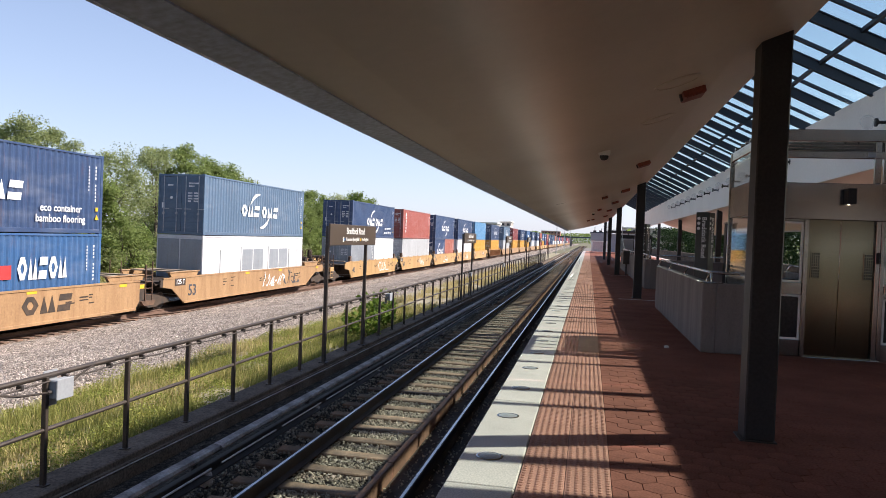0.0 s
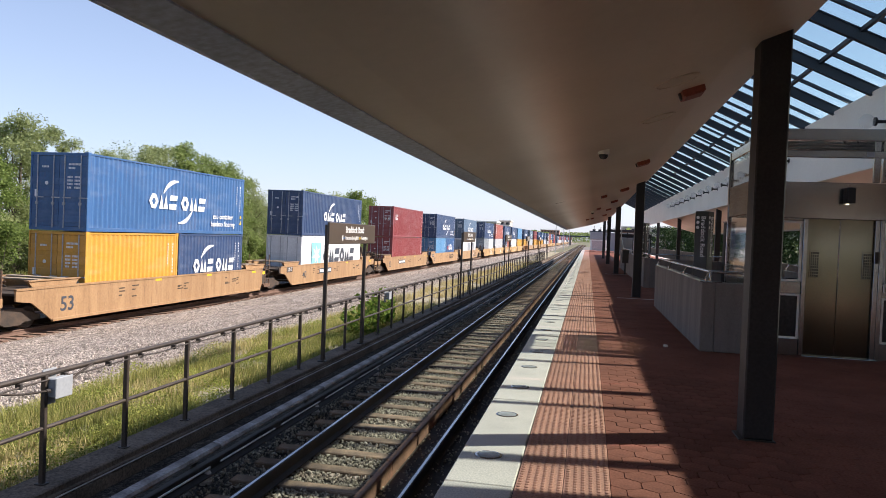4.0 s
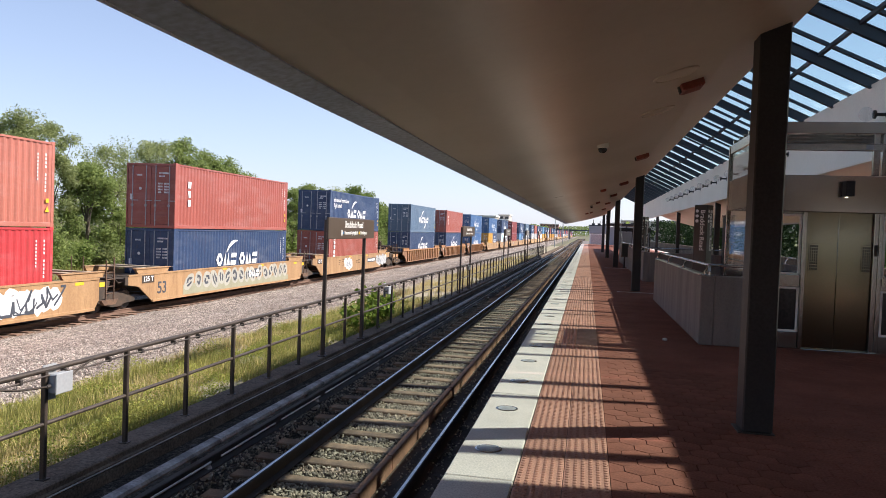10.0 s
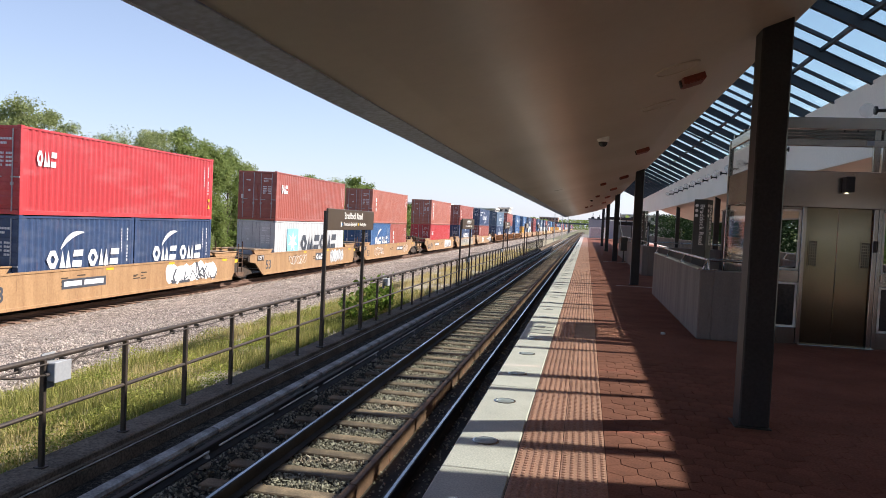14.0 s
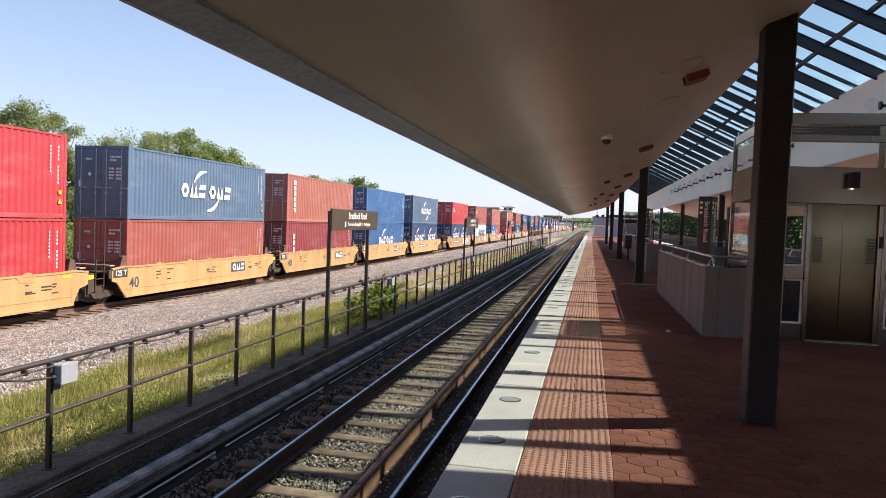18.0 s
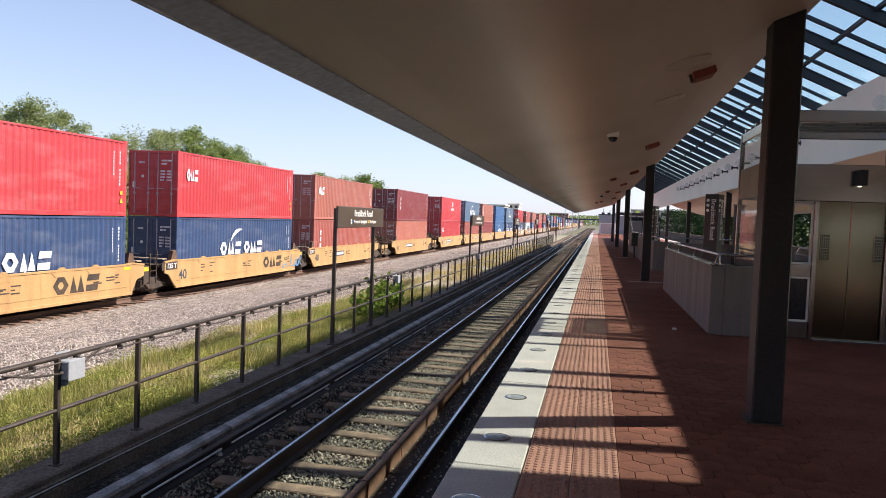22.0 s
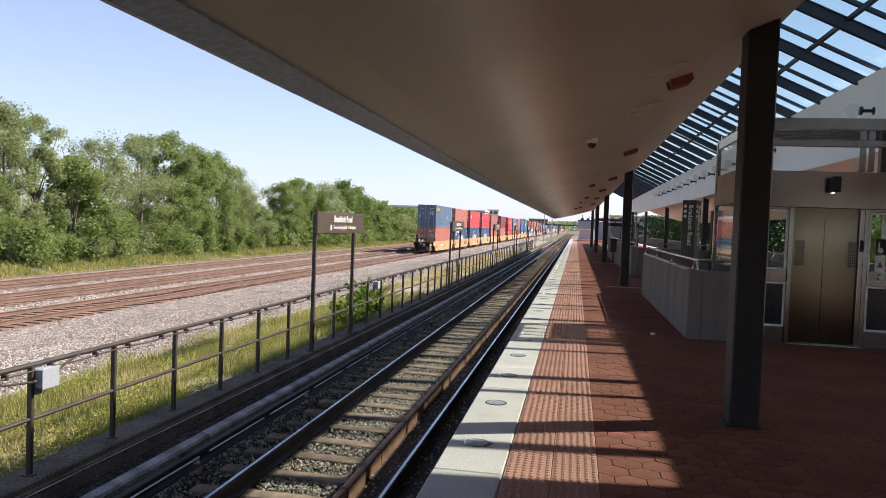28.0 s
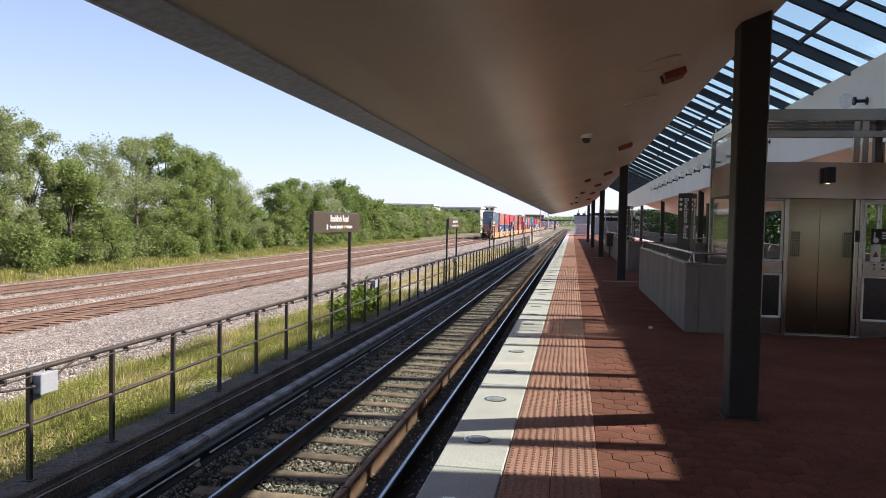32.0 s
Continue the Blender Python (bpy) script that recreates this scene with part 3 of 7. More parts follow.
# cable clipped under the top rail
s = Shape()
cab = []
for k in range(-6, 40):
    y0 = 6.2 + 1.297 * k
    cab += [(0.03, y0 + 0.15, 1.045), (0.03, y0 + 0.62, 1.03), (0.03, y0 + 1.10, 1.045)]
s.pipe(cab, 0.009, 6)
part("cable", s, M["fence"], fence, "thin cable clipped under the top rail")
CLIP = Shape().box(-0.02, 0.045, -0.018, 0.018, 1.02, 1.075, 0.006).mesh("clip", M["dark_iron"])
for k in range(-4, 40):
    for d in (0.25, 0.95):
        o = part("clip", CLIP, None, fence)
        o.matrix_world = pose(-5.22, 6.2 + 1.297 * k + d, -1.045)


def junction_box(y):
    b = tagged(empty("junction_box", pose(-5.16, y, -0.2)), "light grey metal junction box fixed to the fence post", "junction box")
    part("body", Shape().box(-0.05, 0.05, 0.02, 0.24, 0.02, 0.21, 0.01), M["box_grey"], b)
    part("lid", Shape().box(0.05, 0.062, 0.01, 0.25, 0.01, 0.22, 0.006), M["box_grey"], b)
    part("back_plate", Shape().box(-0.075, -0.062, -0.02, 0.16, -0.06, 0.30), M["box_grey"], b)
    part("gland", Shape().tube((0, -0.05, 0.1), (0, 0.0, 0.1), 0.02, 8), M["dark_iron"], b)
    part("conduit", Shape().tube((0, -0.05, 0.1), (0, -0.42, 0.14), 0.011, 6).tube((0, -0.42, 0.14), (0, -0.75, 0.22), 0.011, 6), M["fence"], b, "black cable into the box")
    part("conduit", Shape().tube((0, 0.26, 0.12), (0, 0.42, 0.2), 0.011, 6).tube((0, 0.42, 0.2), (0, 0.62, 0.26), 0.011, 6), M["fence"], b, "black cable out of the box")


for y in (6.2, 18.4, 31.9, 44.8):
    junction_box(y)

# ---------- platform ----------
struct(put("platform_slab", Shape().box(EDGE + 0.05, 2 * MID - EDGE - 0.05, -14, 121, -0.30, -0.035).box(EDGE + 0.35, 2 * MID - EDGE - 0.35, -14, 121, -1.6, -0.30), M["concrete"]), "concrete platform slab with a set-back base", "platform")
edge = struct(empty("platform_edge"), "pale granite edge of the platform with round lights", "platform edge")
GRAN = Shape().box(0.0, 0.452, 0.006, 2.469, -0.16, 0.0, 0.008).mesh("granite_slab", M["granite"])
M["lens"] = surf("frosted_lens", (0.30, 0.30, 0.30), (0.24, 0.24, 0.24), 0.35, big=6, fine=50, bump=0.02)
RING = Shape().lathe([(0.100, -0.01), (0.100, 0.003), (0.086, 0.005), (0.084, 0.002)], 20).mesh("light_ring", M["steel"])
LENS = Shape().lathe([(0.084, -0.01), (0.083, 0.003), (0.05, 0.006), (0.01, 0.007)], 20).mesh("lens", M["lens"])
for k in range(-5, 47):
    o = part("granite_slab", GRAN, None, edge)
    o.matrix_world = pose(EDGE, 4.59 + 2.475 * k, 0)
for k in range(-4, 50):
    for me in (RING, LENS):
        o = part(me.name, me, None, edge)
        o.matrix_world = pose(-0.645, 5.215 + 1.2475 * k, 0)
floor = struct(empty("platform_floor"), "platform floor of red tactile tiles and hexagonal pavers", "floor")
part("bedding", Shape().box(EDGE + 0.455, 2 * MID - EDGE - 0.455, -14, 121, -0.03, -0.011), M["joint"], floor, "dark mortar bed")
# tactile tiles with rows of small domes
TX = EDGE + 0.457
tile = Shape().box(0.003, 0.305, 0.003, 0.607, -0.02, -0.001, 0.004)
for i in range(6):
    for j in range(12):
        cx, cy = 0.029 + 0.0503 * i, 0.029 + 0.0503 * j
        tile.lathe([(0.0165, -0.002), (0.0145, 0.0042), (0.009, 0.0066)], 6, (cx, cy, 0))
TILE = tile.mesh("tactile_tile", M["tactile"])
WORN = Shape().box(0.003, 0.305, 0.003, 0.607, -0.02, -0.001, 0.004).mesh("tactile_tile", M["tactile_dark"])
FLAT = Shape().box(0.003, 0.305, 0.003, 0.607, -0.02, -0.001, 0.004)
for j in range(6):
    FLAT.box(0.01 + 0.05 * j, 0.035 + 0.05 * j, 0.02, 0.59, -0.002, 0.0045)
FLAT = FLAT.mesh("tactile_tile", M["tactile"])
for k in range(-2, 105):
    for i in range(2):
        o = part("tactile_tile", (WORN if i == 1 and k in (13, 14, 15) else TILE) if k < 40 else FLAT, None, floor)
        o.matrix_world = pose(TX + 0.305 * i, 2.66 + 0.61 * k, 0)
# hexagonal pavers
HX = TX + 0.61
W = 0.203
R = W / math.sqrt(3)


def hexagon(cx, cy, s, rnd):
    t = rnd.uniform(-0.0015, 0.0015)
    r0, r1 = R - 0.0022, R - 0.0048
    v = []
    for r, z in ((r0, -0.02), (r0, -0.004), (r1, 0.0)):
        v += [(min(max(cx + r * math.cos(a), HX + 0.003), 2 * MID - HX), cy + r * math.sin(a), z + t) for a in [math.pi / 6 + math.pi / 3 * i for i in range(6)]]
    f = [(6 * k + i, 6 * k + (i + 1) % 6, 6 * k + 6 + (i + 1) % 6, 6 * k + 6 + i) for k in range(2) for i in range(6)] + [(12, 13, 14, 15, 16, 17)]
    s.add(v, f)


rnd = random.Random(12)
rest, single = Shape(), []
row = 0
y = 2.6
while y < 30:
    x = HX + (W / 2 if row % 2 else 0.0)
    while x < 2 * MID - HX:
        if HX + 0.05 < x < HX + 1.35 and 3.7 < y < 9.0 and len(single) < 290:
            single.append((x, y))
        else:
            hexagon(x, y, rest, rnd)
        x += W
    y += 1.5 * R
    row += 1
tagged(part("hexagon_pavers", rest.mesh("hexagon_pavers", M["hex"], fix=False), None, floor, "dull red hexagonal pavers with dark joints"), kind="stuff")
HEXES = []
for k in range(5):
    s = Shape()
    hexagon(0, 0, s, rnd)
    HEXES.append(s)
HX_KEEP = HX
HX = -99
HEXES = []
for k in range(5):
    s = Shape()
    hexagon(0, 0, s, rnd)
    HEXES.append(s.mesh("hexagon_paver", M["hex"], fix=False))
HX = HX_KEEP
for i, (x, y) in enumerate(single):
    o = part("hexagon_paver", HEXES[i % 5], None, floor)
    o.matrix_world = pose(x, y, rnd.uniform(-0.001, 0.001))
part("far_paving", Shape().box(HX, 2 * MID - HX, 29.95, 121, -0.011, -0.002), M["hex"], floor, "dull red paving further along")
part("rear_paving", Shape().box(HX, 2 * MID - HX, -14, 2.52, -0.011, -0.002), M["hex"], floor, "dull red paving behind")
part("rear_tiles", Shape().box(TX, HX - 0.004, -14, 1.43, -0.011, -0.001), M["tactile"], floor, "red tactile strip behind")
part("far_tiles", Shape().box(TX, HX - 0.004, 66.75, 121, -0.011, -0.001), M["tactile"], floor, "red tactile strip further along")
part("far_edge_tiles", Shape().box(2 * MID - HX, 2 * MID - TX, -14, 121, -0.011, -0.002), M["tactile"], floor, "red tactile strip of the other edge")
part("far_edge_granite", Shape().box(2 * MID - TX, 2 * MID - EDGE, -14, 121, -0.16, 0.0, 0.01), M["granite"], floor, "pale granite of the other edge")
for y in (21.0, 36.0):
    part("drain_strip", Shape().box(0.9, 2.6, y, y + 0.11, -0.004, 0.004), M["granite"], floor, "pale joint strip across the floor")
o = tagged(put("litter", Shape().lathe([(0.0, 0), (0.035, 0.0), (0.04, 0.02), (0.02, 0.035), (0.002, 0.03)], 7), M["sign_white"]), "small crumpled white scrap on the platform floor", "litter")
o.matrix_world = pose(1.25, 11.6, 0)

# ---------- columns ----------
CAN0, CAN1 = -14.0, 63.0
SOFFIT = [(-1.74, 2.47), (-1.3, 2.55), (-0.7, 2.69), (0.0, 2.87), (0.6, 3.04), (1.15, 3.22), (1.63, 3.41)]


def soffit_z(x):
    x = min(x, 2 * MID - x)
    for (x0, z0), (x1, z1) in zip(SOFFIT, SOFFIT[1:]):
        if x0 <= x <= x1:
            return z0 + (z1 - z0) * (x - x0) / (x1 - x0)
    return SOFFIT[-1][1]


def column(x, y, side):
    c = tagged(empty("column", pose(x, y, 0)), "black painted steel column on a square base plate", "column", "columns under the canopy")
    top = soffit_z(x) + 0.12
    part("shaft", Shape().box(-0.112, 0.128, -0.13, 0.13, 0.012, top, 0.012), M["column"], c)
    part("base_plate", Shape().box(-0.145, 0.145, -0.145, 0.145, 0.0, 0.012, 0.003), M["dark_iron"], c)


for k in range(-1, 5):
    for side, x in ((-1, 1.436), (1, 2 * MID - 1.436)):
        column(x, 6.43 + 15.24 * k, side)

# ---------- canopies on both sides of the open middle ----------


def canopy(name, flip):
    s = Shape()
    under = SOFFIT + [(1.63, 3.41)]
    fl = (lambda p: (2 * MID - p[0], p[1])) if flip else (lambda p: p)
    top = [(1.63, 3.74), (0.6, 3.42), (-0.7, 2.92), (-1.74, 2.53)]
    pts = [fl(p) for p in SOFFIT]
    roof = struct(empty(name), "sloping canopy with a smooth tan soffit", "canopy")
    seg = Shape()
    inner = [(x, z + 0.02) for x, z in reversed(SOFFIT)]
    seg.prism([fl(p) for p in SOFFIT + inner], "y", CAN0, CAN1)
    me = seg.mesh("soffit", M["soffit"])
    part("soffit", me, None, roof, "smooth tan painted soffit")
    part("roof_skin", Shape().prism([fl(p) for p in [(x, z + 0.021) for x, z in SOFFIT] + top], "y", CAN0 + 0.01, CAN1 - 0.01), M["roof"], roof)
    part("fascia", Shape().prism([fl(p) for p in [(-1.90, 2.435), (-1.87, 2.435), (-1.87, 2.52), (-1.90, 2.52)]], "y", CAN0, CAN1), M["fascia"], roof, "grey-blue metal fascia along the outer edge")
    part("drip_edge", Shape().prism([fl(p) for p in [(-1.87, 2.437), (-1.66, 2.474), (-1.66, 2.484), (-1.87, 2.46)]], "y", CAN0, CAN1), M["fascia"], roof, "narrow grey lip inside the fascia")
    part("end_trim", Shape().prism([fl(p) for p in SOFFIT + [(x, z + 0.34) for x, z in reversed(SOFFIT)]], "y", CAN1, CAN1 + 0.06), M["soffit"], roof)
    return roof


canopy("canopy_track_side", False)
canopy("canopy_far_side", True)

# ---------- skylight between the canopies: sloping beams, glazing bars, white spine wall ----------
PX, PZ, SLOPE = 2 * MID - 1.63, 5.30, 0.476
SX0 = 2.60
spine = struct(empty("skylight"), "sloping open skylight of slate-blue beams between the canopies", "skylight")
ang = math.atan(SLOPE)


def sky_z(x):
    return PZ + SLOPE * (PX - x)


def beam(y, depth, wide):
    s = Shape()
    E = PX + 0.45
    s.prism([(SX0, sky_z(SX0)), (E, sky_z(E)), (E, sky_z(E) - depth), (SX0, sky_z(SX0) - depth)], "y", y - wide / 2, y + wide / 2)
    if depth > 0.2:
        for d in (0.0, depth - 0.02):
            s.prism([(SX0, sky_z(SX0) - d), (E, sky_z(E) - d), (E, sky_z(E) - d - 0.02), (SX0, sky_z(SX0) - d - 0.02)], "y", y - wide / 2 - 0.04, y + wide / 2 + 0.04)
    return s


DEEP = beam(0, 0.25, 0.05).mesh("beam", M["beam"])
THIN = beam(0, 0.075, 0.10).mesh("glazing_bar", M["beam"])
for k in range(32):
    o = part("beam", DEEP, None, spine)
    o.matrix_world = pose(0, 7.40 + 2.49 * k, -0.04)
    o = part("glazing_bar", THIN, None, spine)
    o.matrix_world = pose(0, 6.72 + 2.49 * k, 0.02)
for x in (4.88,):
    part("long_bar", Shape().box(x - 0.04, x + 0.04, 6.7, 86, sky_z(x) - 0.10, sky_z(x) - 0.02), M["beam"], spine, "thin bar running along the skylight")
part("upper_beam", Shape().box(SX0 - 0.1, SX0 + 0.06, -13, 86, 6.2, 6.6), M["beam"], spine)
part("spine_wall", Shape().box(PX - 0.014, PX + 0.14, -13, 86, 3.42, 5.10), M["white"], spine, "off-white wall carrying the lower end of the beams")
GLAZE = bpy.data.materials.new("tinted_skylight_glass")
GLAZE.use_nodes = True
gn, gl = GLAZE.node_tree.nodes, GLAZE.node_tree.links
gt, gg, gm = gn.new("ShaderNodeBsdfTransparent"), gn.new("ShaderNodeBsdfGlossy"), gn.new("ShaderNodeMixShader")
gt.inputs["Color"].default_value = (0.84, 0.92, 0.90, 1)
gg.inputs["Roughness"].default_value = 0.05
gm.inputs["Fac"].default_value = 0.06
gl.new(gt.outputs["BSDF"], gm.inputs[1])
gl.new(gg.outputs["BSDF"], gm.inputs[2])
gl.new(gm.outputs["Shader"], gn["Material Output"].inputs["Surface"])
PANE = Shape().prism([(SX0, sky_z(SX0) + 0.02), (PX + 0.6, sky_z(PX + 0.6) + 0.02), (PX + 0.6, sky_z(PX + 0.6) + 0.03), (SX0, sky_z(SX0) + 0.03)], "y", 0.03, 1.215).mesh("glass_pane", GLAZE)
y = 6.72
while y < 84:
    o = part("glass_pane", PANE, None, spine, "faintly tinted sloping glass pane")
    o.matrix_world = pose(0, y, 0)
    y += 1.245
# roof and wall piece out of view, added to hold light off the near floor
part("solid_roof", Shape().prism([(SX0, sky_z(SX0)), (PX + 0.02, sky_z(PX)), (PX + 0.02, sky_z(PX) + 0.1), (SX0, sky_z(SX0) + 0.1)], "y", -13, 6.68), M["soffit"], spine, "unseen solid roof added to shade the near floor")
part("closing_wall", Shape().box(PX + 0.0, PX + 0.14, -13, 6.68, 5.101, 5.42), M["white"], spine, "unseen upper wall added to stop light over the spine wall")
# out-of-view roof strip, added to block overhead sky from the floor
part("upper_roof", Shape().prism([(SX0, sky_z(SX0) + 0.04), (4.08, sky_z(4.08) + 0.04), (4.08, sky_z(4.08) + 0.12), (SX0, sky_z(SX0) + 0.12)], "y", 6.68, 86), M["beam"], spine, "unseen solid roof added to dim the floor")
CLEAR = GLAZE.copy()
CLEAR.name = "clear_clerestory_glass"
CLEAR.node_tree.nodes["Transparent BSDF"].inputs["Color"].default_value = (0.97, 0.97, 0.95, 1)
# invented pane, never in view: lets western sky brighten the spine wall
part("upper_wall", Shape().prism([(1.55, 3.74), (1.65, 3.74), (2.56, 6.2), (2.46, 6.2)], "y", -13, 86), CLEAR, spine, "unseen clear pane added to let western sky light in")


GLOBE = bpy.data.materials.new("thin_globe_glass")
GLOBE.use_nodes = True
gn, gl = GLOBE.node_tree.nodes, GLOBE.node_tree.links
gt, gg, gm, gd, gk = gn.new("ShaderNodeBsdfTransparent"), gn.new("ShaderNodeBsdfGlossy"), gn.new("ShaderNodeMixShader"), gn.new("ShaderNodeBsdfDiffuse"), gn.new("ShaderNodeMixShader")
gg.inputs["Roughness"].default_value = 0.08
gm.inputs["Fac"].default_value, gk.inputs["Fac"].default_value = 0.10, 0.10
gl.new(gt.outputs["BSDF"], gm.inputs[1])
gl.new(gg.outputs["BSDF"], gm.inputs[2])
gl.new(gm.outputs["Shader"], gk.inputs[1])
gl.new(gd.outputs["BSDF"], gk.inputs[2])
gl.new(gk.outputs["Shader"], gn["Material Output"].inputs["Surface"])


def globe_lamp(y):
    g = tagged(empty("globe_lamp", pose(PX + 0.02, y, 4.29)), "clear glass globe on a black bobbin-shaped bracket", "wall lamp", "globe lamps along the white wall")
    part("bracket", Shape().tube((0, 0, 0), (-0.045, 0, 0), 0.085, 12).tube((-0.045, 0, 0), (-0.26, 0, 0), 0.035, 8).tube((-0.26, 0, 0), (-0.30, 0, 0), 0.09, 12), M["column"], g)
    o = part("globe", Shape().lathe([(0.02, -0.155), (0.08, -0.13), (0.13, -0.07), (0.15, 0), (0.13, 0.07), (0.08, 0.13), (0.02, 0.155)], 18, (-0.44, 0, 0)), GLOBE, g, "clear glass globe", smooth=True)
    o.visible_shadow = False


for k in range(-1, 16):
    globe_lamp(16.35 + 2.49 * k)

# ---------- fittings on the soffit ----------


def ceiling_box(x, y, w, l, label, mat):
    z = soffit_z(x)
    tilt = -math.degrees(math.atan(0.33))
    b = tagged(empty("ceiling_box", pose(x, y, z, 0, tilt, 0)), label, "ceiling fitting", "fittings on the soffit")
    part("housing", Shape().box(-w / 2, w / 2, -l / 2, l / 2, -0.065, 0.02, 0.008), mat, b)
    part("lens", Shape().box(-w / 2 + 0.02, w / 2 - 0.02, -l / 2 + 0.02, l / 2 - 0.02, -0.071, -0.065), mat, b, "recessed cover")
    part("bracket", Shape().box(-w / 2 - 0.02, -w / 2, -0.03, 0.03, -0.07, 0.02, 0.004), M["dark_iron"], b)


ceiling_box(0.957, 7.62, 0.22, 0.30, "red-brown boxed fitting under the soffit", M["red_box"])
for x, y in ((0.97, 14.4), (1.0, 21.9), (0.92, 28.0), (0.9, 35.0), (0.9, 43.0)):
    ceiling_box(x, y, 0.24, 0.36, "dark brown boxed fitting under the soffit", M["red_box"])
for x, y in ((0.43, 22.6), (0.39, 31.0), (0.2, 43.3), (-0.06, 43.3)):
    ceiling_box(x, y, 0.16, 0.22, "small dark fitting under the soffit", M["red_box"])


def dome_camera(x, y):
    z = soffit_z(x)
    c = tagged(empty("dome_camera", pose(x, y, z)), "white dome camera with a dark eye under the soffit", "camera", "cameras under the soffit")
    part("mount", Shape().lathe([(0.085, 0.05), (0.085, -0.04), (0.07, -0.06)], 14), M["white"], c)
    part("dome", Shape().lathe([(0.066, -0.06), (0.062, -0.09), (0.04, -0.12), (0.008, -0.128)], 14), M["dark_panel"], c, "dark dome", smooth=True)


dome_camera(0.17, 10.76)
dome_camera(0.15, 33.0)
o = tagged(put("ceiling_speaker", Shape().lathe([(0.21, 0.02), (0.21, -0.008), (0.185, -0.012), (0.18, -0.004), (0.02, -0.004)], 24), M["soffit"]), "round flush speaker ring in the tan soffit", "speaker")
o.matrix_world = pose(0.73, 6.85, soffit_z(0.73) - 0.002, 0, -17.0, 0)

o = tagged(put("ceiling_speaker", Shape().lathe([(0.21, 0.02), (0.21, -0.008), (0.185, -0.012), (0.18, -0.004), (0.02, -0.004)], 24), M["soffit"]), "round flush speaker ring in the tan soffit", "speaker")
o.matrix_world = pose(0.75, 8.9, soffit_z(0.75) - 0.002, 0, -18.0, 0)

# ---------- concrete parapets of the stairwell ----------


def parapet(name, pts, top=1.045):
    p = struct(empty(name), "board-marked concrete parapet with a steel handrail", "parapet")
    for (x0, y0), (x1, y1) in zip(pts, pts[1:]):
        along = abs(x1 - x0) < 0.01
        if along:
            part("wall", Shape().box(x0, x0 + 0.2, y0, y1, 0, top, 0.012), M["concrete"], p)
        else:
            part("wall", Shape().box(x0 + 0.201, x1, y0, y0 + 0.2, 0, top, 0.012), M["concrete"], p)
        a, b = Vector((x0 + 0.13, y0 + 0.13, 0)), Vector((x1 + 0.13, y1 + 0.13, 0))
        part("handrail", Shape().tube((a.x, a.y, 1.20), (b.x, b.y, 1.20), 0.022, 10), M["chrome"], p, "stainless steel handrail tube")
        n = max(1, int((b - a).length / 1.9))
        for i in range(n + 1):
            q = a.lerp(b, i / n)
            out = Vector((-0.06, 0, 0)) if along else Vector((0, -0.06, 0))
            part("rail_post", Shape().tube((q.x + out.x, q.y + out.y, top), (q.x + out.x, q.y + out.y, top + 0.06), 0.015, 8).tube((q.x + out.x, q.y + out.y, top + 0.06), (q.x, q.y, 1.20), 0.015, 8), M["chrome"], p, "bent steel rail post")
            w = (0.05, 0.16) if along else (0.16, 0.05)
            part("foot_plate", Shape().box(q.x + out.x - w[0], q.x + out.x + w[0], q.y + out.y - w[1], q.y + out.y + w[1], top, top + 0.012, 0.003), M["chrome"], p, "flat steel foot plate")
    return p


parapet("parapet_near", [(1.71, 11.36), (1.71, 18.9)])
parapet("parapet_front", [(1.71, 11.36), (2.33, 11.36)])
parapet("parapet_far", [(2.0, 26.5), (2.0, 46.0)])
parapet("parapet_far_front", [(2.0, 26.5), (4.7, 26.5)])
parapet("parapet_east", [(4.75, 13.4), (4.75, 18.9)])
# flat dark sheet behind the parapet, standing in for the stair opening's shade
struct(put("stairwell", Shape().box(1.92, 4.74, 13.3, 18.9, -0.008, 0.004), M["dark_panel"]), "dark sheet standing for the shaded stair opening", "stairwell")

# ---------- lift housing of steel and glass ----------
lift = tagged(empty("elevator", pose(3.7, 11.6, 0)), "stainless steel and glass elevator housing with closed doors", "elevator")
LX0, LX1, LY0, LY1 = 2.42, 5.05, 11.6, 13.2


def lp(name, x0, x1, y0, y1, z0, z1, mat, label="", c=0.006, parent=None):
    s = Shape().box(x0 - 3.7, x1 - 3.7, y0 - 11.6, y1 - 11.6, z0, z1, c)
    return part(name, s, mat, parent or lift, label)


for i, (a, b) in enumerate(((3.215, 3.655), (3.663, 4.12))):
    d = lp("door", a, b, 11.63, 11.66, 0.01, 2.06, M["door"], "brushed stainless sliding door panel", 0.004)
    cx = 3.325 if i == 0 else 4.045
    v = lp("vision_panel", cx - 0.065, cx + 0.065, 11.615, 11.63, 1.18, 1.59, M["door"], "perforated steel panel with small square holes", 0.003, d)
    for gy in range(9):
        for gx in range(4):
            x, z = cx - 0.052 + 0.029 * gx, 1.195 + 0.042 * gy
            lp("hole", x, x + 0.02, 11.610, 11.6155, z, z + 0.032, M["dark_panel"], "", 0, d)
lp("door_frame", 3.15, 3.212, 11.57, 11.68, 0, 2.06, M["steel"], "stainless jamb")
lp("door_frame", 4.123, 4.185, 11.57, 11.68, 0, 2.06, M["steel"], "stainless jamb")
lp("header", LX0, LX1, 11.56, 11.68, 2.06, 2.60, M["steel"], "wide stainless header panel")
lp("threshold", 3.2, 4.22, 11.52, 11.68, 0, 0.012, M["steel"])
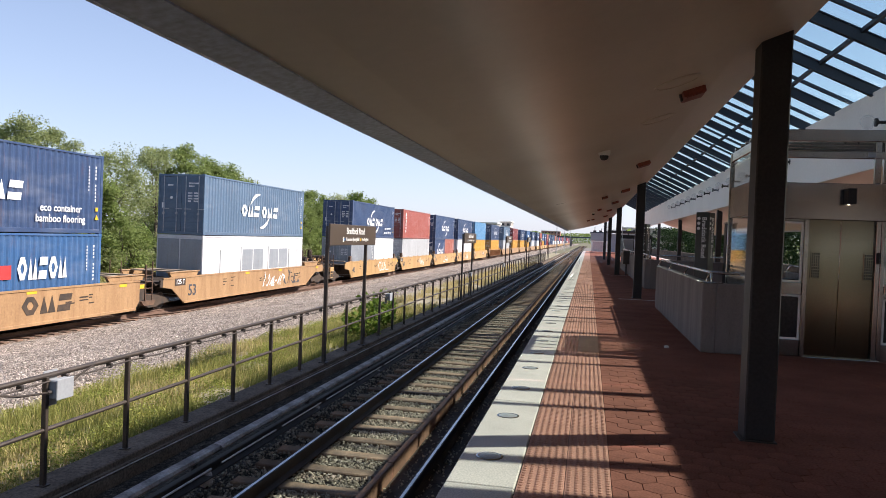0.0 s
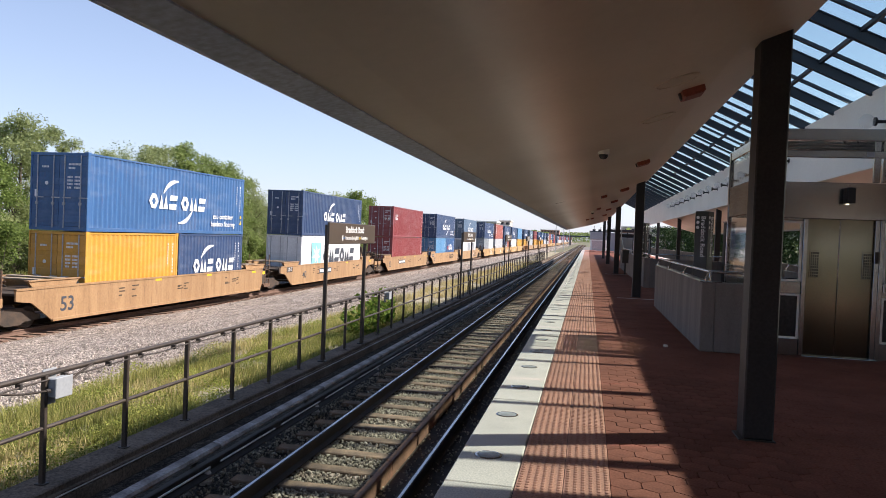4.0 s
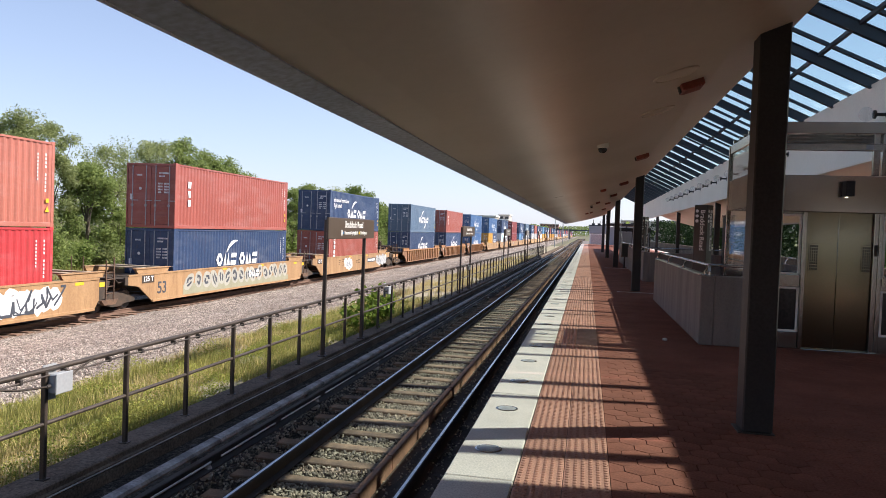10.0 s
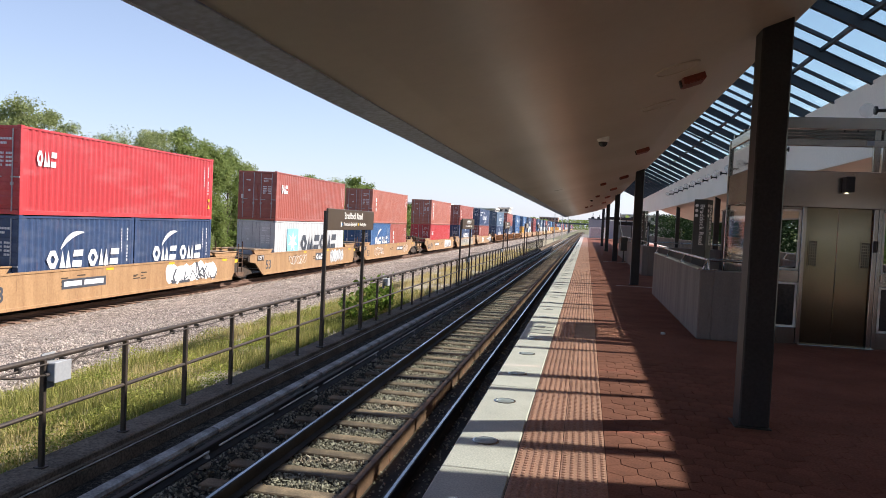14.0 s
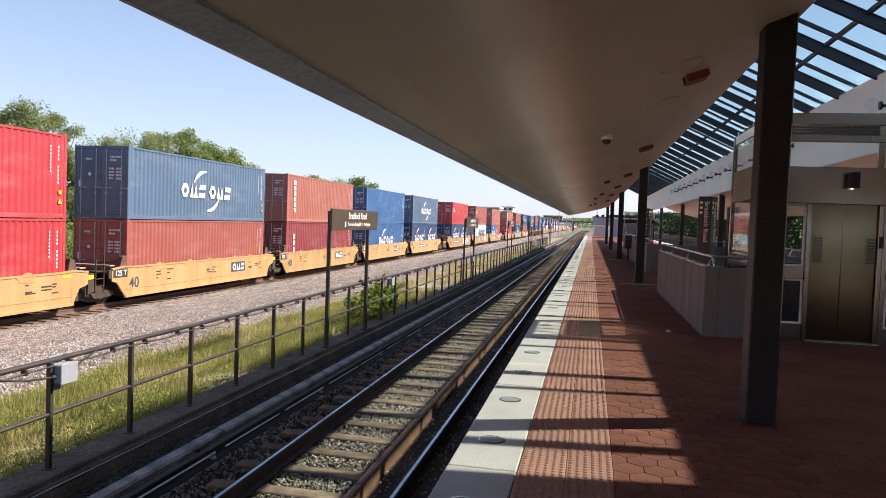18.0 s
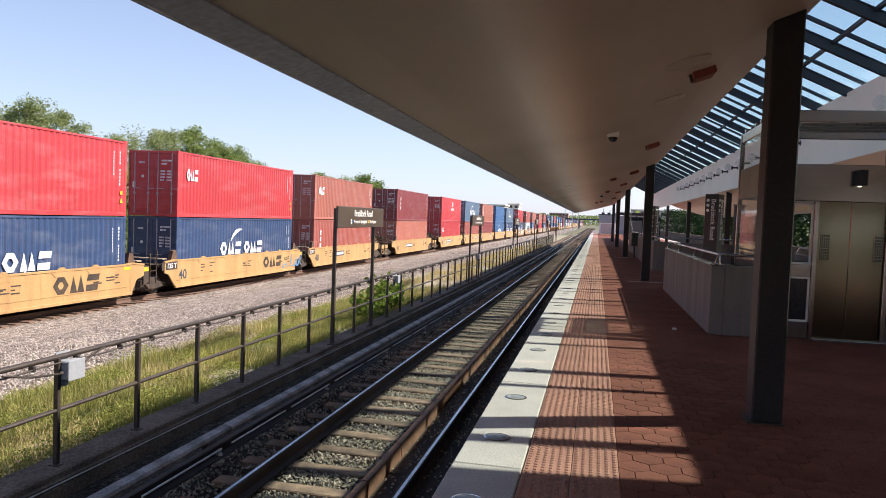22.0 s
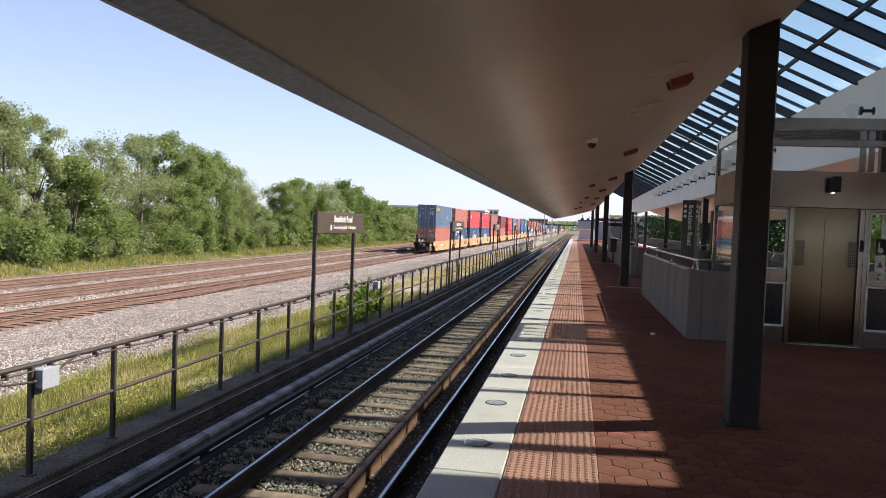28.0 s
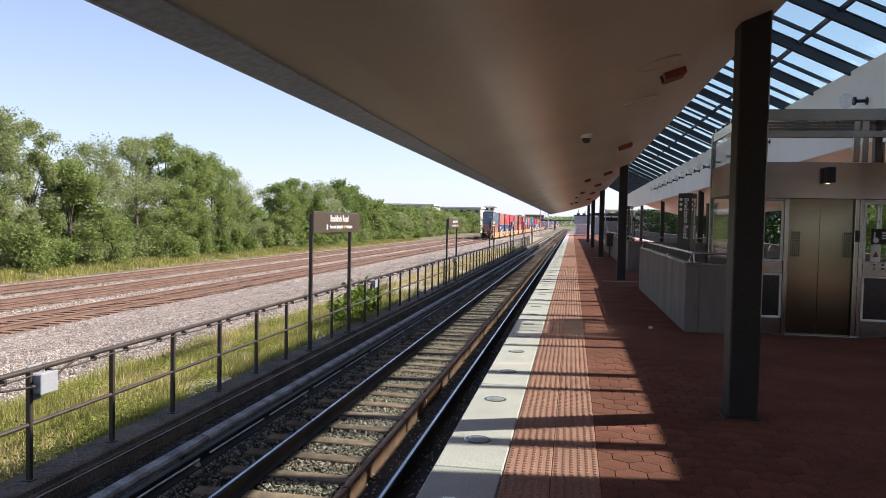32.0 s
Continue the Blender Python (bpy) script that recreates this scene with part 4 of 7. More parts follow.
for x0, x1 in ((2.46, 3.145), (4.25, 5.0)):
    lp("mullion", x0 - 0.06, x0, 11.57, 11.68, 0, 2.06, M["steel"])
    lp("kick_panel", x0, x1, 11.59, 11.66, 0.0, 0.25, M["steel"], "stainless kick panel")
    lp("mid_panel", x0, x1, 11.59, 11.66, 0.925, 1.11, M["steel"], "stainless panel between the panes")
    for z0, z1, mt in ((0.25, 0.925, M["dark_panel"]), (1.11, 2.02, M["glass"])):
        w = lp("window", x0 + 0.04, x1 - 0.03, 11.62, 11.632, z0 + 0.03, z1 - 0.03, mt, "dark lower pane" if z0 < 1 else "clear upper pane", 0)
        w.visible_shadow = False
        for a in ((x0, x0 + 0.04, z0, z1), (x1 - 0.03, x1, z0, z1), (x0 + 0.04, x1 - 0.03, z0, z0 + 0.03), (x0 + 0.04, x1 - 0.03, z1 - 0.03, z1)):
            lp("window_frame", a[0], a[1], 11.60, 11.65, a[2], a[3], M["white"], "thin pale window frame", 0.003)
    lp("sub_header", x0, x1, 11.59, 11.66, 2.02, 2.06, M["steel"])
# side walls, upper frame and roof
for x in (LX0 - 0.06, LX1):
    for y0 in (LY0 - 0.03, LY1):
        lp("corner_post", x, x + 0.075, y0, y0 + 0.075, 0, 3.22, M["steel"], "stainless corner post")
    for z0, z1 in ((0.0, 0.3), (0.98, 1.16), (2.1, 2.61), (3.07, 3.22)):
        lp("side_panel", x + 0.01, x + 0.06, LY0 + 0.05, LY1, z0, z1, M["steel"])
    for z0, z1 in ((0.3, 0.98), (1.16, 2.1), (2.61, 3.07)):
        w = lp("side_window", x + 0.03, x + 0.042, LY0 + 0.05, LY1, z0, z1, M["glass"], "clear side pane", 0)
        w.visible_shadow = False
lp("back_wall", LX0, LX1, LY1 + 0.02, LY1 + 0.06, 0, 1.1, M["steel"])
lp("back_header", LX0, LX1, LY1 + 0.02, LY1 + 0.06, 2.1, 2.61, M["steel"])
lp("top_beam", LX0, LX1 + 0.6, 11.55, 11.66, 3.22, 3.39, M["steel"], "deep stainless beam over the housing")
lp("upper_rail", LX0, LX1, 11.56, 11.64, 2.97, 3.07, M["steel"])
lp("roof_glass", LX0, LX1, 11.75, LY1, 3.27, 3.28, CLEAR, "clear glass roof of the housing", 0)
for y0, y1 in ((11.67, 11.75), (12.06, 12.10), (12.40, 12.44), (12.74, 12.78), (LY1, LY1 + 0.08)):
    lp("roof_bar", LX0, LX1, y0, y1, 3.23, 3.32, M["steel"], "stainless bar of the glass roof")
for x in (4.06, 4.18):
    lp("upper_post", x, x + 0.085, 11.57, 11.63, 2.61, 3.22, M["steel"], "stainless upright under the beam")
lp("guide_post", 4.40, 4.50, 11.7, 11.82, 2.62, 3.22, M["sign"], "dark red-brown guide post of the lift")
lp("junction", 3.95, 4.05, 11.55, 11.556, 2.99, 3.06, M["box_grey"], "small grey box on the rail")
for x in (3.62, 3.80):
    lp("bolt", x, x + 0.03, 11.535, 11.55, 3.18, 3.21, M["column"])
lamp = lp("lamp_box", 3.655, 3.775, 11.38, 11.56, 2.29, 2.52, M["column"], "black box lamp over the door", 0.01)
lp("lamp_face", 3.70, 3.73, 11.51, 11.54, 2.282, 2.289, M["lamp_glow"], "small lit lens", 0, lamp)
# control panel and notices beside the door
lp("call_panel", 4.26, 4.98, 11.565, 11.59, 1.0, 1.14, M["steel"], "steel strip with round call buttons")
for x in (4.40, 4.52):
    for z in (1.04, 1.10):
        b = part("button", Shape().tube((x - 3.7, -0.055, z), (x - 3.7, -0.035, z), 0.014, 10), M["dark_iron"], lift, "round call button")
n1 = lp("notice", 4.36, 4.49, 11.585, 11.597, 1.14, 1.38, M["sign_white"], "white notice with a red triangle", 0)
part("red_mark", Shape().prism([(4.385 - 3.7, 1.21), (4.465 - 3.7, 1.21), (4.425 - 3.7, 1.30)], "y", -0.019, -0.0155), M["red_box"], n1)
n2 = lp("notice", 4.36, 4.72, 11.585, 11.597, 1.40, 1.63, M["column"], "black notice with a white accessibility sign", 0)
part("white_mark", Shape().tube((4.42 - 3.7, -0.02, 1.46), (4.42 - 3.7, -0.016, 1.46), 0.04, 14).box(4.39 - 3.7, 4.41 - 3.7, -0.02, -0.016, 1.48, 1.58).box(4.50 - 3.7, 4.69 - 3.7, -0.02, -0.016, 1.56, 1.58).box(4.50 - 3.7, 4.67 - 3.7, -0.02, -0.016, 1.52, 1.54).box(4.50 - 3.7, 4.68 - 3.7, -0.02, -0.016, 1.48, 1.5), M["sign_white"], n2)
lp("arrow_plate", 4.13, 4.175, 11.555, 11.57, 1.43, 1.6, M["column"], "small black plate on the jamb")

# ---------- station name signs ----------
M["logo_blue"] = surf("blue_marking", (0.05, 0.25, 0.55), None, 0.5, big=2, fine=30, bump=0, amount=0.1)


def name_sign(y0):
    s = tagged(empty("station_sign", pose(-5.12, y0, -1.045)), "brown station name board on two dark posts", "station sign", "name boards along the fence")
    for y in (0.0, 2.52):
        p = part("post", Shape().box(-0.035, 0.035, y - 0.03, y + 0.03, 0.0, 2.75, 0.006), M["fence"], s)
        part("base_plate", Shape().box(-0.08, 0.08, y - 0.07, y + 0.07, 0, 0.02, 0.004), M["dark_iron"], p)
    b = part("board", Shape().box(0.04, 0.085, -0.10, 3.02, 2.36, 2.80, 0.008), M["sign"], s, "brown enamel board with white words")
    o = part("station_name", text_mesh("Braddock Road", 0.2, M["sign_white"]), None, b)
    o.matrix_world = pose(-5.12 + 0.089, y0 + 1.50, -1.045 + 2.66, 90, 0, 90)
    for words, yy in (("Franconia-Springfield", 1.30), ("Huntington", 2.17)):
        o = part("line_name", text_mesh(words, 0.105, M["sign_white"]), None, b)
        o.matrix_world = pose(-5.12 + 0.089, y0 + yy, -1.045 + 2.485, 90, 0, 90)
    part("line_mark", Shape().box(0.0855, 0.0895, 0.66, 0.73, 2.43, 2.54, 0.001), M["sign_white"], b, "white symbol plate")
    part("line_disc", Shape().tube((0.0855, 0.775, 2.485), (0.0895, 0.775, 2.485), 0.028, 12), M["logo_blue"], b, "blue line disc")
    part("line_disc", Shape().tube((0.0855, 1.855, 2.485), (0.0895, 1.855, 2.485), 0.034, 12), M["sign_yellow"], b, "yellow line disc")


for k in range(6):
    name_sign(13.66 + 15.85 * k)


def pylon(x, y, face):
    p = tagged(empty("sign_pylon", pose(x, y, 0, 0, 0, 58)), "tall dark pylon with the station name set upright in white", "sign pylon", "pylons on the platform")
    part("body", Shape().box(-0.22, 0.22, -0.22, 0.22, 0.0, 2.68, 0.015), M["pylon"], p)
    for i, a in enumerate((0, 90)):
        o = part("station_name", text_mesh("Braddock Road", 0.21, M["sign_white"]), None, p)
        o.matrix_world = pose(x, y, 0, 0, 0, 58) @ pose(0, 0, 0, 0, 0, 0 if i == 0 else -90) @ pose(0.06, -0.224, 1.87, 90, 0, 0) @ pose(0, 0, 0, 0, 0, -90)
        for k in range(3):
            q = part("line_disc", Shape().tube((0, 0, 0), (0, 0, 0.006), 0.052, 16), M["sign_white"], p, "white disc of a line")
            q.matrix_world = pose(x, y, 0, 0, 0, 58) @ pose(0, 0, 0, 0, 0, 0 if i == 0 else -90) @ pose(-0.12, -0.22, 2.48 - 0.16 * k, 90, 0, 0)


pylon(3.66, 24.4, 0)
pylon(3.0, 41.0, 0)


def info_stand(x, y):
    k = tagged(empty("information_stand", pose(x, y, 0)), "dark framed map stand with pale panels", "information stand", "stands on the platform")
    for dx in (-0.5, 0.5):
        part("leg", Shape().box(dx - 0.03, dx + 0.03, -0.03, 0.03, 0, 2.1, 0.005), M["column"], k)
    part("header", Shape().box(-0.55, 0.55, -0.05, 0.05, 1.9, 2.15, 0.01), M["column"], k)
    part("panel", Shape().box(-0.46, 0.46, -0.02, 0.02, 0.7, 1.85, 0.005), M["box_grey"], k)
    part("frame", Shape().box(-0.5, 0.5, -0.03, 0.03, 0.62, 0.70, 0.005), M["column"], k)


info_stand(2.6, 52.0)
info_stand(3.5, 48.5)
cab = tagged(empty("ticket_cabinet", pose(4.72, 26.0, 0)), "tall black metal cabinet beside the station pylon", "cabinet")
part("body", Shape().box(-0.16, 0.16, -0.2, 0.2, 0.0, 2.38, 0.015), M["column"], cab)
part("front_panel", Shape().box(-0.12, 0.12, -0.212, -0.2, 0.9, 2.2, 0.004), M["dark_panel"], cab, "dark glossy front panel")
part("cap", Shape().box(-0.19, 0.19, -0.23, 0.23, 2.38, 2.43, 0.01), M["steel"], cab, "thin steel cap")


def equipment_box(x, y):
    b = tagged(empty("equipment_box", pose(x, y, 0)), "grey metal equipment box on a pipe stand beside a column", "equipment box")
    part("stand", Shape().tube((0, 0, 0), (0, 0, 0.55), 0.04, 8).box(-0.12, 0.12, -0.12, 0.12, 0, 0.015, 0.003), M["dark_iron"], b, "short pipe stand")
    part("body", Shape().box(-0.17, 0.17, -0.13, 0.13, 0.55, 1.22, 0.015), M["sign"], b)
    part("door", Shape().box(-0.145, 0.145, -0.142, -0.13, 0.58, 1.19, 0.004), M["pylon"], b, "hinged front cover")
    part("conduit", Shape().tube((-0.1, 0, 1.22), (-0.24, 0, 1.75), 0.022, 8).tube((-0.24, 0, 1.75), (-0.24, 0, 2.4), 0.022, 8), M["box_grey"], b, "bent grey conduit")


equipment_box(1.86, 36.6)
# service building and glazed shelter at the far end of the platform
hut = tagged(empty("end_building", pose(0.45, 122, 0)), "pale service building with a grey upper storey at the platform's end", "building")
part("wall", Shape().box(0.0, 2.6, 0, 6, -1.5, 1.78, 0.03), M["white"], hut, "pale lower wall")
part("upper_wall", Shape().box(-0.15, 2.75, -0.12, 6.1, 1.78, 3.05, 0.03), M["box_grey"], hut, "grey upper wall")
part("roof", Shape().box(-0.25, 2.85, -0.2, 6.2, 3.05, 3.22, 0.03), M["beam"], hut)
part("shutter", Shape().box(0.22, 2.35, -0.04, 0.0, 0.05, 1.6, 0.01), M["far_shutter"], hut, "pale pink roller shutter")
for x, h in ((0.5, 4.1), (1.6, 3.9), (2.6, 5.0)):
    part("roof_post", Shape().tube((x, 1, 3.22), (x, 1, h), 0.05, 6), M["dark_iron"], hut, "thin mast on the roof")
for x in (0.25, 1.2, 2.0):
    part("roof_unit", Shape().box(x, x + 0.5, 0.4, 0.9, 3.22, 3.5, 0.03), M["column"], hut, "dark unit on the roof")
shelter = tagged(empty("shelter", pose(3.2, 104, 0)), "glazed shelter with a flat black roof on the platform", "shelter")
part("roof", Shape().box(-0.6, 4.6, -0.2, 6.0, 2.95, 3.3, 0.03), M["column"], shelter, "flat black roof")
for x in (-0.4, 0.9, 2.2, 3.5):
    part("post", Shape().box(x - 0.07, x + 0.07, 0, 0.14, 0, 2.95, 0.01), M["column"], shelter)
for x in (-0.32, 0.98, 2.28):
    part("glass_pane", Shape().box(x, x + 1.14, 0.05, 0.07, 0.2, 2.8), M["box_grey"], shelter, "grey glazed panel")
rail = tagged(empty("end_railing", pose(0, 120.6, 0)), "low railing across the end of the platform", "railing")
for x in [3.2 + 0.9 * i for i in range(6)]:
    part("post", Shape().tube((x, 0, 0), (x, 0, 1.05), 0.02, 6), M["fence"], rail)
part("rail", Shape().tube((3.2, 0, 1.05), (7.7, 0, 1.05), 0.02, 6), M["fence"], rail)
struct(put("end_ramp", Shape().box(EDGE, 2 * MID - EDGE, 121.05, 180, -1.6, -0.05, 0.02), M["concrete"]), "pale concrete walkway beyond the platform", "walkway")

# ---------- plants ----------


def leaf_mesh(name, centres, size, rs, material, droop=0.35):
    """Many small leaf blades, one at each place."""
    c = np.asarray(centres, float)
    n = len(c)
    u = rs.normal(size=(n, 3))
    u[:, 2] *= 0.6
    u /= np.linalg.norm(u, axis=1)[:, None]
    w = rs.normal(size=(n, 3))
    w -= (w * u).sum(1)[:, None] * u
    w /= np.linalg.norm(w, axis=1)[:, None]
    s = size * rs.uniform(0.6, 1.3, (n, 1))
    v = np.stack([c - u * s, c - w * s * 0.48, c + u * s, c + w * s * 0.48], 1)
    v[:, 2, 2] -= droop * s[:, 0] * 0.5
    me = bpy.data.meshes.new(name)
    me.from_pydata(v.reshape(-1, 3), [], np.arange(4 * n).reshape(-1, 4))
    me.materials.append(material)
    return me


def tree(x, y, top, rad, kind, seed, leaves=5200, leaf=0.17, foliage=None):
    rs = np.random.RandomState(seed)
    base = height(x)
    H = top - base
    t = tagged(empty("tree", pose(x, y, base)), {"a": "leafy green tree in full summer leaf beyond the tracks", "b": "tall grey-green feathery tree beyond the tracks", "c": "dark green tree in the wood beyond the tracks"}[kind], "tree", "trees beyond the tracks")
    s = Shape()
    s.tube((0, 0, -0.1), (0.1, 0.1, H * 0.35), 0.17, 8, 0.12).tube((0.1, 0.1, H * 0.35), (-0.05, 0.2, H * 0.75), 0.12, 7, 0.05)
    clumps = []
    nl = 9 if kind == "b" else 7
    for i in range(nl):
        a, z0 = rs.uniform(0, 6.28), H * rs.uniform(0.2, 0.6)
        r, z1 = rad * rs.uniform(0.5, 0.95), H * rs.uniform(0.5, 0.92)
        tip = (r * math.cos(a), r * math.sin(a), z1)
        s.tube((0.05, 0.1, z0), tip, 0.06, 5, 0.015)
        clumps.append((*tip, rad * rs.uniform(0.28, 0.5)))
    part("trunk", s, M["bark"], t, "branching grey-brown trunk")
    for i in range(44):
        a, k = rs.uniform(0, 6.28), rs.uniform(0.12, 1.0)
        prof = math.sin(math.pi * min(1, 0.25 + 0.72 * k)) ** 0.6
        r = rad * prof * rs.uniform(0.35, 1.0)
        clumps.append((r * math.cos(a), r * math.sin(a), H * k * 0.94, rad * rs.uniform(0.24, 0.42)))
    clumps.append((0, 0, H - rad * 0.35, rad * 0.36))
    per = leaves // len(clumps)
    pts = []
    for cx, cy, cz, cr in clumps:
        d = rs.normal(size=(per, 3))
        d /= np.linalg.norm(d, axis=1)[:, None]
        q = d * (cr * rs.power(1.6, per))[:, None] * (1, 1, 0.8) + (cx, cy, cz)
        if kind == "b":
            q[:, 2] -= 0.25 * rs.power(0.6, per)
        pts.append(q)
    pts = np.concatenate(pts)
    pts = pts[(pts[:, 2] > 0.1) & (pts[:, 2] < H)]
    part("crown", leaf_mesh("crown", pts, leaf * (0.8 if kind == "b" else 1.0), rs, M[foliage or "leaf_" + kind]), None, t, "uneven crown of many small leaves")


TREES = [(-37.5, 33, 8.2, 3.2, "b"), (-37, 37.5, 6.2, 2.8, "c"), (-37.5, 41.6, 8.9, 2.7, "b"), (-37.2, 44.0, 8.4, 2.0, "b"), (-36, 46.5, 5.6, 2.4, "a"), (-37, 50.8, 7.6, 3.0, "b"), (-36.6, 55.6, 8.5, 3.0, "b"), (-36.3, 59.6, 9.4, 2.5, "a"),
         (-36.5, 64.2, 8.6, 2.7, "a"), (-36.8, 69, 8.3, 2.9, "a"), (-37, 73.8, 7.2, 2.7, "b"), (-38.5, 79, 4.6, 2.6, "c"), (-36.8, 86.2, 6.4, 2.3, "a"), (-36.8, 91, 7.1, 2.6, "a"), (-37.5, 98, 7.0, 3.0, "c"),
         (-38, 105.5, 7.6, 3.3, "b"), (-38, 113, 8.5, 3.6, "c"), (-38, 121, 7.8, 3.5, "c"), (-38.5, 130, 6.4, 3.2, "c"), (-39, 139, 5.5, 3.0, "c"), (-39, 149, 5.1, 3.0, "a"), (-39, 161, 4.8, 3.2, "c"),
         (-39, 175, 5.0, 3.4, "c"), (-39, 191, 4.8, 3.6, "a"), (-38, 210, 5.0, 3.8, "c"), (-38, 235, 5.4, 4.2, "c"), (-37, 262, 6.7, 3.6, "a"), (-38, 290, 4.8, 4.5, "c"), (-37, 320, 5.3, 4.8, "c"), (-37, 360, 5.2, 5.5, "a"), (-37, 410, 5.4, 6.0, "c")]
for i, (x, y, top, rad, kind) in enumerate(TREES):
    tree(x, y, top, rad, kind, 50 + i, 19000 if y < 100 else 5200, 0.116 if y < 100 else 0.2)
rnd = random.Random(81)
y, i = 128.0, 0
while y < 430:
    tree(rnd.uniform(-37.0, -34.5), y, rnd.choice((3.6, 4.4, 5.0, 5.6)), rnd.uniform(2.8, 3.8), "acbc"[i % 4], 600 + i, 2200, 0.27)
    y += rnd.uniform(5.0, 8.0) * (1 + (y - 128) / 300)
    i += 1
# the wood goes on unseen beside and behind the viewer, added to cut sky light
for i, (y, top) in enumerate(((-46, 9.0), (-36, 8.2), (-26, 9.4), (-16, 8.6), (-6, 9.2), (4, 8.4), (13, 9.0), (22, 8.0))):
    tree(-37.0, y, top, 4.2, "abc"[i % 3], 250 + i, 2600, 0.3)
# trees on the other side of the station
for i, (x, y, top, rad) in enumerate([(16, 4, 6.5, 3.2), (16, 10, 6.8, 3.4), (16.5, 17, 6.6, 3.4), (17, 25, 6.4, 3.4), (17, 33, 6.2, 3.4), (18, 42, 6.0, 3.4), (19, 52, 5.6, 3.4), (20, 64, 5.0, 3.6), (21, 76, 5.2, 3.8), (20, 90, 5.0, 4.0), (21, 106, 5.4, 4.2), (21, 126, 5.6, 4.6), (22, 150, 6.0, 5.0), (22, 180, 6.0, 5.5), (22, 215, 6.5, 6.0)]):
    tree(x, y, top, rad, "a" if i % 2 else "c", 150 + i, 4600 if y > 50 or y < 8 else 10500, 0.22 if y > 50 else 0.15, "leaf_d" if y > 50 else "leaf_c")


def bush(x, y, h, r, kind, seed, leaves):
    rs = np.random.RandomState(seed)
    b = tagged(empty("bush", pose(x, y, height(x))), "dense leafy bush at the foot of the trees", "bush", "bushes along the tracks")
    st = Shape()
    for i in range(5):
        a = rs.uniform(0, 6.28)
        st.tube((0, 0, -0.05), (r * 0.6 * math.cos(a), r * 0.6 * math.sin(a), h * 0.8), 0.03, 5, 0.01)
    part("stalk", st, M["bark"], b)
    pts = []
    for i in range(9):
        a, k = rs.uniform(0, 6.28), rs.uniform(0.0, 0.85)
        c = (r * 0.75 * math.cos(a) * rs.uniform(0.3, 1), r * 0.75 * math.sin(a) * rs.uniform(0.3, 1), h * k)
        d = rs.normal(size=(leaves // 9, 3))
        d /= np.linalg.norm(d, axis=1)[:, None]
        pts.append(d * (r * 0.5 * rs.power(1.5, leaves // 9))[:, None] + c)
    pts = np.concatenate(pts)
    pts = pts[pts[:, 2] > 0.0]
    part("foliage", leaf_mesh("foliage", pts, 0.115 if leaves > 2000 else 0.2, rs, M["leaf_" + kind]), None, b, "mass of small leaves")


rnd = random.Random(77)
y, i = 27.0, 0
while y < 175:
    near = y < 80
    bush(rnd.uniform(-35.4, -34.0), y, rnd.choice((1.8, 2.5, 3.2, 3.9)) * rnd.uniform(0.85, 1.12), rnd.uniform(1.3, 2.1), "acb"[i % 3], 300 + i, 3200 if near else 1200)
    y += rnd.uniform(2.0, 2.8) if near else rnd.uniform(3.0, 4.0)
    i += 1
rnd = random.Random(78)
y = 24.0
while y < 330:
    bush(rnd.uniform(-42.5, -40.5), y, rnd.uniform(4.0, 5.4), rnd.uniform(2.6, 3.4), "acc"[i % 3], 300 + i, 1000)
    y += rnd.uniform(5.0, 8.0)
    i += 1


def blades(name, n, region, tall, material, seed, dens=None, wide=0.010):
    rs = np.random.RandomState(seed)
    x0, x1, y0, y1 = region
    x = rs.uniform(x0, x1, n)
    y = y0 + (y1 - y0) * rs.power(0.72, n)
    k = np.array([noise.noise((a * 0.8, b * 0.5, seed)) for a, b in zip(x, y)])
    keep = k > (dens if dens is not None else -9)
    x, y, k = x[keep], y[keep], k[keep]
    n = len(x)
    z = np.array([height(a) for a in x]) + 0.04
    h = tall * rs.uniform(0.4, 1.1, n) * (0.75 + 0.6 * np.clip(k, -0.5, 0.8))
    a = rs.uniform(0, 6.28, n)
    lean = h * rs.uniform(0.05, 0.5, n)
    la = rs.uniform(0, 6.28, n)
    w = wide * rs.uniform(0.6, 1.5, n)
    dx, dy = np.cos(a) * w, np.sin(a) * w
    mx, my = x + np.cos(la) * lean * 0.35, y + np.sin(la) * lean * 0.35
    tx, ty = x + np.cos(la) * lean, y + np.sin(la) * lean
    v = np.stack([np.stack([x - dx, y - dy, z], 1), np.stack([x + dx, y + dy, z], 1), np.stack([mx + dx * 0.8, my + dy * 0.8, z + h * 0.6], 1), np.stack([mx - dx * 0.8, my - dy * 0.8, z + h * 0.6], 1), np.stack([tx, ty, z + h], 1)], 1)
    f = []
    for i in range(n):
        b = 5 * i
        f += [(b, b + 1, b + 2, b + 3), (b + 3, b + 2, b + 4)]
    me = bpy.data.meshes.new(name)
    me.from_pydata(v.reshape(-1, 3), [], f)
    me.materials.append(material)
    return new(name, me)


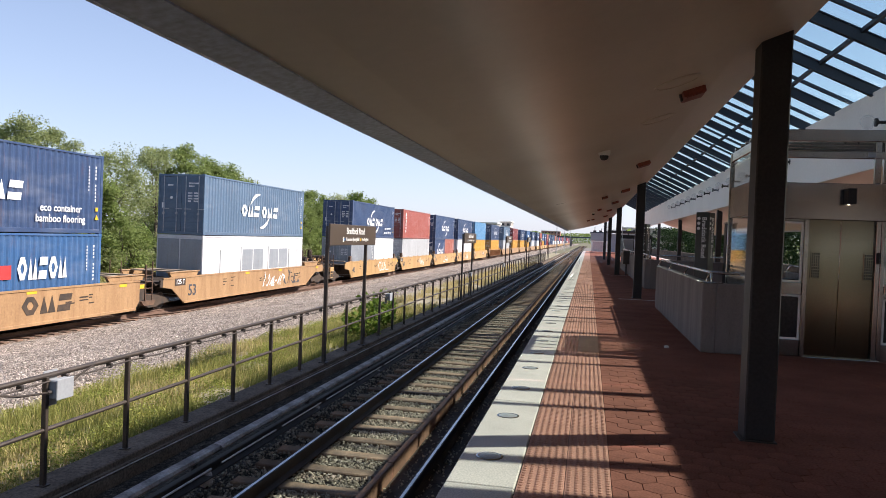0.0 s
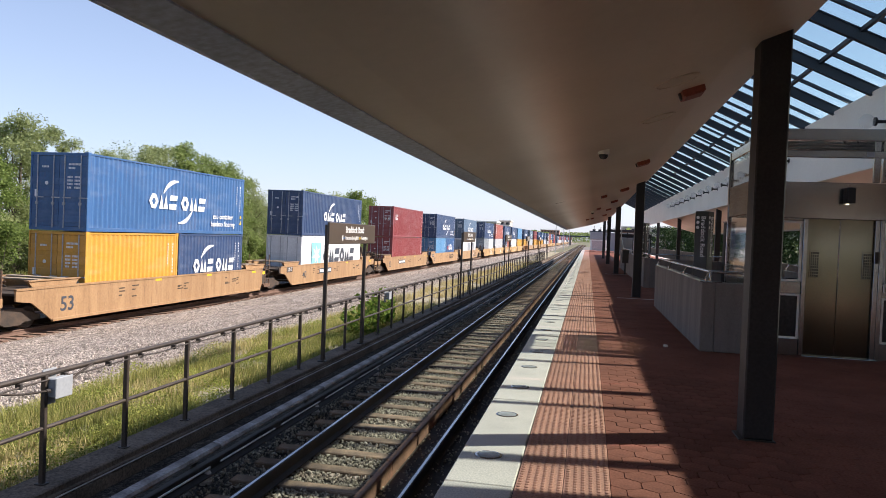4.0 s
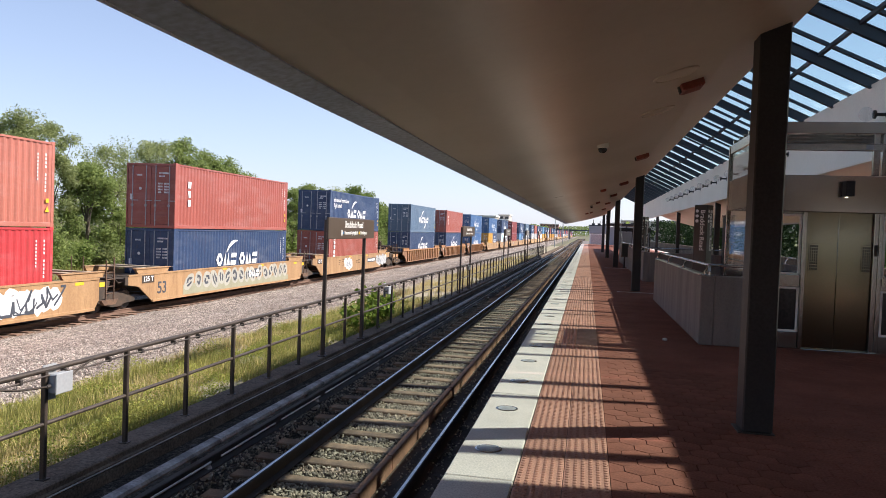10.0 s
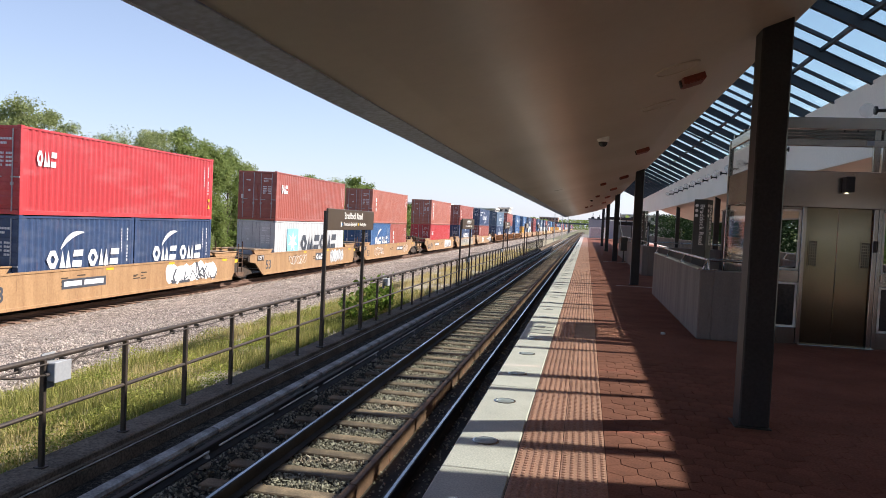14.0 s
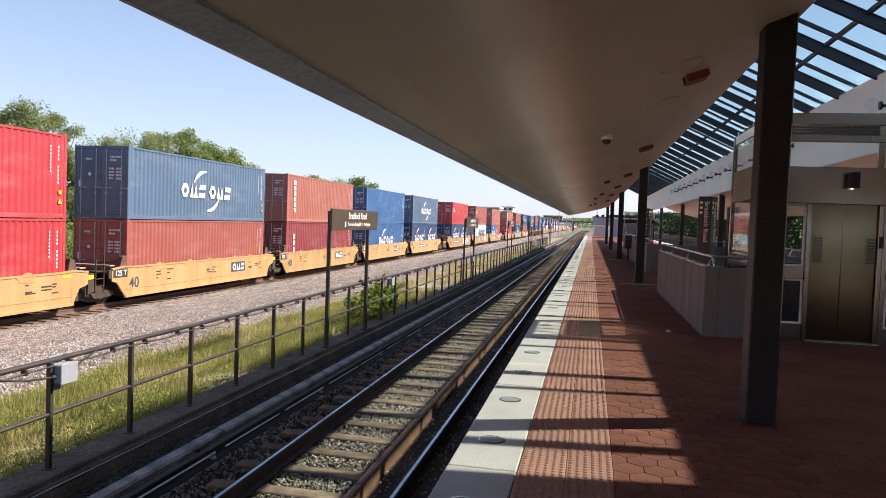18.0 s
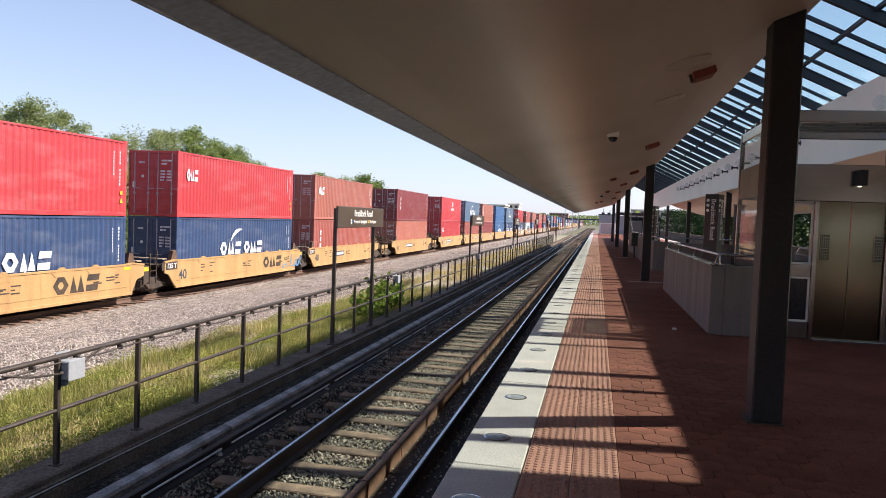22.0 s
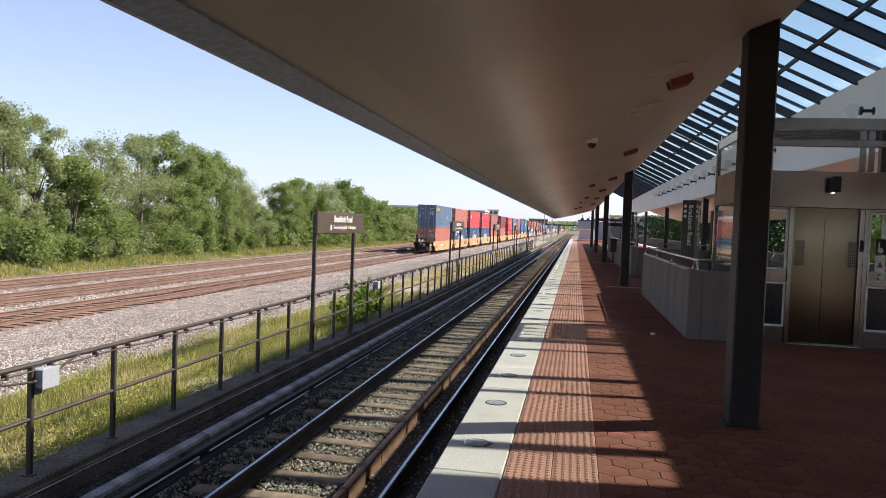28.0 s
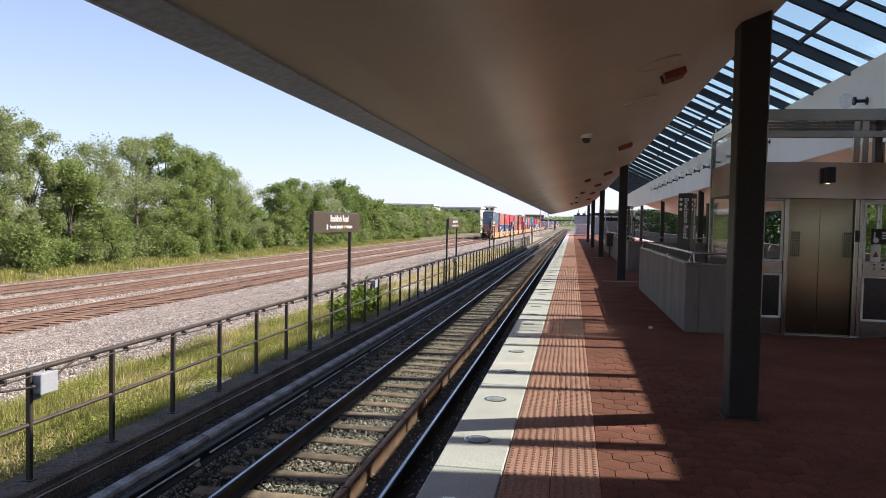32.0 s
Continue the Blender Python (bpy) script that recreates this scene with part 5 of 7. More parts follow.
tagged(blades("grass", 50000, (-8.3, -5.5, 3.2, 27), 0.36, M["grass"], 21, -0.08, 0.0042), "tall green grass and weeds behind the fence", "grass", kind="stuff")
tagged(blades("dry_grass", 58000, (-8.6, -5.5, 4, 85), 0.33, M["grass_dry"], 23, -0.05, 0.0045), "straw-coloured dry grass behind the fence", "grass", kind="stuff")
tagged(blades("trackside_grass", 24000, (-33.6, -31.0, 22, 150), 0.2, M["grass_dry"], 25, -0.1, 0.014), "pale tall grass along the far side of the tracks", "grass", kind="stuff")
tagged(blades("trackside_weeds", 34000, (-34.6, -31.3, 22, 150), 0.46, M["grass"], 27, -0.2, 0.016), "green weeds along the far side of the tracks", "weeds", kind="stuff")
M["low_weed"] = island("low_weed_leaf", (0.10, 0.145, 0.025), (0.47, 0.48, 0.12), 0.6, 0.2, 0.4)
M["broad_leaf"] = island("broad_leaf", (0.07, 0.13, 0.02), (0.26, 0.36, 0.06), 0.6, 0.2, 0.35)


rs = np.random.RandomState(91)
n = 135000
wx, wy = rs.uniform(-8.7, -5.52, n), 3.8 + 20 * rs.power(0.8, n)
wk = np.array([noise.noise((a * 1.1, b * 0.8, 44)) for a, b in zip(wx, wy)])
keep = wk > -0.12
wx, wy, wk = wx[keep], wy[keep], wk[keep]
wz = np.array([height(a) for a in wx]) + 0.05 + (0.10 + 0.6 * np.clip(wk, 0, 1)) * rs.uniform(0, 1, len(wx))
tagged(new("low_weeds", leaf_mesh("low_weeds", np.stack([wx, wy, wz], 1), 0.019, rs, M["low_weed"])), "low leafy weeds among the grass behind the fence", "weeds", kind="stuff")


def weed(x, y, h, r, n, seed):
    rs = np.random.RandomState(seed)
    w = tagged(empty("weed_plant", pose(x, y, height(x))), "bushy weed with broad bright green leaves behind the fence", "plant")
    st, pts = Shape(), []
    for i in range(14):
        a, q = rs.uniform(0, 6.28), rs.uniform(0.3, 1)
        tip = Vector((r * q * math.cos(a), r * 1.5 * q * math.sin(a), h * rs.uniform(0.55, 1.0)))
        st.tube((0.3 * tip.x, 0.3 * tip.y, 0), tip, 0.009, 5, 0.004)
        for k in range(n // 14):
            f = rs.uniform(0.3, 1.02)
            pts.append((tip.x * (0.3 + 0.7 * f) + rs.normal() * 0.06, tip.y * (0.3 + 0.7 * f) + rs.normal() * 0.06, tip.z * f + rs.normal() * 0.04))
    part("stalk", st, M["grass"], w)
    part("leaves", leaf_mesh("leaves", pts, 0.105, rs, M["broad_leaf"], 0.8), None, w, "broad pointed leaves")


for i, (x, y, h) in enumerate([(-5.8, 18.2, 0.9), (-5.9, 19.1, 1.15), (-5.8, 20.1, 1.1), (-6.0, 21.2, 1.2)]):
    weed(x, y, h, 0.45, 190, 400 + i)

# ---------- the distance ----------
M["far_wall"] = surf("far_building_wall", (0.50, 0.46, 0.41), (0.44, 0.40, 0.36), 0.8, big=0.1, fine=3, bump=0.0)
M["far_brick"] = surf("far_brick_wall", (0.40, 0.22, 0.16), (0.34, 0.19, 0.14), 0.8, big=0.1, fine=3, bump=0.0)


def far_building(x0, x1, y, top, mat, label, floors):
    b = tagged(empty("far_building", pose(x0, y, -2.5)), label, "building", "buildings in the distance")
    w = x1 - x0
    part("wall", Shape().box(0, w, 0, 12, 0, top + 2.5 - 0.5, 0), mat, b)
    part("roof", Shape().box(-0.4, w + 0.4, -0.4, 12.4, top + 2.0, top + 2.5, 0.05), M["white"], b)
    n = max(2, int(w / 2.6))
    win = Shape().box(-0.7, 0.7, -0.06, 0.0, 0, 1.1).mesh("window", M["dark_panel"])
    for f in range(floors):
        for i in range(n):
            o = part("window", win, None, b)
            o.matrix_world = pose(x0 + (i + 0.5) * w / n, y, -2.5 + top + 2.0 - 1.7 - 2.7 * f)


far_building(-54, -39, 200, 6.6, M["far_wall"], "long flat-roofed pale building behind the trees", 2)
far_building(-50, -33, 260, 7.2, M["far_wall"], "flat-roofed beige building far behind the trees", 3)
far_building(-47, -36, 330, 7.2, M["far_brick"], "brick building far off behind the trees", 3)
far_building(-42, -37, 345, 9.8, M["far_wall"], "pale stair tower above the far brick building", 3)
far_building(-40, -24, 620, 9.5, M["far_brick"], "low brick building far down the line", 3)
far_building(14, 40, 300, 8.0, M["far_wall"], "pale building far off beside the line", 3)
rs = np.random.RandomState(31)
n = 26000
fx = np.concatenate([rs.uniform(-420, -26, n // 2), rs.uniform(14, 260, n // 4), rs.uniform(-60, 60, n // 4)])
fy = np.concatenate([rs.uniform(430, 700, n // 2), rs.uniform(260, 700, n // 4), rs.uniform(980, 1060, n // 4)])
fh = np.array([6.5 + 3.0 * noise.noise((a * 0.03, b * 0.01, 3)) for a, b in zip(fx, fy)]) + np.where(fy > 900, 5.0, 0)
fz = -2.4 + (fh + 2.4) * rs.power(1.6, len(fx))
tagged(new("far_woods", leaf_mesh("far_woods", np.stack([fx, fy, fz], 1), 1.1, rs, M["leaf_c"])), "distant woods along the horizon", "woods", kind="stuff")


def signal_mast(x, y, h):
    m = tagged(empty("line_mast", pose(x, y, -1.5)), "thin grey mast far along the line", "mast", "masts along the line")
    part("pole", Shape().tube((0, 0, 0), (0, 0, h), 0.09, 6, 0.06), M["box_grey"], m)
    part("arm", Shape().tube((0, 0, h - 0.3), (-1.6, 0, h - 0.1), 0.05, 5), M["box_grey"], m)


for x, y, h in ((-6.5, 150, 7), (-6.5, 200, 7), (-6.5, 260, 7.5), (-11, 330, 8), (5, 180, 7), (9, 240, 7.5)):
    signal_mast(x, y, h)
bridge = tagged(empty("footbridge", pose(-40, 420, -2.3)), "dark bridge crossing the line in the distance", "bridge")
part("deck", Shape().box(0, 90, 0, 4, 5.6, 6.4, 0.05), M["beam"], bridge)
for x in (2, 30, 50, 88):
    part("pier", Shape().box(x - 0.6, x + 0.6, 0.5, 3.5, 0, 5.6, 0.05), M["concrete"], bridge)
# ---------- freight tracks ----------
for k, (x, lab) in enumerate(((FREIGHT, "freight track carrying the train, brown rails on old ties"), (FREIGHT - 4.35, "empty freight track with rusty brown rails"), (FREIGHT - 8.9, "empty far freight track with rusty brown rails"))):
    struct(put("freight_track_bed", Shape().prism([(x - 1.75, -2.55), (x - 1.35, FRAIL - 0.215), (x + 1.35, FRAIL - 0.215), (x + 1.75, -2.55)], "y", -30, 900), M["track_stone"]), "brown-stained ballast under the freight track", "track bed")
    track("freight_track", x, FRAIL - 0.02 * k, -30, 900, M["rail_brown"], TIE_OLD, 0.56, (14 + 4 * k, 75), lab, 60 + k)
track("metro_track_east", 2 * MID - METRO, RAIL, -14, 420, M["rail_top"], TIE, 0.62, (10, 14), "second metro track on the other side of the platform", 70)
struct(put("metro_track_bed_east", Shape().prism([(2 * MID + 1.0, -1.6), (2 * MID + 1.0, -1.3), (2 * MID + 1.2, -1.24), (2 * MID + 4.2, -1.26), (2 * MID + 5, -1.33), (2 * MID + 5, -1.6)], "y", -14, 420), M["bed"]), "dark stone bed of the second metro track", "track bed")
struct(put("curb_wall_east", Shape().box(2 * MID + 5.0, 2 * MID + 5.4, -14, 160, -1.75, 0.6, 0.02), M["curb"]), "concrete wall beyond the second track", "wall")
M["rust_wall"] = surf("dark_brown_brick", (0.10, 0.07, 0.055), (0.07, 0.05, 0.04), 0.85, big=1.0, fine=20, bump=0.2)
# dark wall added out of view behind the viewer, to block light from there
struct(put("wall_rear", Shape().box(EDGE, 2 * MID - EDGE, -9.3, -9.05, -1.6, 7.5), M["rust_wall"]), "unseen dark wall added behind the viewer to block light", "wall")

# ---------- the double-stack freight train ----------
SPEED = 18.4


def paint(name, col, rust=(0.20, 0.09, 0.05), ra=0.3):
    return surf(name, col, tuple(c * 0.86 for c in col), 0.36, big=0.7, fine=14, bump=0.03, amount=0.16, dirt=rust, dirt_amount=ra, streak=True, random_tint=0.10, spec=0.5, faded_sheen=0.2)


C = {
    "navy": paint("navy_container_paint", (0.040, 0.072, 0.155)), "blue": paint("blue_container_paint", (0.05, 0.13, 0.29)), "greyblue": paint("faded_blue_container_paint", (0.105, 0.165, 0.245)),
    "sky": paint("pale_blue_container_paint", (0.11, 0.27, 0.46)), "red": paint("red_container_paint", (0.52, 0.055, 0.062)), "brown": paint("red_brown_container_paint", (0.36, 0.105, 0.083)),
    "maroon": paint("maroon_container_paint", (0.25, 0.052, 0.055)), "salmon": paint("faded_red_brown_container_paint", (0.42, 0.148, 0.108)), "grey": paint("light_grey_container_paint", (0.55, 0.57, 0.58)),
    "white": paint("white_container_paint", (0.72, 0.73, 0.74), ra=0.15), "orange": paint("orange_yellow_container_paint", (0.62, 0.32, 0.05)), "steelgrey": paint("grey_container_paint", (0.28, 0.31, 0.34)), "pale_wash": paint("pale_grey_wash", (0.46, 0.45, 0.39)), "wash": paint("grey_green_wash", (0.30, 0.30, 0.21)),
}
M["logo_white"] = surf("white_logo_paint", (0.84, 0.85, 0.86), None, 0.5, big=2, fine=20, bump=0, amount=0.08)
M["logo_sky"] = surf("pale_blue_logo_paint", (0.25, 0.62, 0.74), None, 0.5, big=2, fine=20, bump=0, amount=0.08)
M["logo_dark"] = surf("dark_logo_paint", (0.06, 0.07, 0.09), None, 0.5, big=2, fine=20, bump=0, amount=0.08)
M["logo_yellow"] = surf("yellow_logo_paint", (0.80, 0.50, 0.03), None, 0.5, big=2, fine=20, bump=0, amount=0.08)
M["logo_red"] = surf("red_logo_paint", (0.6, 0.05, 0.05), None, 0.5, big=2, fine=20, bump=0, amount=0.08)
M["rust_iron"] = surf("rusty_brown_iron", (0.15, 0.085, 0.05), (0.085, 0.05, 0.033), 0.8, big=4, fine=40, bump=0.2)
M["plank"] = surf("worn_crossing_plank", (0.36, 0.29, 0.21), (0.27, 0.21, 0.15), 0.85, big=3, fine=40, bump=0.2)
M["gear"] = surf("grimy_running_gear", (0.036, 0.028, 0.022), (0.085, 0.056, 0.037), 0.85, 0.0, big=3, fine=40, bump=0.3)
M["wheel"] = surf("worn_wheel_steel", (0.07, 0.06, 0.055), (0.11, 0.095, 0.085), 0.5, 0.5, big=3, fine=40, bump=0.1)
WELL = {
    "tan": surf("tan_wagon_paint", (0.39, 0.24, 0.12), (0.30, 0.175, 0.085), 0.5, big=0.9, fine=14, bump=0.05, amount=0.25, dirt=(0.16, 0.085, 0.045), dirt_amount=0.75, streak=True, random_tint=0.06),
    # dirty plate, its colour also darkened for the shade between ribs
    "dull": surf("dirty_wagon_plate", (0.27, 0.14, 0.07), (0.19, 0.10, 0.055), 0.7, big=0.8, fine=14, bump=0.05, amount=0.2, dirt=(0.10, 0.06, 0.035), dirt_amount=0.5, streak=True, random_tint=0.06),
    "yellow": surf("yellow_wagon_paint", (0.50, 0.31, 0.13), (0.41, 0.245, 0.10), 0.5, big=0.5, fine=14, bump=0.05, amount=0.15, dirt=(0.20, 0.10, 0.05), dirt_amount=0.6, streak=True, random_tint=0.06),
    "ribbed": surf("brown_wagon_paint", (0.38, 0.19, 0.075), (0.30, 0.145, 0.06), 0.55, big=0.5, fine=14, bump=0.05, amount=0.2, dirt=(0.16, 0.08, 0.04), dirt_amount=0.5, streak=True, random_tint=0.06),
}
HC, WID = 2.896, 2.438


def corrugated(L, H):
    """Walls with trapezoid ribs between posts and rails, plus roof and front wall."""
    s = Shape()
    pitch, dp, n = 0.278, 0.034, int((L - 0.30) / 0.278)
    off = (L - n * pitch) / 2
    for sx in (-1, 1):
        xs = sx * WID / 2
        prof = []
        for i in range(n):
            y = off + i * pitch
            prof += [(y, 0.0), (y + 0.072, 0.0), (y + 0.139, dp), (y + 0.211, dp)]
        prof.append((off + n * pitch, 0.0))
        z0, z1 = 0.14, H - 0.075
        base = len(s.v)
        for y, d in prof:
            x = xs - sx * (0.012 + d)
            s.v += [(x, y, z0), (x, y, z1)]
        s.f += [(base + 2 * i, base + 2 * i + 2, base + 2 * i + 3, base + 2 * i + 1) if sx > 0 else (base + 2 * i, base + 2 * i + 1, base + 2 * i + 3, base + 2 * i + 2) for i in range(len(prof) - 1)]
    s.box(-WID / 2 + 0.03, WID / 2 - 0.03, 0.06, L - 0.05, H - 0.05, H - 0.02)
    s.box(-WID / 2 + 0.06, WID / 2 - 0.06, 0.06, L - 0.05, 0.1, 0.15)
    for i in range(8):
        x = -WID / 2 + 0.12 + i * 0.28
        s.box(x, x + 0.2, L - 0.06, L - 0.03, 0.15, H - 0.1)
    s.box(-WID / 2 + 0.06, WID / 2 - 0.06, L - 0.09, L - 0.06, 0.15, H - 0.1)
    return s


def frame_shape(L, H):
    s = Shape()
    for sx in (-1, 1):
        a, b = sorted((sx * WID / 2, sx * (WID / 2 - 0.07)))
        s.box(a, b, 0.0, L, 0.0, 0.15, 0.008)
        s.box(a, b, 0.0, L, H - 0.085, H - 0.012, 0.008)
        for y0 in (0.0, L - 0.14):
            s.box(a - 0.002, b + 0.002, y0 - 0.002, y0 + 0.14, 0.0, H, 0.012)
    for z0, z1 in ((0.0, 0.16), (H - 0.13, H - 0.012)):
        for y0 in (0.0, L - 0.1):
            s.box(-WID / 2 + 0.07, WID / 2 - 0.07, y0, y0 + 0.1, z0, z1, 0.006)
    return s


CACHE = {}


def shared(key, make):
    if key not in CACHE:
        CACHE[key] = make()
    return CACHE[key]


def door_leaf(H):
    front = [(0.03, 0.17)]
    for i in range(5):
        z = 0.30 + i * (H - 0.6) / 5
        front += [(0.03, z), (0.016, z + 0.03), (0.016, z + 0.27), (0.03, z + 0.30)]
    front += [(0.03, H - 0.14), (0.075, H - 0.14), (0.075, 0.17)]
    return Shape().prism(front, "x", 0.01, WID / 2 - 0.08)


M["lock_rod"] = surf("galvanised_lock_rod", (0.46, 0.48, 0.50), None, 0.5, 0.0, big=4, fine=30, bump=0.02)


def stroke(s, pts, t, depth):
    """A chain of flat bars of one width."""
    for (y0, z0), (y1, z1) in zip(pts, pts[1:]):
        d = math.hypot(y1 - y0, z1 - z0)
        uy, uz = (y1 - y0) / d * t * 0.5, (z1 - z0) / d * t * 0.5
        q = [(y0 - uy + uz, z0 - uz - uy), (y1 + uy + uz, z1 + uz - uy), (y1 + uy - uz, z1 + uz + uy), (y0 - uy - uz, z0 - uz + uy)]
        s.prism(q, "x", 0, depth)


def block_word(w, h, n, depth=0.006, gap=True):
    """A row of plain geometric shapes that stands for a brand word: pierced hexagons, twin peaks and slotted blocks, no letters."""
    s = Shape()
    split = gap and n == 6
    step = w / (n + (0.3 if split else 0))
    for i in range(n):
        y0 = i * step + (0.3 * step if split and i > n // 2 - 1 else 0)
        y1 = y0 + step * 0.92
        m, d = (y0 + y1) / 2, y1 - y0
        t = min(0.24 * d, 0.2 * h)
        k = i % 3
        if k == 0:
            # a pierced hexagon
            out = [(y0 + 0.3 * d, 0), (y1 - 0.3 * d, 0), (y1, h / 2), (y1 - 0.3 * d, h), (y0 + 0.3 * d, h), (y0, h / 2)]
            inn = [(m + (p - m) * 0.42, h / 2 + (q - h / 2) * 0.42) for p, q in out]
            for p in range(6):
                q = (p + 1) % 6
                s.prism([out[p], out[q], inn[q], inn[p]], "x", 0, depth)
        elif k == 1:
            # two solid peaks
            for c in (0, 1):
                s.prism([(y0 + c * d / 2, 0), (y0 + (c + 0.96) * d / 2, 0), (y0 + (c + 0.48) * d / 2, h)], "x", 0, depth)
        else:
            # a leaning block with a slot
            e = 0.16 * d
            s.prism([(y0, 0), (y1 - e, 0), (y1 - 0.7 * e, 0.38 * h), (y0 + 0.3 * e, 0.38 * h)], "x", 0, depth)
            s.prism([(y0 + 0.5 * e, 0.62 * h), (y1 - 0.5 * e, 0.62 * h), (y1, h), (y0 + e, h)], "x", 0, depth)
    return s


def arc(y, z, r, a0, a1, thick):
    s = Shape()
    n = 9
    for i in range(n):
        t0, t1 = radians(a0 + (a1 - a0) * i / n), radians(a0 + (a1 - a0) * (i + 1) / n)
        w0, w1 = thick * math.sin(math.pi * (i + 0.25) / (n + 0.5)) + 0.02, thick * math.sin(math.pi * (i + 1.25) / (n + 0.5)) + 0.02
        v = []
        for x in (0, 0.006):
            v += [(x, y + r * math.cos(t0), z + r * math.sin(t0)), (x, y + r * math.cos(t1), z + r * math.sin(t1)), (x, y + (r + w1) * math.cos(t1), z + (r + w1) * math.sin(t1)), (x, y + (r + w0) * math.cos(t0), z + (r + w0) * math.sin(t0))]
        s.add(v, [(4, 5, 6, 7), (3, 2, 1, 0), (0, 1, 5, 4), (2, 3, 7, 6), (1, 2, 6, 5), (3, 0, 4, 7)])
    return s


SIDE = WID / 2 + 0.002


def logo(c, kind, L, upper):
    """Marks on the side that faces the platform, drawn as plain shapes."""
    def mark(key, make, mat, y, z, label):
        o = part("marking", shared(("logo", key, mat.name), lambda: make().mesh("marking", mat)), None, c, label)
        o.location = (SIDE, y, z)
        if len(o.data.polygons) > 14:
            tagged(o, kind="stuff")
        return o
    if kind in ("arcs", "arcs_eco", "arcs_light"):
        y0, wide = (3.78, 4.58) if L > 8 else (1.25, 3.95)
        zz = 1.04 if upper else 1.08
        mark(("w", L), lambda: block_word(wide, 0.62, 6), M["logo_white"], y0, zz, "white company mark of plain shapes")
        mark("a", lambda: arc(0, 0, 2.2, 100, 134, 0.17), M["logo_white"], y0 + wide * 0.56, zz - 0.93, "white curved stroke")
        mark("b", lambda: arc(0, 0, 2.2, -80, -46, 0.17), M["logo_white"], y0 + wide * 0.40, zz + 1.60, "white curved stroke")
        if kind == "arcs_eco":
            for words, z in (("eco container", 0.85), ("bamboo flooring", 0.48)):
                me = shared(("txt", words), lambda: text_mesh(words, 0.36, M["logo_white"]))
                o = part("words", me, None, c)
                o.matrix_basis = pose(SIDE + 0.003, L - 2.15, z, 90, 0, 90)
        if kind == "arcs_light":
            for words, z in (("advanced container", 2.25), ("light steel", 1.85)):
                me = shared(("txt", words), lambda: text_mesh(words, 0.42, M["logo_white"]))
                o = part("words", me, None, c)
                o.matrix_basis = pose(SIDE + 0.003, 2.4 if words[0] == "a" else 1.6, z, 90, 0, 90)
    elif kind == "star":
        mark("sq", lambda: Shape().box(0, 0.006, 0, 1.7, 0, 1.7), M["logo_sky"], 1.8, 0.75, "pale blue square")

        def st():
            s = Shape()
            pts = []
            for i in range(14):
                r = 0.72 if i % 2 == 0 else 0.3
                pts.append((0.85 + r * math.sin(math.pi * i / 7), 0.85 + r * math.cos(math.pi * i / 7)))
            return s.prism(pts, "x", 0.007, 0.011)
        mark("st", st, M["logo_white"], 1.8, 0.75, "white star shape")
        mark("mw", lambda: block_word(6.7, 1.08, 6, gap=False), M["logo_dark"], 4.0, 0.94, "dark company mark of plain blocks")
    elif kind == "corner":
        mark("cw", lambda: block_word(0.95, 0.52, 3), M["logo_white"], 0.7, 1.64, "small white mark of plain blocks")
    elif kind == "column":
        def col():
            s = Shape()
            for i in range(6):
                s.prism([(0.04 * (i % 3), -0.34 * i), (0.34, -0.34 * i), (0.34 - 0.04 * (i % 2), -0.34 * i + 0.26), (0, -0.34 * i + 0.26)], "x", 0, 0.006)
            return s
        mark("col", col, M["logo_white"], 0.95, 2.28, "white upright mark of plain blocks")
    elif kind == "short_column":
        def col():
            s = Shape()
            for i in range(3):
                s.prism([(0.05 * (i % 2), -0.42 * i), (0.22, -0.42 * i), (0.26 - 0.06 * (i % 2), -0.42 * i + 0.3), (0, -0.42 * i + 0.3)], "x", 0, 0.006)
            return s
        mark("scol", col, M["logo_white"], 1.05, 1.86, "white upright mark of plain blocks")
    elif kind == "yellow_word":
        mark("yw", lambda: block_word(1.9, 0.5, 5), M["logo_yellow"], 0.6, 2.1, "yellow mark of plain blocks")
        mark("scuff", lambda: Shape().prism([(0, 0), (0.35, 0.12), (0.5, 0.42), (0.25, 0.3), (0.1, 0.45)], "x", 0, 0.006), M["logo_white"], 7.9, 1.1, "white scuff")
    elif kind == "emblem":
        mark("emb", lambda: block_word(2.0, 0.3, 8), M["logo_white"], 5.4, 1.35, "white mark of plain blocks")
        mark("emd", lambda: Shape().tube((0, 0, 0), (0.006, 0, 0), 0.33, 20), M["logo_white"], 6.4, 2.1, "white disc")
        mark("eme", lambda: Shape().prism([(-0.12, -0.2), (0.12, -0.2), (0.0, 0.22)], "x", 0.007, 0.01), M["logo_red"], 6.4, 2.1, "red wedge on the disc")
    elif kind == "white_word":
        mark("ww", lambda: block_word(2.3, 0.75, 5), M["logo_white"], L - 5.2 if L > 8 else 2.0, 1.35, "white mark of plain blocks")
        mark("wr", lambda: Shape().box(0, 0.006, 0, 0.45, 0, 0.45), M["logo_red"], L - 5.9 if L > 8 else 1.3, 1.4, "red square")
    elif kind == "dark_patch":
        mark("dp", lambda: Shape().box(0, 0.004, 0, 3.0, 0, 0.75), C["brown"], 7.2, 1.0, "overpainted darker patch")
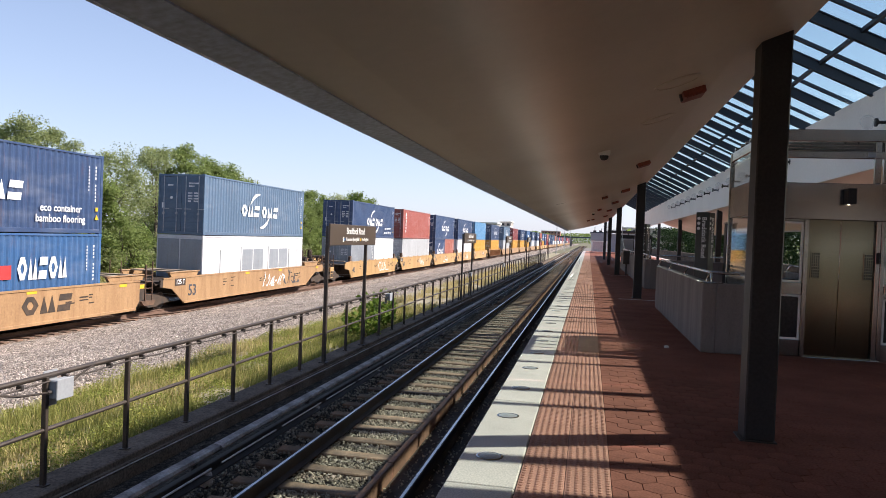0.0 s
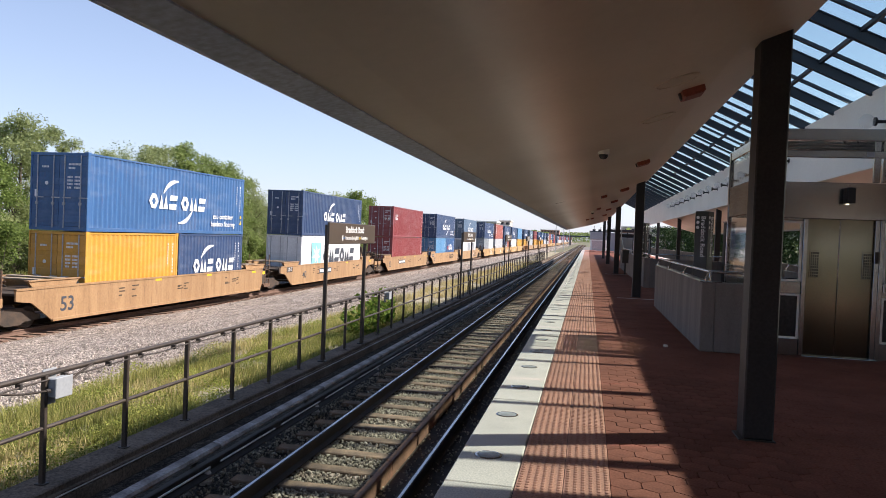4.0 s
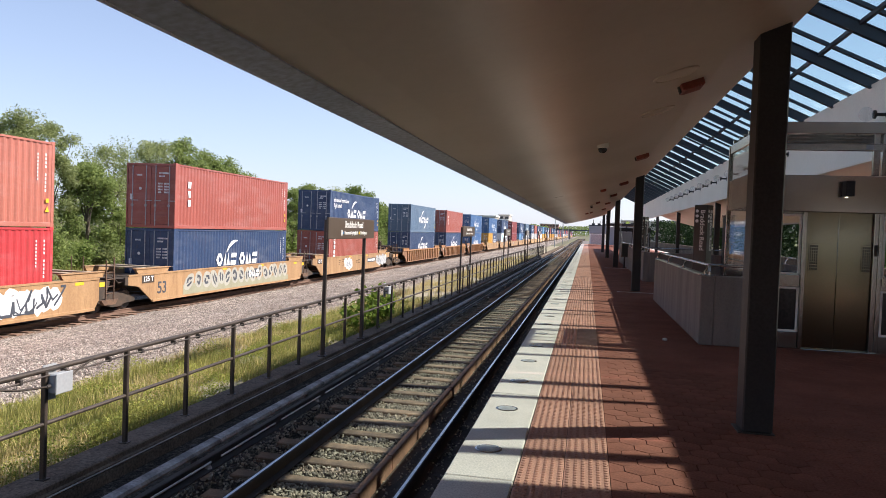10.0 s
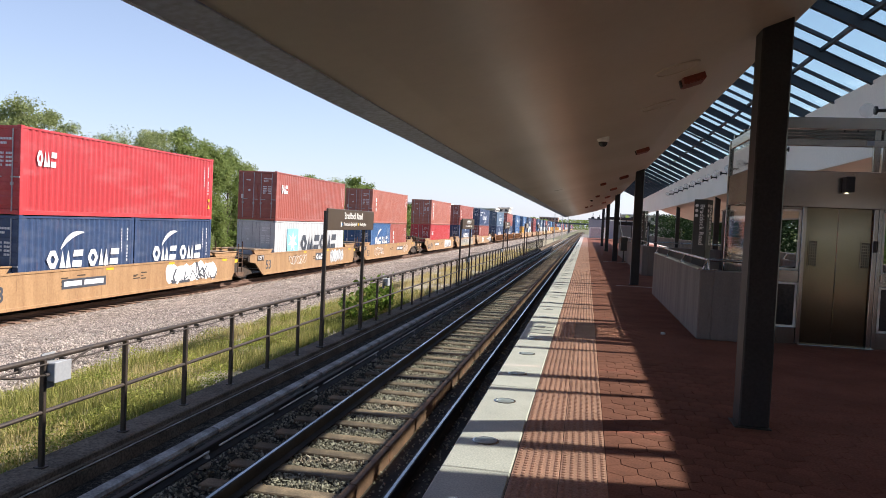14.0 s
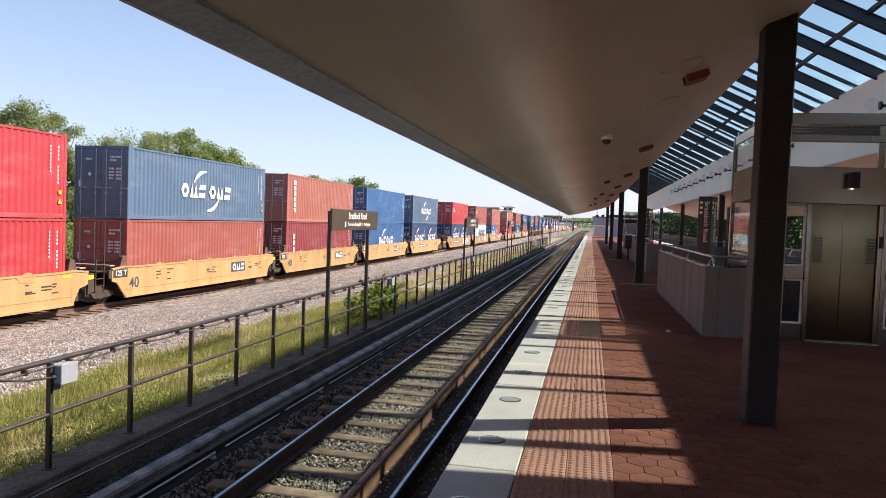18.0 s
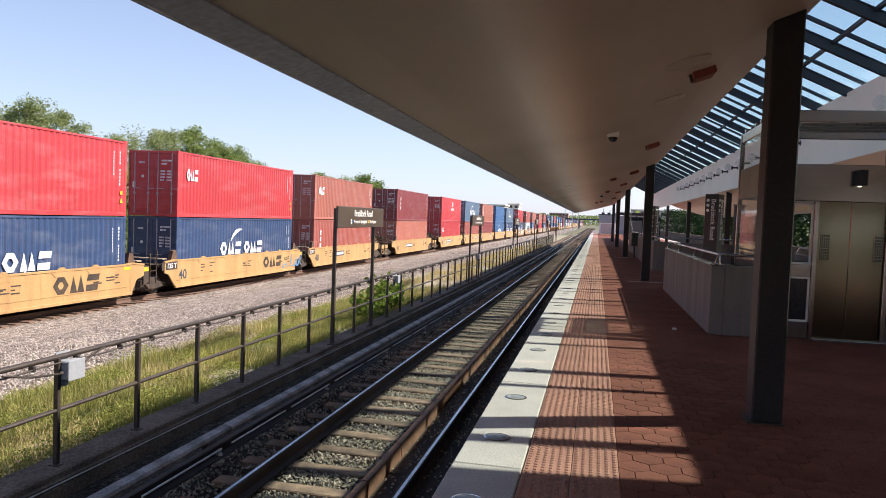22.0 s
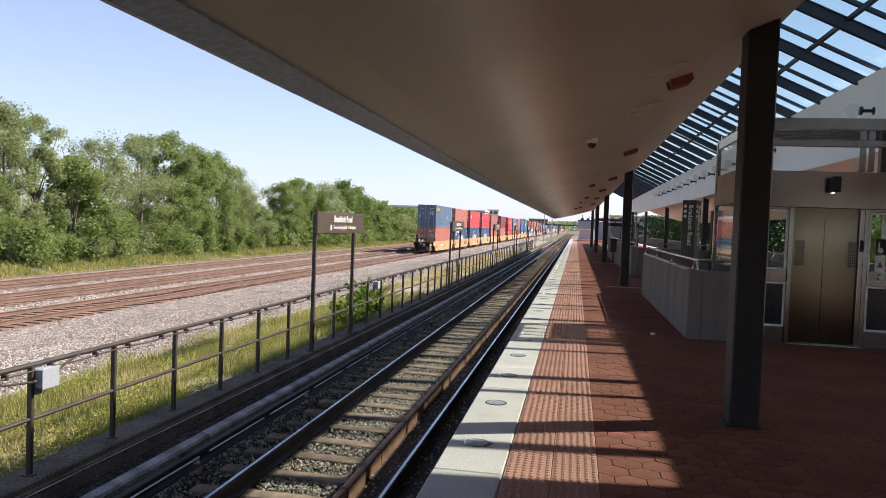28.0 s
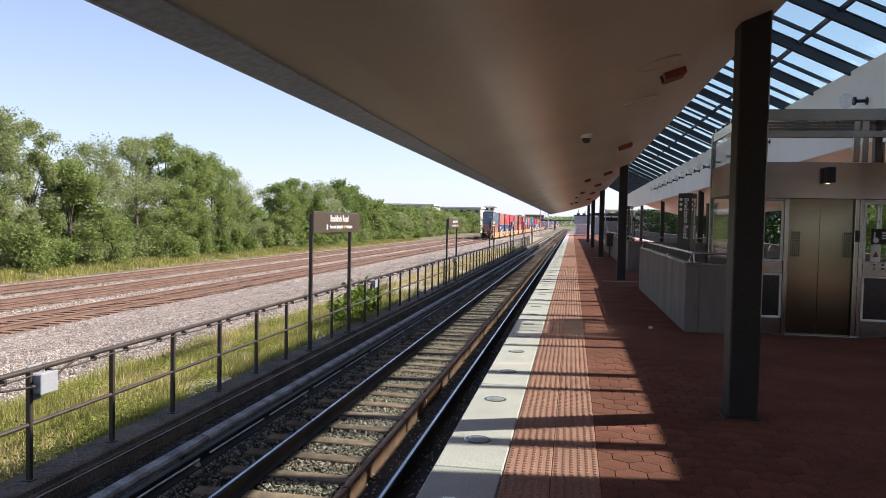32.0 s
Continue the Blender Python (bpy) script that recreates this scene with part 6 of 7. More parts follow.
    if kind != "none":
        def codes():
            s = Shape()
            for i in range(11):
                if i not in (4, 10):
                    s.box(0, 0.005, 0, 0.06, -0.135 * i, -0.135 * i + 0.085)
            for i in range(8):
                s.box(0, 0.005, -0.36, -0.31, -0.12 * i, -0.12 * i + 0.07)
            return s
        mark("codes", codes, M["logo_white"], L - 0.45, H_OF(L) - 0.5, "column of small white marks")
        mark("yl", lambda: Shape().prism([(0, 0), (0.2, 0), (0.1, 0.2)], "x", 0, 0.005).box(0, 0.005, 0.03, 0.17, 0.32, 0.46), M["logo_yellow"], L - 0.42, 0.5, "small yellow labels")


def H_OF(L):
    return HC


def box_parts(c, L, col, mt):
    """The walls, roof, posts and rails of a container, each a part of its own."""
    H = HC
    wall = shared(("wall", L, col), lambda: one_wall(L, H).mesh("side_wall", mt, fix=False))
    for sx in (1, -1):
        o = part("side_wall", wall, None, c, "ribbed steel side wall")
        if sx < 0:
            o.matrix_basis = pose(0, L, 0, 0, 0, 180)
    part("roof", shared(("roof", L, col), lambda: Shape().box(-WID / 2 + 0.03, WID / 2 - 0.03, 0.06, L - 0.05, H - 0.05, H - 0.02).mesh("roof", mt)), None, c)
    part("front_wall", shared(("fw", L, col), lambda: Shape().box(-WID / 2 + 0.06, WID / 2 - 0.06, L - 0.09, L - 0.05, 0.15, H - 0.1).mesh("front_wall", mt)), None, c)
    post = shared(("post", col), lambda: Shape().box(-0.07, 0.0, 0, 0.14, 0, H, 0.012).mesh("corner_post", mt))
    for x in (WID / 2 + 0.002, -WID / 2 + 0.068):
        for y in (0.0, L - 0.14):
            part("corner_post", post, None, c).location = (x, y, 0)
    low = shared(("low", L, col), lambda: Shape().box(-0.07, 0, 0.14, L - 0.14, 0.0, 0.15, 0.008).mesh("bottom_rail", mt))
    high = shared(("high", L, col), lambda: Shape().box(-0.07, 0, 0.14, L - 0.14, H - 0.085, H - 0.012, 0.008).mesh("top_rail", mt))
    for x in (WID / 2, -WID / 2 + 0.07):
        part("bottom_rail", low, None, c).location = (x, 0, 0)
        part("top_rail", high, None, c).location = (x, 0, 0)
    head = shared(("head", col), lambda: Shape().box(-WID / 2 + 0.07, WID / 2 - 0.07, 0.0, 0.1, H - 0.13, H - 0.012, 0.006).mesh("header", mt))
    sill = shared(("sill", col), lambda: Shape().box(-WID / 2 + 0.07, WID / 2 - 0.07, 0.0, 0.1, 0.0, 0.16, 0.006).mesh("sill", mt))
    part("header", head, None, c)
    part("sill", sill, None, c)


def one_wall(L, H):
    s = Shape()
    pitch, dp, n = 0.278, 0.034, int((L - 0.30) / 0.278)
    off = (L - n * pitch) / 2
    prof = []
    for i in range(n):
        y = off + i * pitch
        prof += [(y, 0.0), (y + 0.072, 0.0), (y + 0.139, dp), (y + 0.211, dp)]
    prof = [(0.1, 0.0)] + prof + [(off + n * pitch, 0.0), (L - 0.1, 0.0)]
    for y, d in prof:
        x = WID / 2 - 0.012 - d
        s.v += [(x, y, 0.14), (x, y, H - 0.075)]
    s.f = [(2 * i, 2 * i + 2, 2 * i + 3, 2 * i + 1) for i in range(len(prof) - 1)]
    return s


NAMES = {"navy": "navy blue", "blue": "blue", "greyblue": "faded grey-blue", "sky": "pale blue", "red": "bright red", "brown": "red-brown", "maroon": "dark maroon", "salmon": "faded red-brown", "grey": "light grey", "white": "white", "orange": "orange-yellow", "steelgrey": "grey"}
MOVERS = []


def container(L, col, kind, at, z, upper):
    """One shipping container. at: y of its rear end at the start; z: height of its floor."""
    c = tagged(empty("shipping_container", pose(FREIGHT, at, z)), "%s ribbed steel shipping container %s" % (NAMES[col], "stacked on another container" if upper else "sitting in a well wagon"), "shipping container", "containers on the train")
    mt = C[col]
    if at > 140:
        part("body", shared(("body", L, col), lambda: corrugated(L, HC).mesh("body", mt, fix=False)), None, c)
        part("frame", shared(("frame", L, col), lambda: frame_shape(L, HC).mesh("frame", mt)), None, c, "corner posts and rails")
    else:
        box_parts(c, L, col, mt)
    if at < 140:
        cast = shared(("cast", col), lambda: Shape().box(-0.162, 0.006, -0.006, 0.178, 0, 0.118, 0.012).mesh("corner_casting", C["steelgrey"] if col in ("grey", "white") else mt))
        for zc in (-0.012, HC - 0.104):
            for yc in (0.0, L - 0.172):
                part("corner_casting", cast, None, c).location = (WID / 2 + 0.002, yc, zc)
    leaf_r = shared(("leaf", col), lambda: door_leaf(HC).mesh("door", mt))
    for sx in (1, -1):
        d = part("door", leaf_r, None, c, "ribbed door leaf")
        if sx < 0:
            d.location = (-WID / 2 + 0.07, 0, 0)
        for x in (0.24, 0.92) if at < 150 else ():
            rod = shared("rod", lambda: Shape().tube((0, 0.0, 0.1), (0, 0.0, HC - 0.1), 0.022, 7).box(-0.05, 0.05, -0.03, 0.02, 0.95, 1.05).box(-0.04, 0.30, -0.035, -0.015, 1.2, 1.24).mesh("lock_rod", M["lock_rod"]))
            o = part("lock_rod", rod, None, d, "grey lock rod with a handle")
            o.location = (x, 0, 0)
    def plates():
        s = Shape()
        for k, (x, z, n) in enumerate(((0.40, 2.42, 9), (0.40, 2.28, 5), (0.36, 1.95, 4), (0.36, 1.82, 4), (0.36, 1.69, 4), (0.36, 1.56, 3), (0.66, 1.95, 4), (0.66, 1.82, 4), (0.66, 1.69, 4), (0.66, 1.56, 4), (-0.72, 2.32, 5))):
            for q in range(n):
                s.box(x + 0.058 * q, x + 0.058 * q + 0.038, 0.005, 0.016, z, z + 0.075)
        return s.box(-1.02, -0.88, 0.005, 0.016, 1.25, 1.5).tube((-0.52, 0.0, 1.75), (-0.52, 0.016, 1.75), 0.07, 10)
    if kind != "none":
        tagged(part("marking", shared("plates", lambda: plates().mesh("marking", M["logo_white"])), None, c, "small pale marks on the doors"), kind="stuff")
    logo(c, kind, L, upper)
    MOVERS.append((c, FREIGHT, at, z))
    return c


def office(L, at, z):
    """A white site office built like a container, with windows and doors."""
    c = tagged(empty("site_office", pose(FREIGHT, at, z)), "white site office unit with wide windows in a well wagon", "site office", "containers on the train")
    part("body", Shape().box(-WID / 2 + 0.02, WID / 2 - 0.02, 0.02, L - 0.02, 0.02, HC - 0.02, 0.01), C["white"], c)
    part("frame", shared(("frame", L, "white"), lambda: frame_shape(L, HC).mesh("frame", C["white"])), None, c)
    for y in (3.9, 7.2):
        w = part("window", Shape().box(SIDE - 0.03, SIDE + 0.02, y, y + 2.7, 0.95, 2.35, 0.01), C["white"], c, "wide window with two grey panes")
        for k in (0.12, 1.4):
            part("pane", Shape().box(SIDE + 0.02, SIDE + 0.03, y + k, y + k + 1.18, 1.08, 2.2), C["steelgrey"], w)
    for y in (1.7, 10.1):
        part("door", Shape().box(SIDE - 0.03, SIDE + 0.015, y, y + 1.4, 0.1, 2.2, 0.01), C["grey"], c, "pale door")
    for x in (-0.6, 0.6):
        part("end_door", Shape().box(x - 0.56, x + 0.56, -0.02, 0.02, 0.1, 2.7, 0.01), C["steelgrey"], c, "grey end door")
    MOVERS.append((c, FREIGHT, at, z))


WELL_FLOOR = 4.05 - 2 * HC


def side_panel(kind, rear_end, front_end):
    """The deep plate along one side; its ends rise over the bogies."""
    s = Shape()
    if kind == "yellow":
        r = -1.7 if rear_end else -1.05
        f = 13.9 if front_end else 13.2
        pts = [(r, -0.74), (-0.3, -0.66), (0.3, -0.70), (11.9, -0.70), (12.5, -0.66), (f, -0.74), (f, -1.22), (12.75, -1.35), (12.45, -1.86), (-0.25, -1.86), (-0.75, -1.30), (r, -1.22)]
    else:
        f = 15.6 if front_end else 14.45
        pts = [(-3.4, -0.72), (0.0, -0.70), (12.19, -0.70), (f, -0.72)]
        pts += [(f, -1.16), (14.2, -1.20), (12.7, -1.88)] if front_end else [(f, -1.55), (14.2, -1.88)]
        pts += [(-1.75, -1.88), (-2.7, -1.22), (-3.4, -1.12)]
    s.prism(pts, "x", -0.03, 0.03)
    top = [p for p in pts if p[1] > -0.76]
    for a, b in zip(top, top[1:]):
        s.prism([(a[0], a[1] - 0.06), (b[0], b[1] - 0.06), (b[0], b[1] + 0.004), (a[0], a[1] + 0.004)], "x", -0.05, 0.055)
    low = [p for p in pts if p[1] < -1.8]
    s.box(-0.04, 0.06, low[1][0], low[0][0], -1.93, -1.82, 0.01)
    if kind == "yellow":
        for y in (2.0, 4.4, 6.1, 8.6, 10.3):
            s.prism([(y - 0.2, -0.70), (y - 0.1, -0.62), (y + 0.1, -0.62), (y + 0.2, -0.70)], "x", 0.0, 0.06)
            s.prism([(y - 0.5, -0.76), (y + 0.5, -0.76), (y + 0.3, -0.95), (y - 0.3, -0.95)], "x", 0.03, 0.042)
        # bend line of the folded plate
        s.prism([(-0.2, -1.56), (12.4, -1.56), (12.4, -1.60), (-0.2, -1.60)], "x", 0.028, 0.045)
    return s


def rib_shape():
    return Shape().prism([(0, -0.76), (0.13, -0.76), (0.09, -1.83), (0.04, -1.83)], "x", 0.028, 0.14)


def ledge_shape(wide):
    """A flared shelf beside the container's end, set back from the side plate."""
    v = []
    for z, g in ((-0.71, 0.16), (-0.52, 0.0)):
        v += [(-0.20 - 0.0 * g, g, z), (-0.08, g, z), (-0.08, wide - g, z), (-0.20, wide - g, z)]
    s = Shape().add(v, [(0, 1, 2, 3), (4, 5, 6, 7), (0, 1, 5, 4), (1, 2, 6, 5), (2, 3, 7, 6), (3, 0, 4, 7)])
    return s.box(-0.24, -0.04, -0.03, wide + 0.03, -0.52, -0.48, 0.006)


def bubbles(seed):
    """A broad painted band of rounded pale shapes with dark cores over a grey-green wash, no letters."""
    rg = random.Random(seed)
    pale, dark, wash = Shape(), Shape(), Shape()
    edge = [(0.45 * k, 0.42 + rg.uniform(-0.1, 0.14)) for k in range(27)]
    for p, q in zip(edge, edge[1:]):
        wash.prism([(p[0], 0.0), (q[0], 0.0), q, p], "x", 0, 0.002)
    y, k = 0.5, 0
    while y < 11.4:
        w, h = rg.uniform(0.30, 0.40), rg.uniform(0.36, 0.46)
        z, lean = 0.62 + rg.uniform(-0.05, 0.05), rg.uniform(-0.2, 0.2)
        ring = [(y + w * math.cos(a) + lean * math.sin(a), z + h * math.sin(a)) for a in [2 * math.pi * i / 14 for i in range(14)]]
        pale.prism(ring, "x", 0.002, 0.0045 + 0.0006 * (k % 3))
        n = 9
        r0 = [(y + w * 0.62 * rg.uniform(0.75, 1.1) * math.cos(a) + lean * 0.7 * math.sin(a), z + h * 0.68 * rg.uniform(0.8, 1.1) * math.sin(a)) for a in [2 * math.pi * i / n for i in range(n)]]
        r1 = [(y + (p - y) * 0.35, z + (q - z) * 0.45) for p, q in r0]
        for i in range(n):
            if (i + k) % 5:
                j = (i + 1) % n
                dark.prism([r0[i], r0[j], r1[j], r1[i]], "x", 0.006, 0.008)
        y += w * rg.uniform(1.75, 2.3)
        k += 1
    return pale, dark, wash


def bogie_shape():
    s = Shape()
    for x in (-0.98, 0.98):
        s.prism([(-1.2, -1.66), (-0.55, -1.5), (-0.35, -1.38), (0.35, -1.38), (0.55, -1.5), (1.2, -1.66), (1.2, -1.82), (0.5, -1.86), (0.3, -1.95), (-0.3, -1.95), (-0.5, -1.86), (-1.2, -1.82)], "x", x - 0.07, x + 0.07)
        for k in (-0.2, 0, 0.2):
            s.tube((x, k, -1.84), (x, k, -1.52), 0.055, 7)
    s.box(-0.95, 0.95, -0.2, 0.2, -1.6, -1.38, 0.02)
    return s


WHEEL = [(0.05, -0.07), (0.44, -0.07), (0.45, -0.045), (0.42, -0.03), (0.40, 0.02), (0.36, 0.05), (0.30, 0.02), (0.14, 0.0), (0.12, 0.06), (0.04, 0.06)]


def wheel_mesh():
    s = Shape().lathe(WHEEL, 18)
    s.v = [(z, x, y) for x, y, z in s.v]
    return s


def add_bogie(w, y):
    b = part("bogie", shared("bogie", lambda: bogie_shape().mesh("bogie", M["gear"])), None, w, "dark steel bogie with coil springs")
    b.location = (0, y, -FRAIL)
    me = shared("wheel", lambda: wheel_mesh().mesh("wheel", M["wheel"], smooth=False))
    ax = shared("axle", lambda: Shape().tube((-0.95, 0, 0), (0.95, 0, 0), 0.08, 8).mesh("axle", M["gear"]))
    for dy in (-0.88, 0.88):
        for sx in (1, -1):
            o = part("wheel", me, None, b)
            o.matrix_basis = pose(0.755 * sx, dy, FRAIL + 0.42, 0, 0, 0 if sx > 0 else 180)
        o = part("axle", ax, None, b)
        o.location = (0, dy, FRAIL + 0.42)


def graffiti(seed, wide, high):
    """Overlapping painted strokes without any letters."""
    rg = random.Random(seed)
    s = Shape()
    y = 0
    while y < wide:
        p = [Vector((0, y + rg.uniform(-0.1, 0.2), rg.uniform(0, high * 0.3)))]
        for k in range(4):
            p.append(p[-1] + Vector((0, rg.uniform(-0.25, 0.4), rg.choice((-1, 1)) * rg.uniform(0.15, 0.5))))
            p[-1].z = min(max(p[-1].z, 0), high)
        t = rg.uniform(0.022, 0.05)
        for a, b in zip(p, p[1:]):
            d = (b - a).normalized() if (b - a).length > 0.01 else Vector((0, 1, 0))
            q = Vector((0, -d.z, d.y)) * t
            e = d * t * 0.4
            x = rg.uniform(0.002, 0.008)
            v = [a - q - e, b - q + e, b + q + e, a + q - e]
            s.add([(0, u.y, u.z) for u in v] + [(x, u.y, u.z) for u in v], [(4, 5, 6, 7), (3, 2, 1, 0), (0, 1, 5, 4), (1, 2, 6, 5), (2, 3, 7, 6), (3, 0, 4, 7)])
        y += rg.uniform(0.25, 0.42)
    return s


def throw_up(seed, wide, high):
    """A broad pale patch of overlapping rounded shapes."""
    rg = random.Random(seed)
    s = Shape()
    y, k = 0.0, 0
    while y < wide:
        w, h = rg.uniform(0.28, 0.42), high * rg.uniform(0.36, 0.52)
        z, lean = high * 0.5 + rg.uniform(-0.08, 0.08), rg.uniform(-0.5, 0.5)
        n = 11
        ring = []
        for i in range(n):
            a = 2 * math.pi * i / n
            r = rg.uniform(0.82, 1.15)
            ring.append((y + w * r * math.cos(a) + lean * 0.35 * h * math.sin(a), z + h * r * math.sin(a)))
        s.prism(ring, "x", 0, 0.003 + 0.0006 * (k % 5))
        y += w * rg.uniform(0.85, 1.2)
        k += 1
    return s


def loops(seed, wide, high):
    """Thin looping painted lines."""
    rg = random.Random(seed)
    s = Shape()
    y = 0.0
    while y < wide:
        w, h, z = rg.uniform(0.16, 0.34), high * rg.uniform(0.3, 0.5), high * rg.uniform(0.4, 0.6)
        tilt = rg.uniform(-0.3, 0.3)
        pts = [(y + w * math.cos(a) + tilt * math.sin(a), z + h * math.sin(a)) for a in [2 * math.pi * i / 12 for i in range(13)]]
        stroke(s, pts, 0.03, 0.004)
        y += rg.uniform(0.28, 0.5)
    return s


def stencil(kind):
    rg = random.Random(3)
    s = Shape()
    for y in (1.8, 2.6, 5.9, 6.4, 10.2, 10.9, 11.4):
        for k in range(3):
            z = -0.98 - 0.09 * k - rg.uniform(0, 0.25)
            s.box(0, 0.003, y, y + rg.uniform(0.15, 0.5), z, z + 0.045)
    return s


def brake_gear(w, y_out, end, mt):
    """The clutter that stands on a wagon's coupled end: wheel, tanks, levers, hoses and grab posts."""
    Z = -FRAIL

    def p(name, shape, mat, label=""):
        o = part(name, shape, mat, w, label)
        o.location = (0, y_out, Z)
        return o
    e = -end
    ring = Shape()
    n = 14
    for k in range(n):
        a, b = 2 * math.pi * k / n, 2 * math.pi * (k + 1) / n
        ring.tube((-0.55 + 0.27 * math.cos(a), 0.62 * e, 0.0 + 0.27 * math.sin(a)), (-0.55 + 0.27 * math.cos(b), 0.62 * e, 0.27 * math.sin(b)), 0.02, 5)
    for k in range(3):
        a = 2.1 * k
        ring.tube((-0.55, 0.62 * e, 0), (-0.55 + 0.27 * math.cos(a), 0.62 * e, 0.27 * math.sin(a)), 0.014, 5)
    p("brake_wheel", ring, M["rust_iron"], "rusty spoked brake wheel")
    p("brake_stand", Shape().box(-0.68, -0.42, min(0.66 * e, 0.86 * e), max(0.66 * e, 0.86 * e), -0.9, 0.12, 0.02).box(-0.62, -0.48, min(0.60 * e, 0.9 * e), max(0.60 * e, 0.9 * e), -0.25, 0.2, 0.02), M["gear"])
    p("gusset", Shape().prism([(0.5 * e, -0.86), (1.5 * e, -0.86), (1.35 * e, -0.42), (0.95 * e, -0.36)], "x", 0.05, 0.12).prism([(0.5 * e, -0.86), (1.5 * e, -0.86), (1.35 * e, -0.42), (0.95 * e, -0.36)], "x", -0.36, -0.29), mt, "painted steel gusset")
    p("air_tank", Shape().tube((-0.9, 1.75 * e, -0.40), (0.25, 1.75 * e, -0.40), 0.19, 12).tube((-0.94, 1.75 * e, -0.40), (0.29, 1.75 * e, -0.40), 0.12, 10), M["gear"], "dark air tank")
    p("valve", Shape().box(0.3, 0.62, min(1.3 * e, 1.6 * e), max(1.3 * e, 1.6 * e), -0.72, -0.35, 0.03).tube((0.45, 1.45 * e, -0.35), (0.45, 1.45 * e, -0.18), 0.06, 8).tube((0.62, 1.4 * e, -0.55), (1.15, 1.2 * e, -0.62), 0.025, 6), M["gear"], "dark valve block with pipes")
    p("lever", Shape().tube((0.2, 0.7 * e, -0.62), (1.2, 1.1 * e, -0.45), 0.025, 6).tube((-0.3, 1.0 * e, -0.6), (0.55, 0.75 * e, -0.3), 0.022, 6).tube((0.8, 0.9 * e, -0.9), (0.75, 1.0 * e, -0.3), 0.03, 6), M["rust_iron"], "rusty brake lever")
    p("walkway", Shape().box(-1.28, 1.28, min(0.12 * e, 0.50 * e), max(0.12 * e, 0.50 * e), -0.80, -0.76, 0.006).box(-1.28, 1.28, min(0.1 * e, 0.14 * e), max(0.1 * e, 0.14 * e), -0.86, -0.74), M["gear"], "narrow end walkway")
    for x, zz in ((1.27, -0.02), (1.27, -0.10), (-1.27, 0.05), (0.62, -0.15)):
        yy = (0.3 if zz != -0.10 else 0.85) * e
        p("grab_post", Shape().tube((x, yy, -1.25), (x, yy, zz), 0.028, 6), M["rust_iron"], "upright grab post")
    p("step", Shape().tube((1.27, 0.28 * e, -1.25), (1.27, 0.28 * e, -1.72), 0.02, 6).tube((1.27, 0.82 * e, -1.25), (1.27, 0.82 * e, -1.72), 0.02, 6).tube((1.27, 0.28 * e, -1.72), (1.27, 0.82 * e, -1.72), 0.022, 6).tube((1.27, 0.28 * e, -1.42), (1.27, 0.82 * e, -1.42), 0.022, 6).box(1.15, 1.3, min(0.2 * e, 0.9 * e), max(0.2 * e, 0.9 * e), -1.28, -0.98, 0.01), mt, "hanging step under the corner")
    p("air_hose", Shape().tube((0.35, 0.15 * e, -1.15), (0.40, -0.05 * e, -1.45), 0.03, 6).tube((0.40, -0.05 * e, -1.45), (0.30, -0.25 * e, -1.72), 0.03, 6), M["rust_iron"], "hanging brake hose")


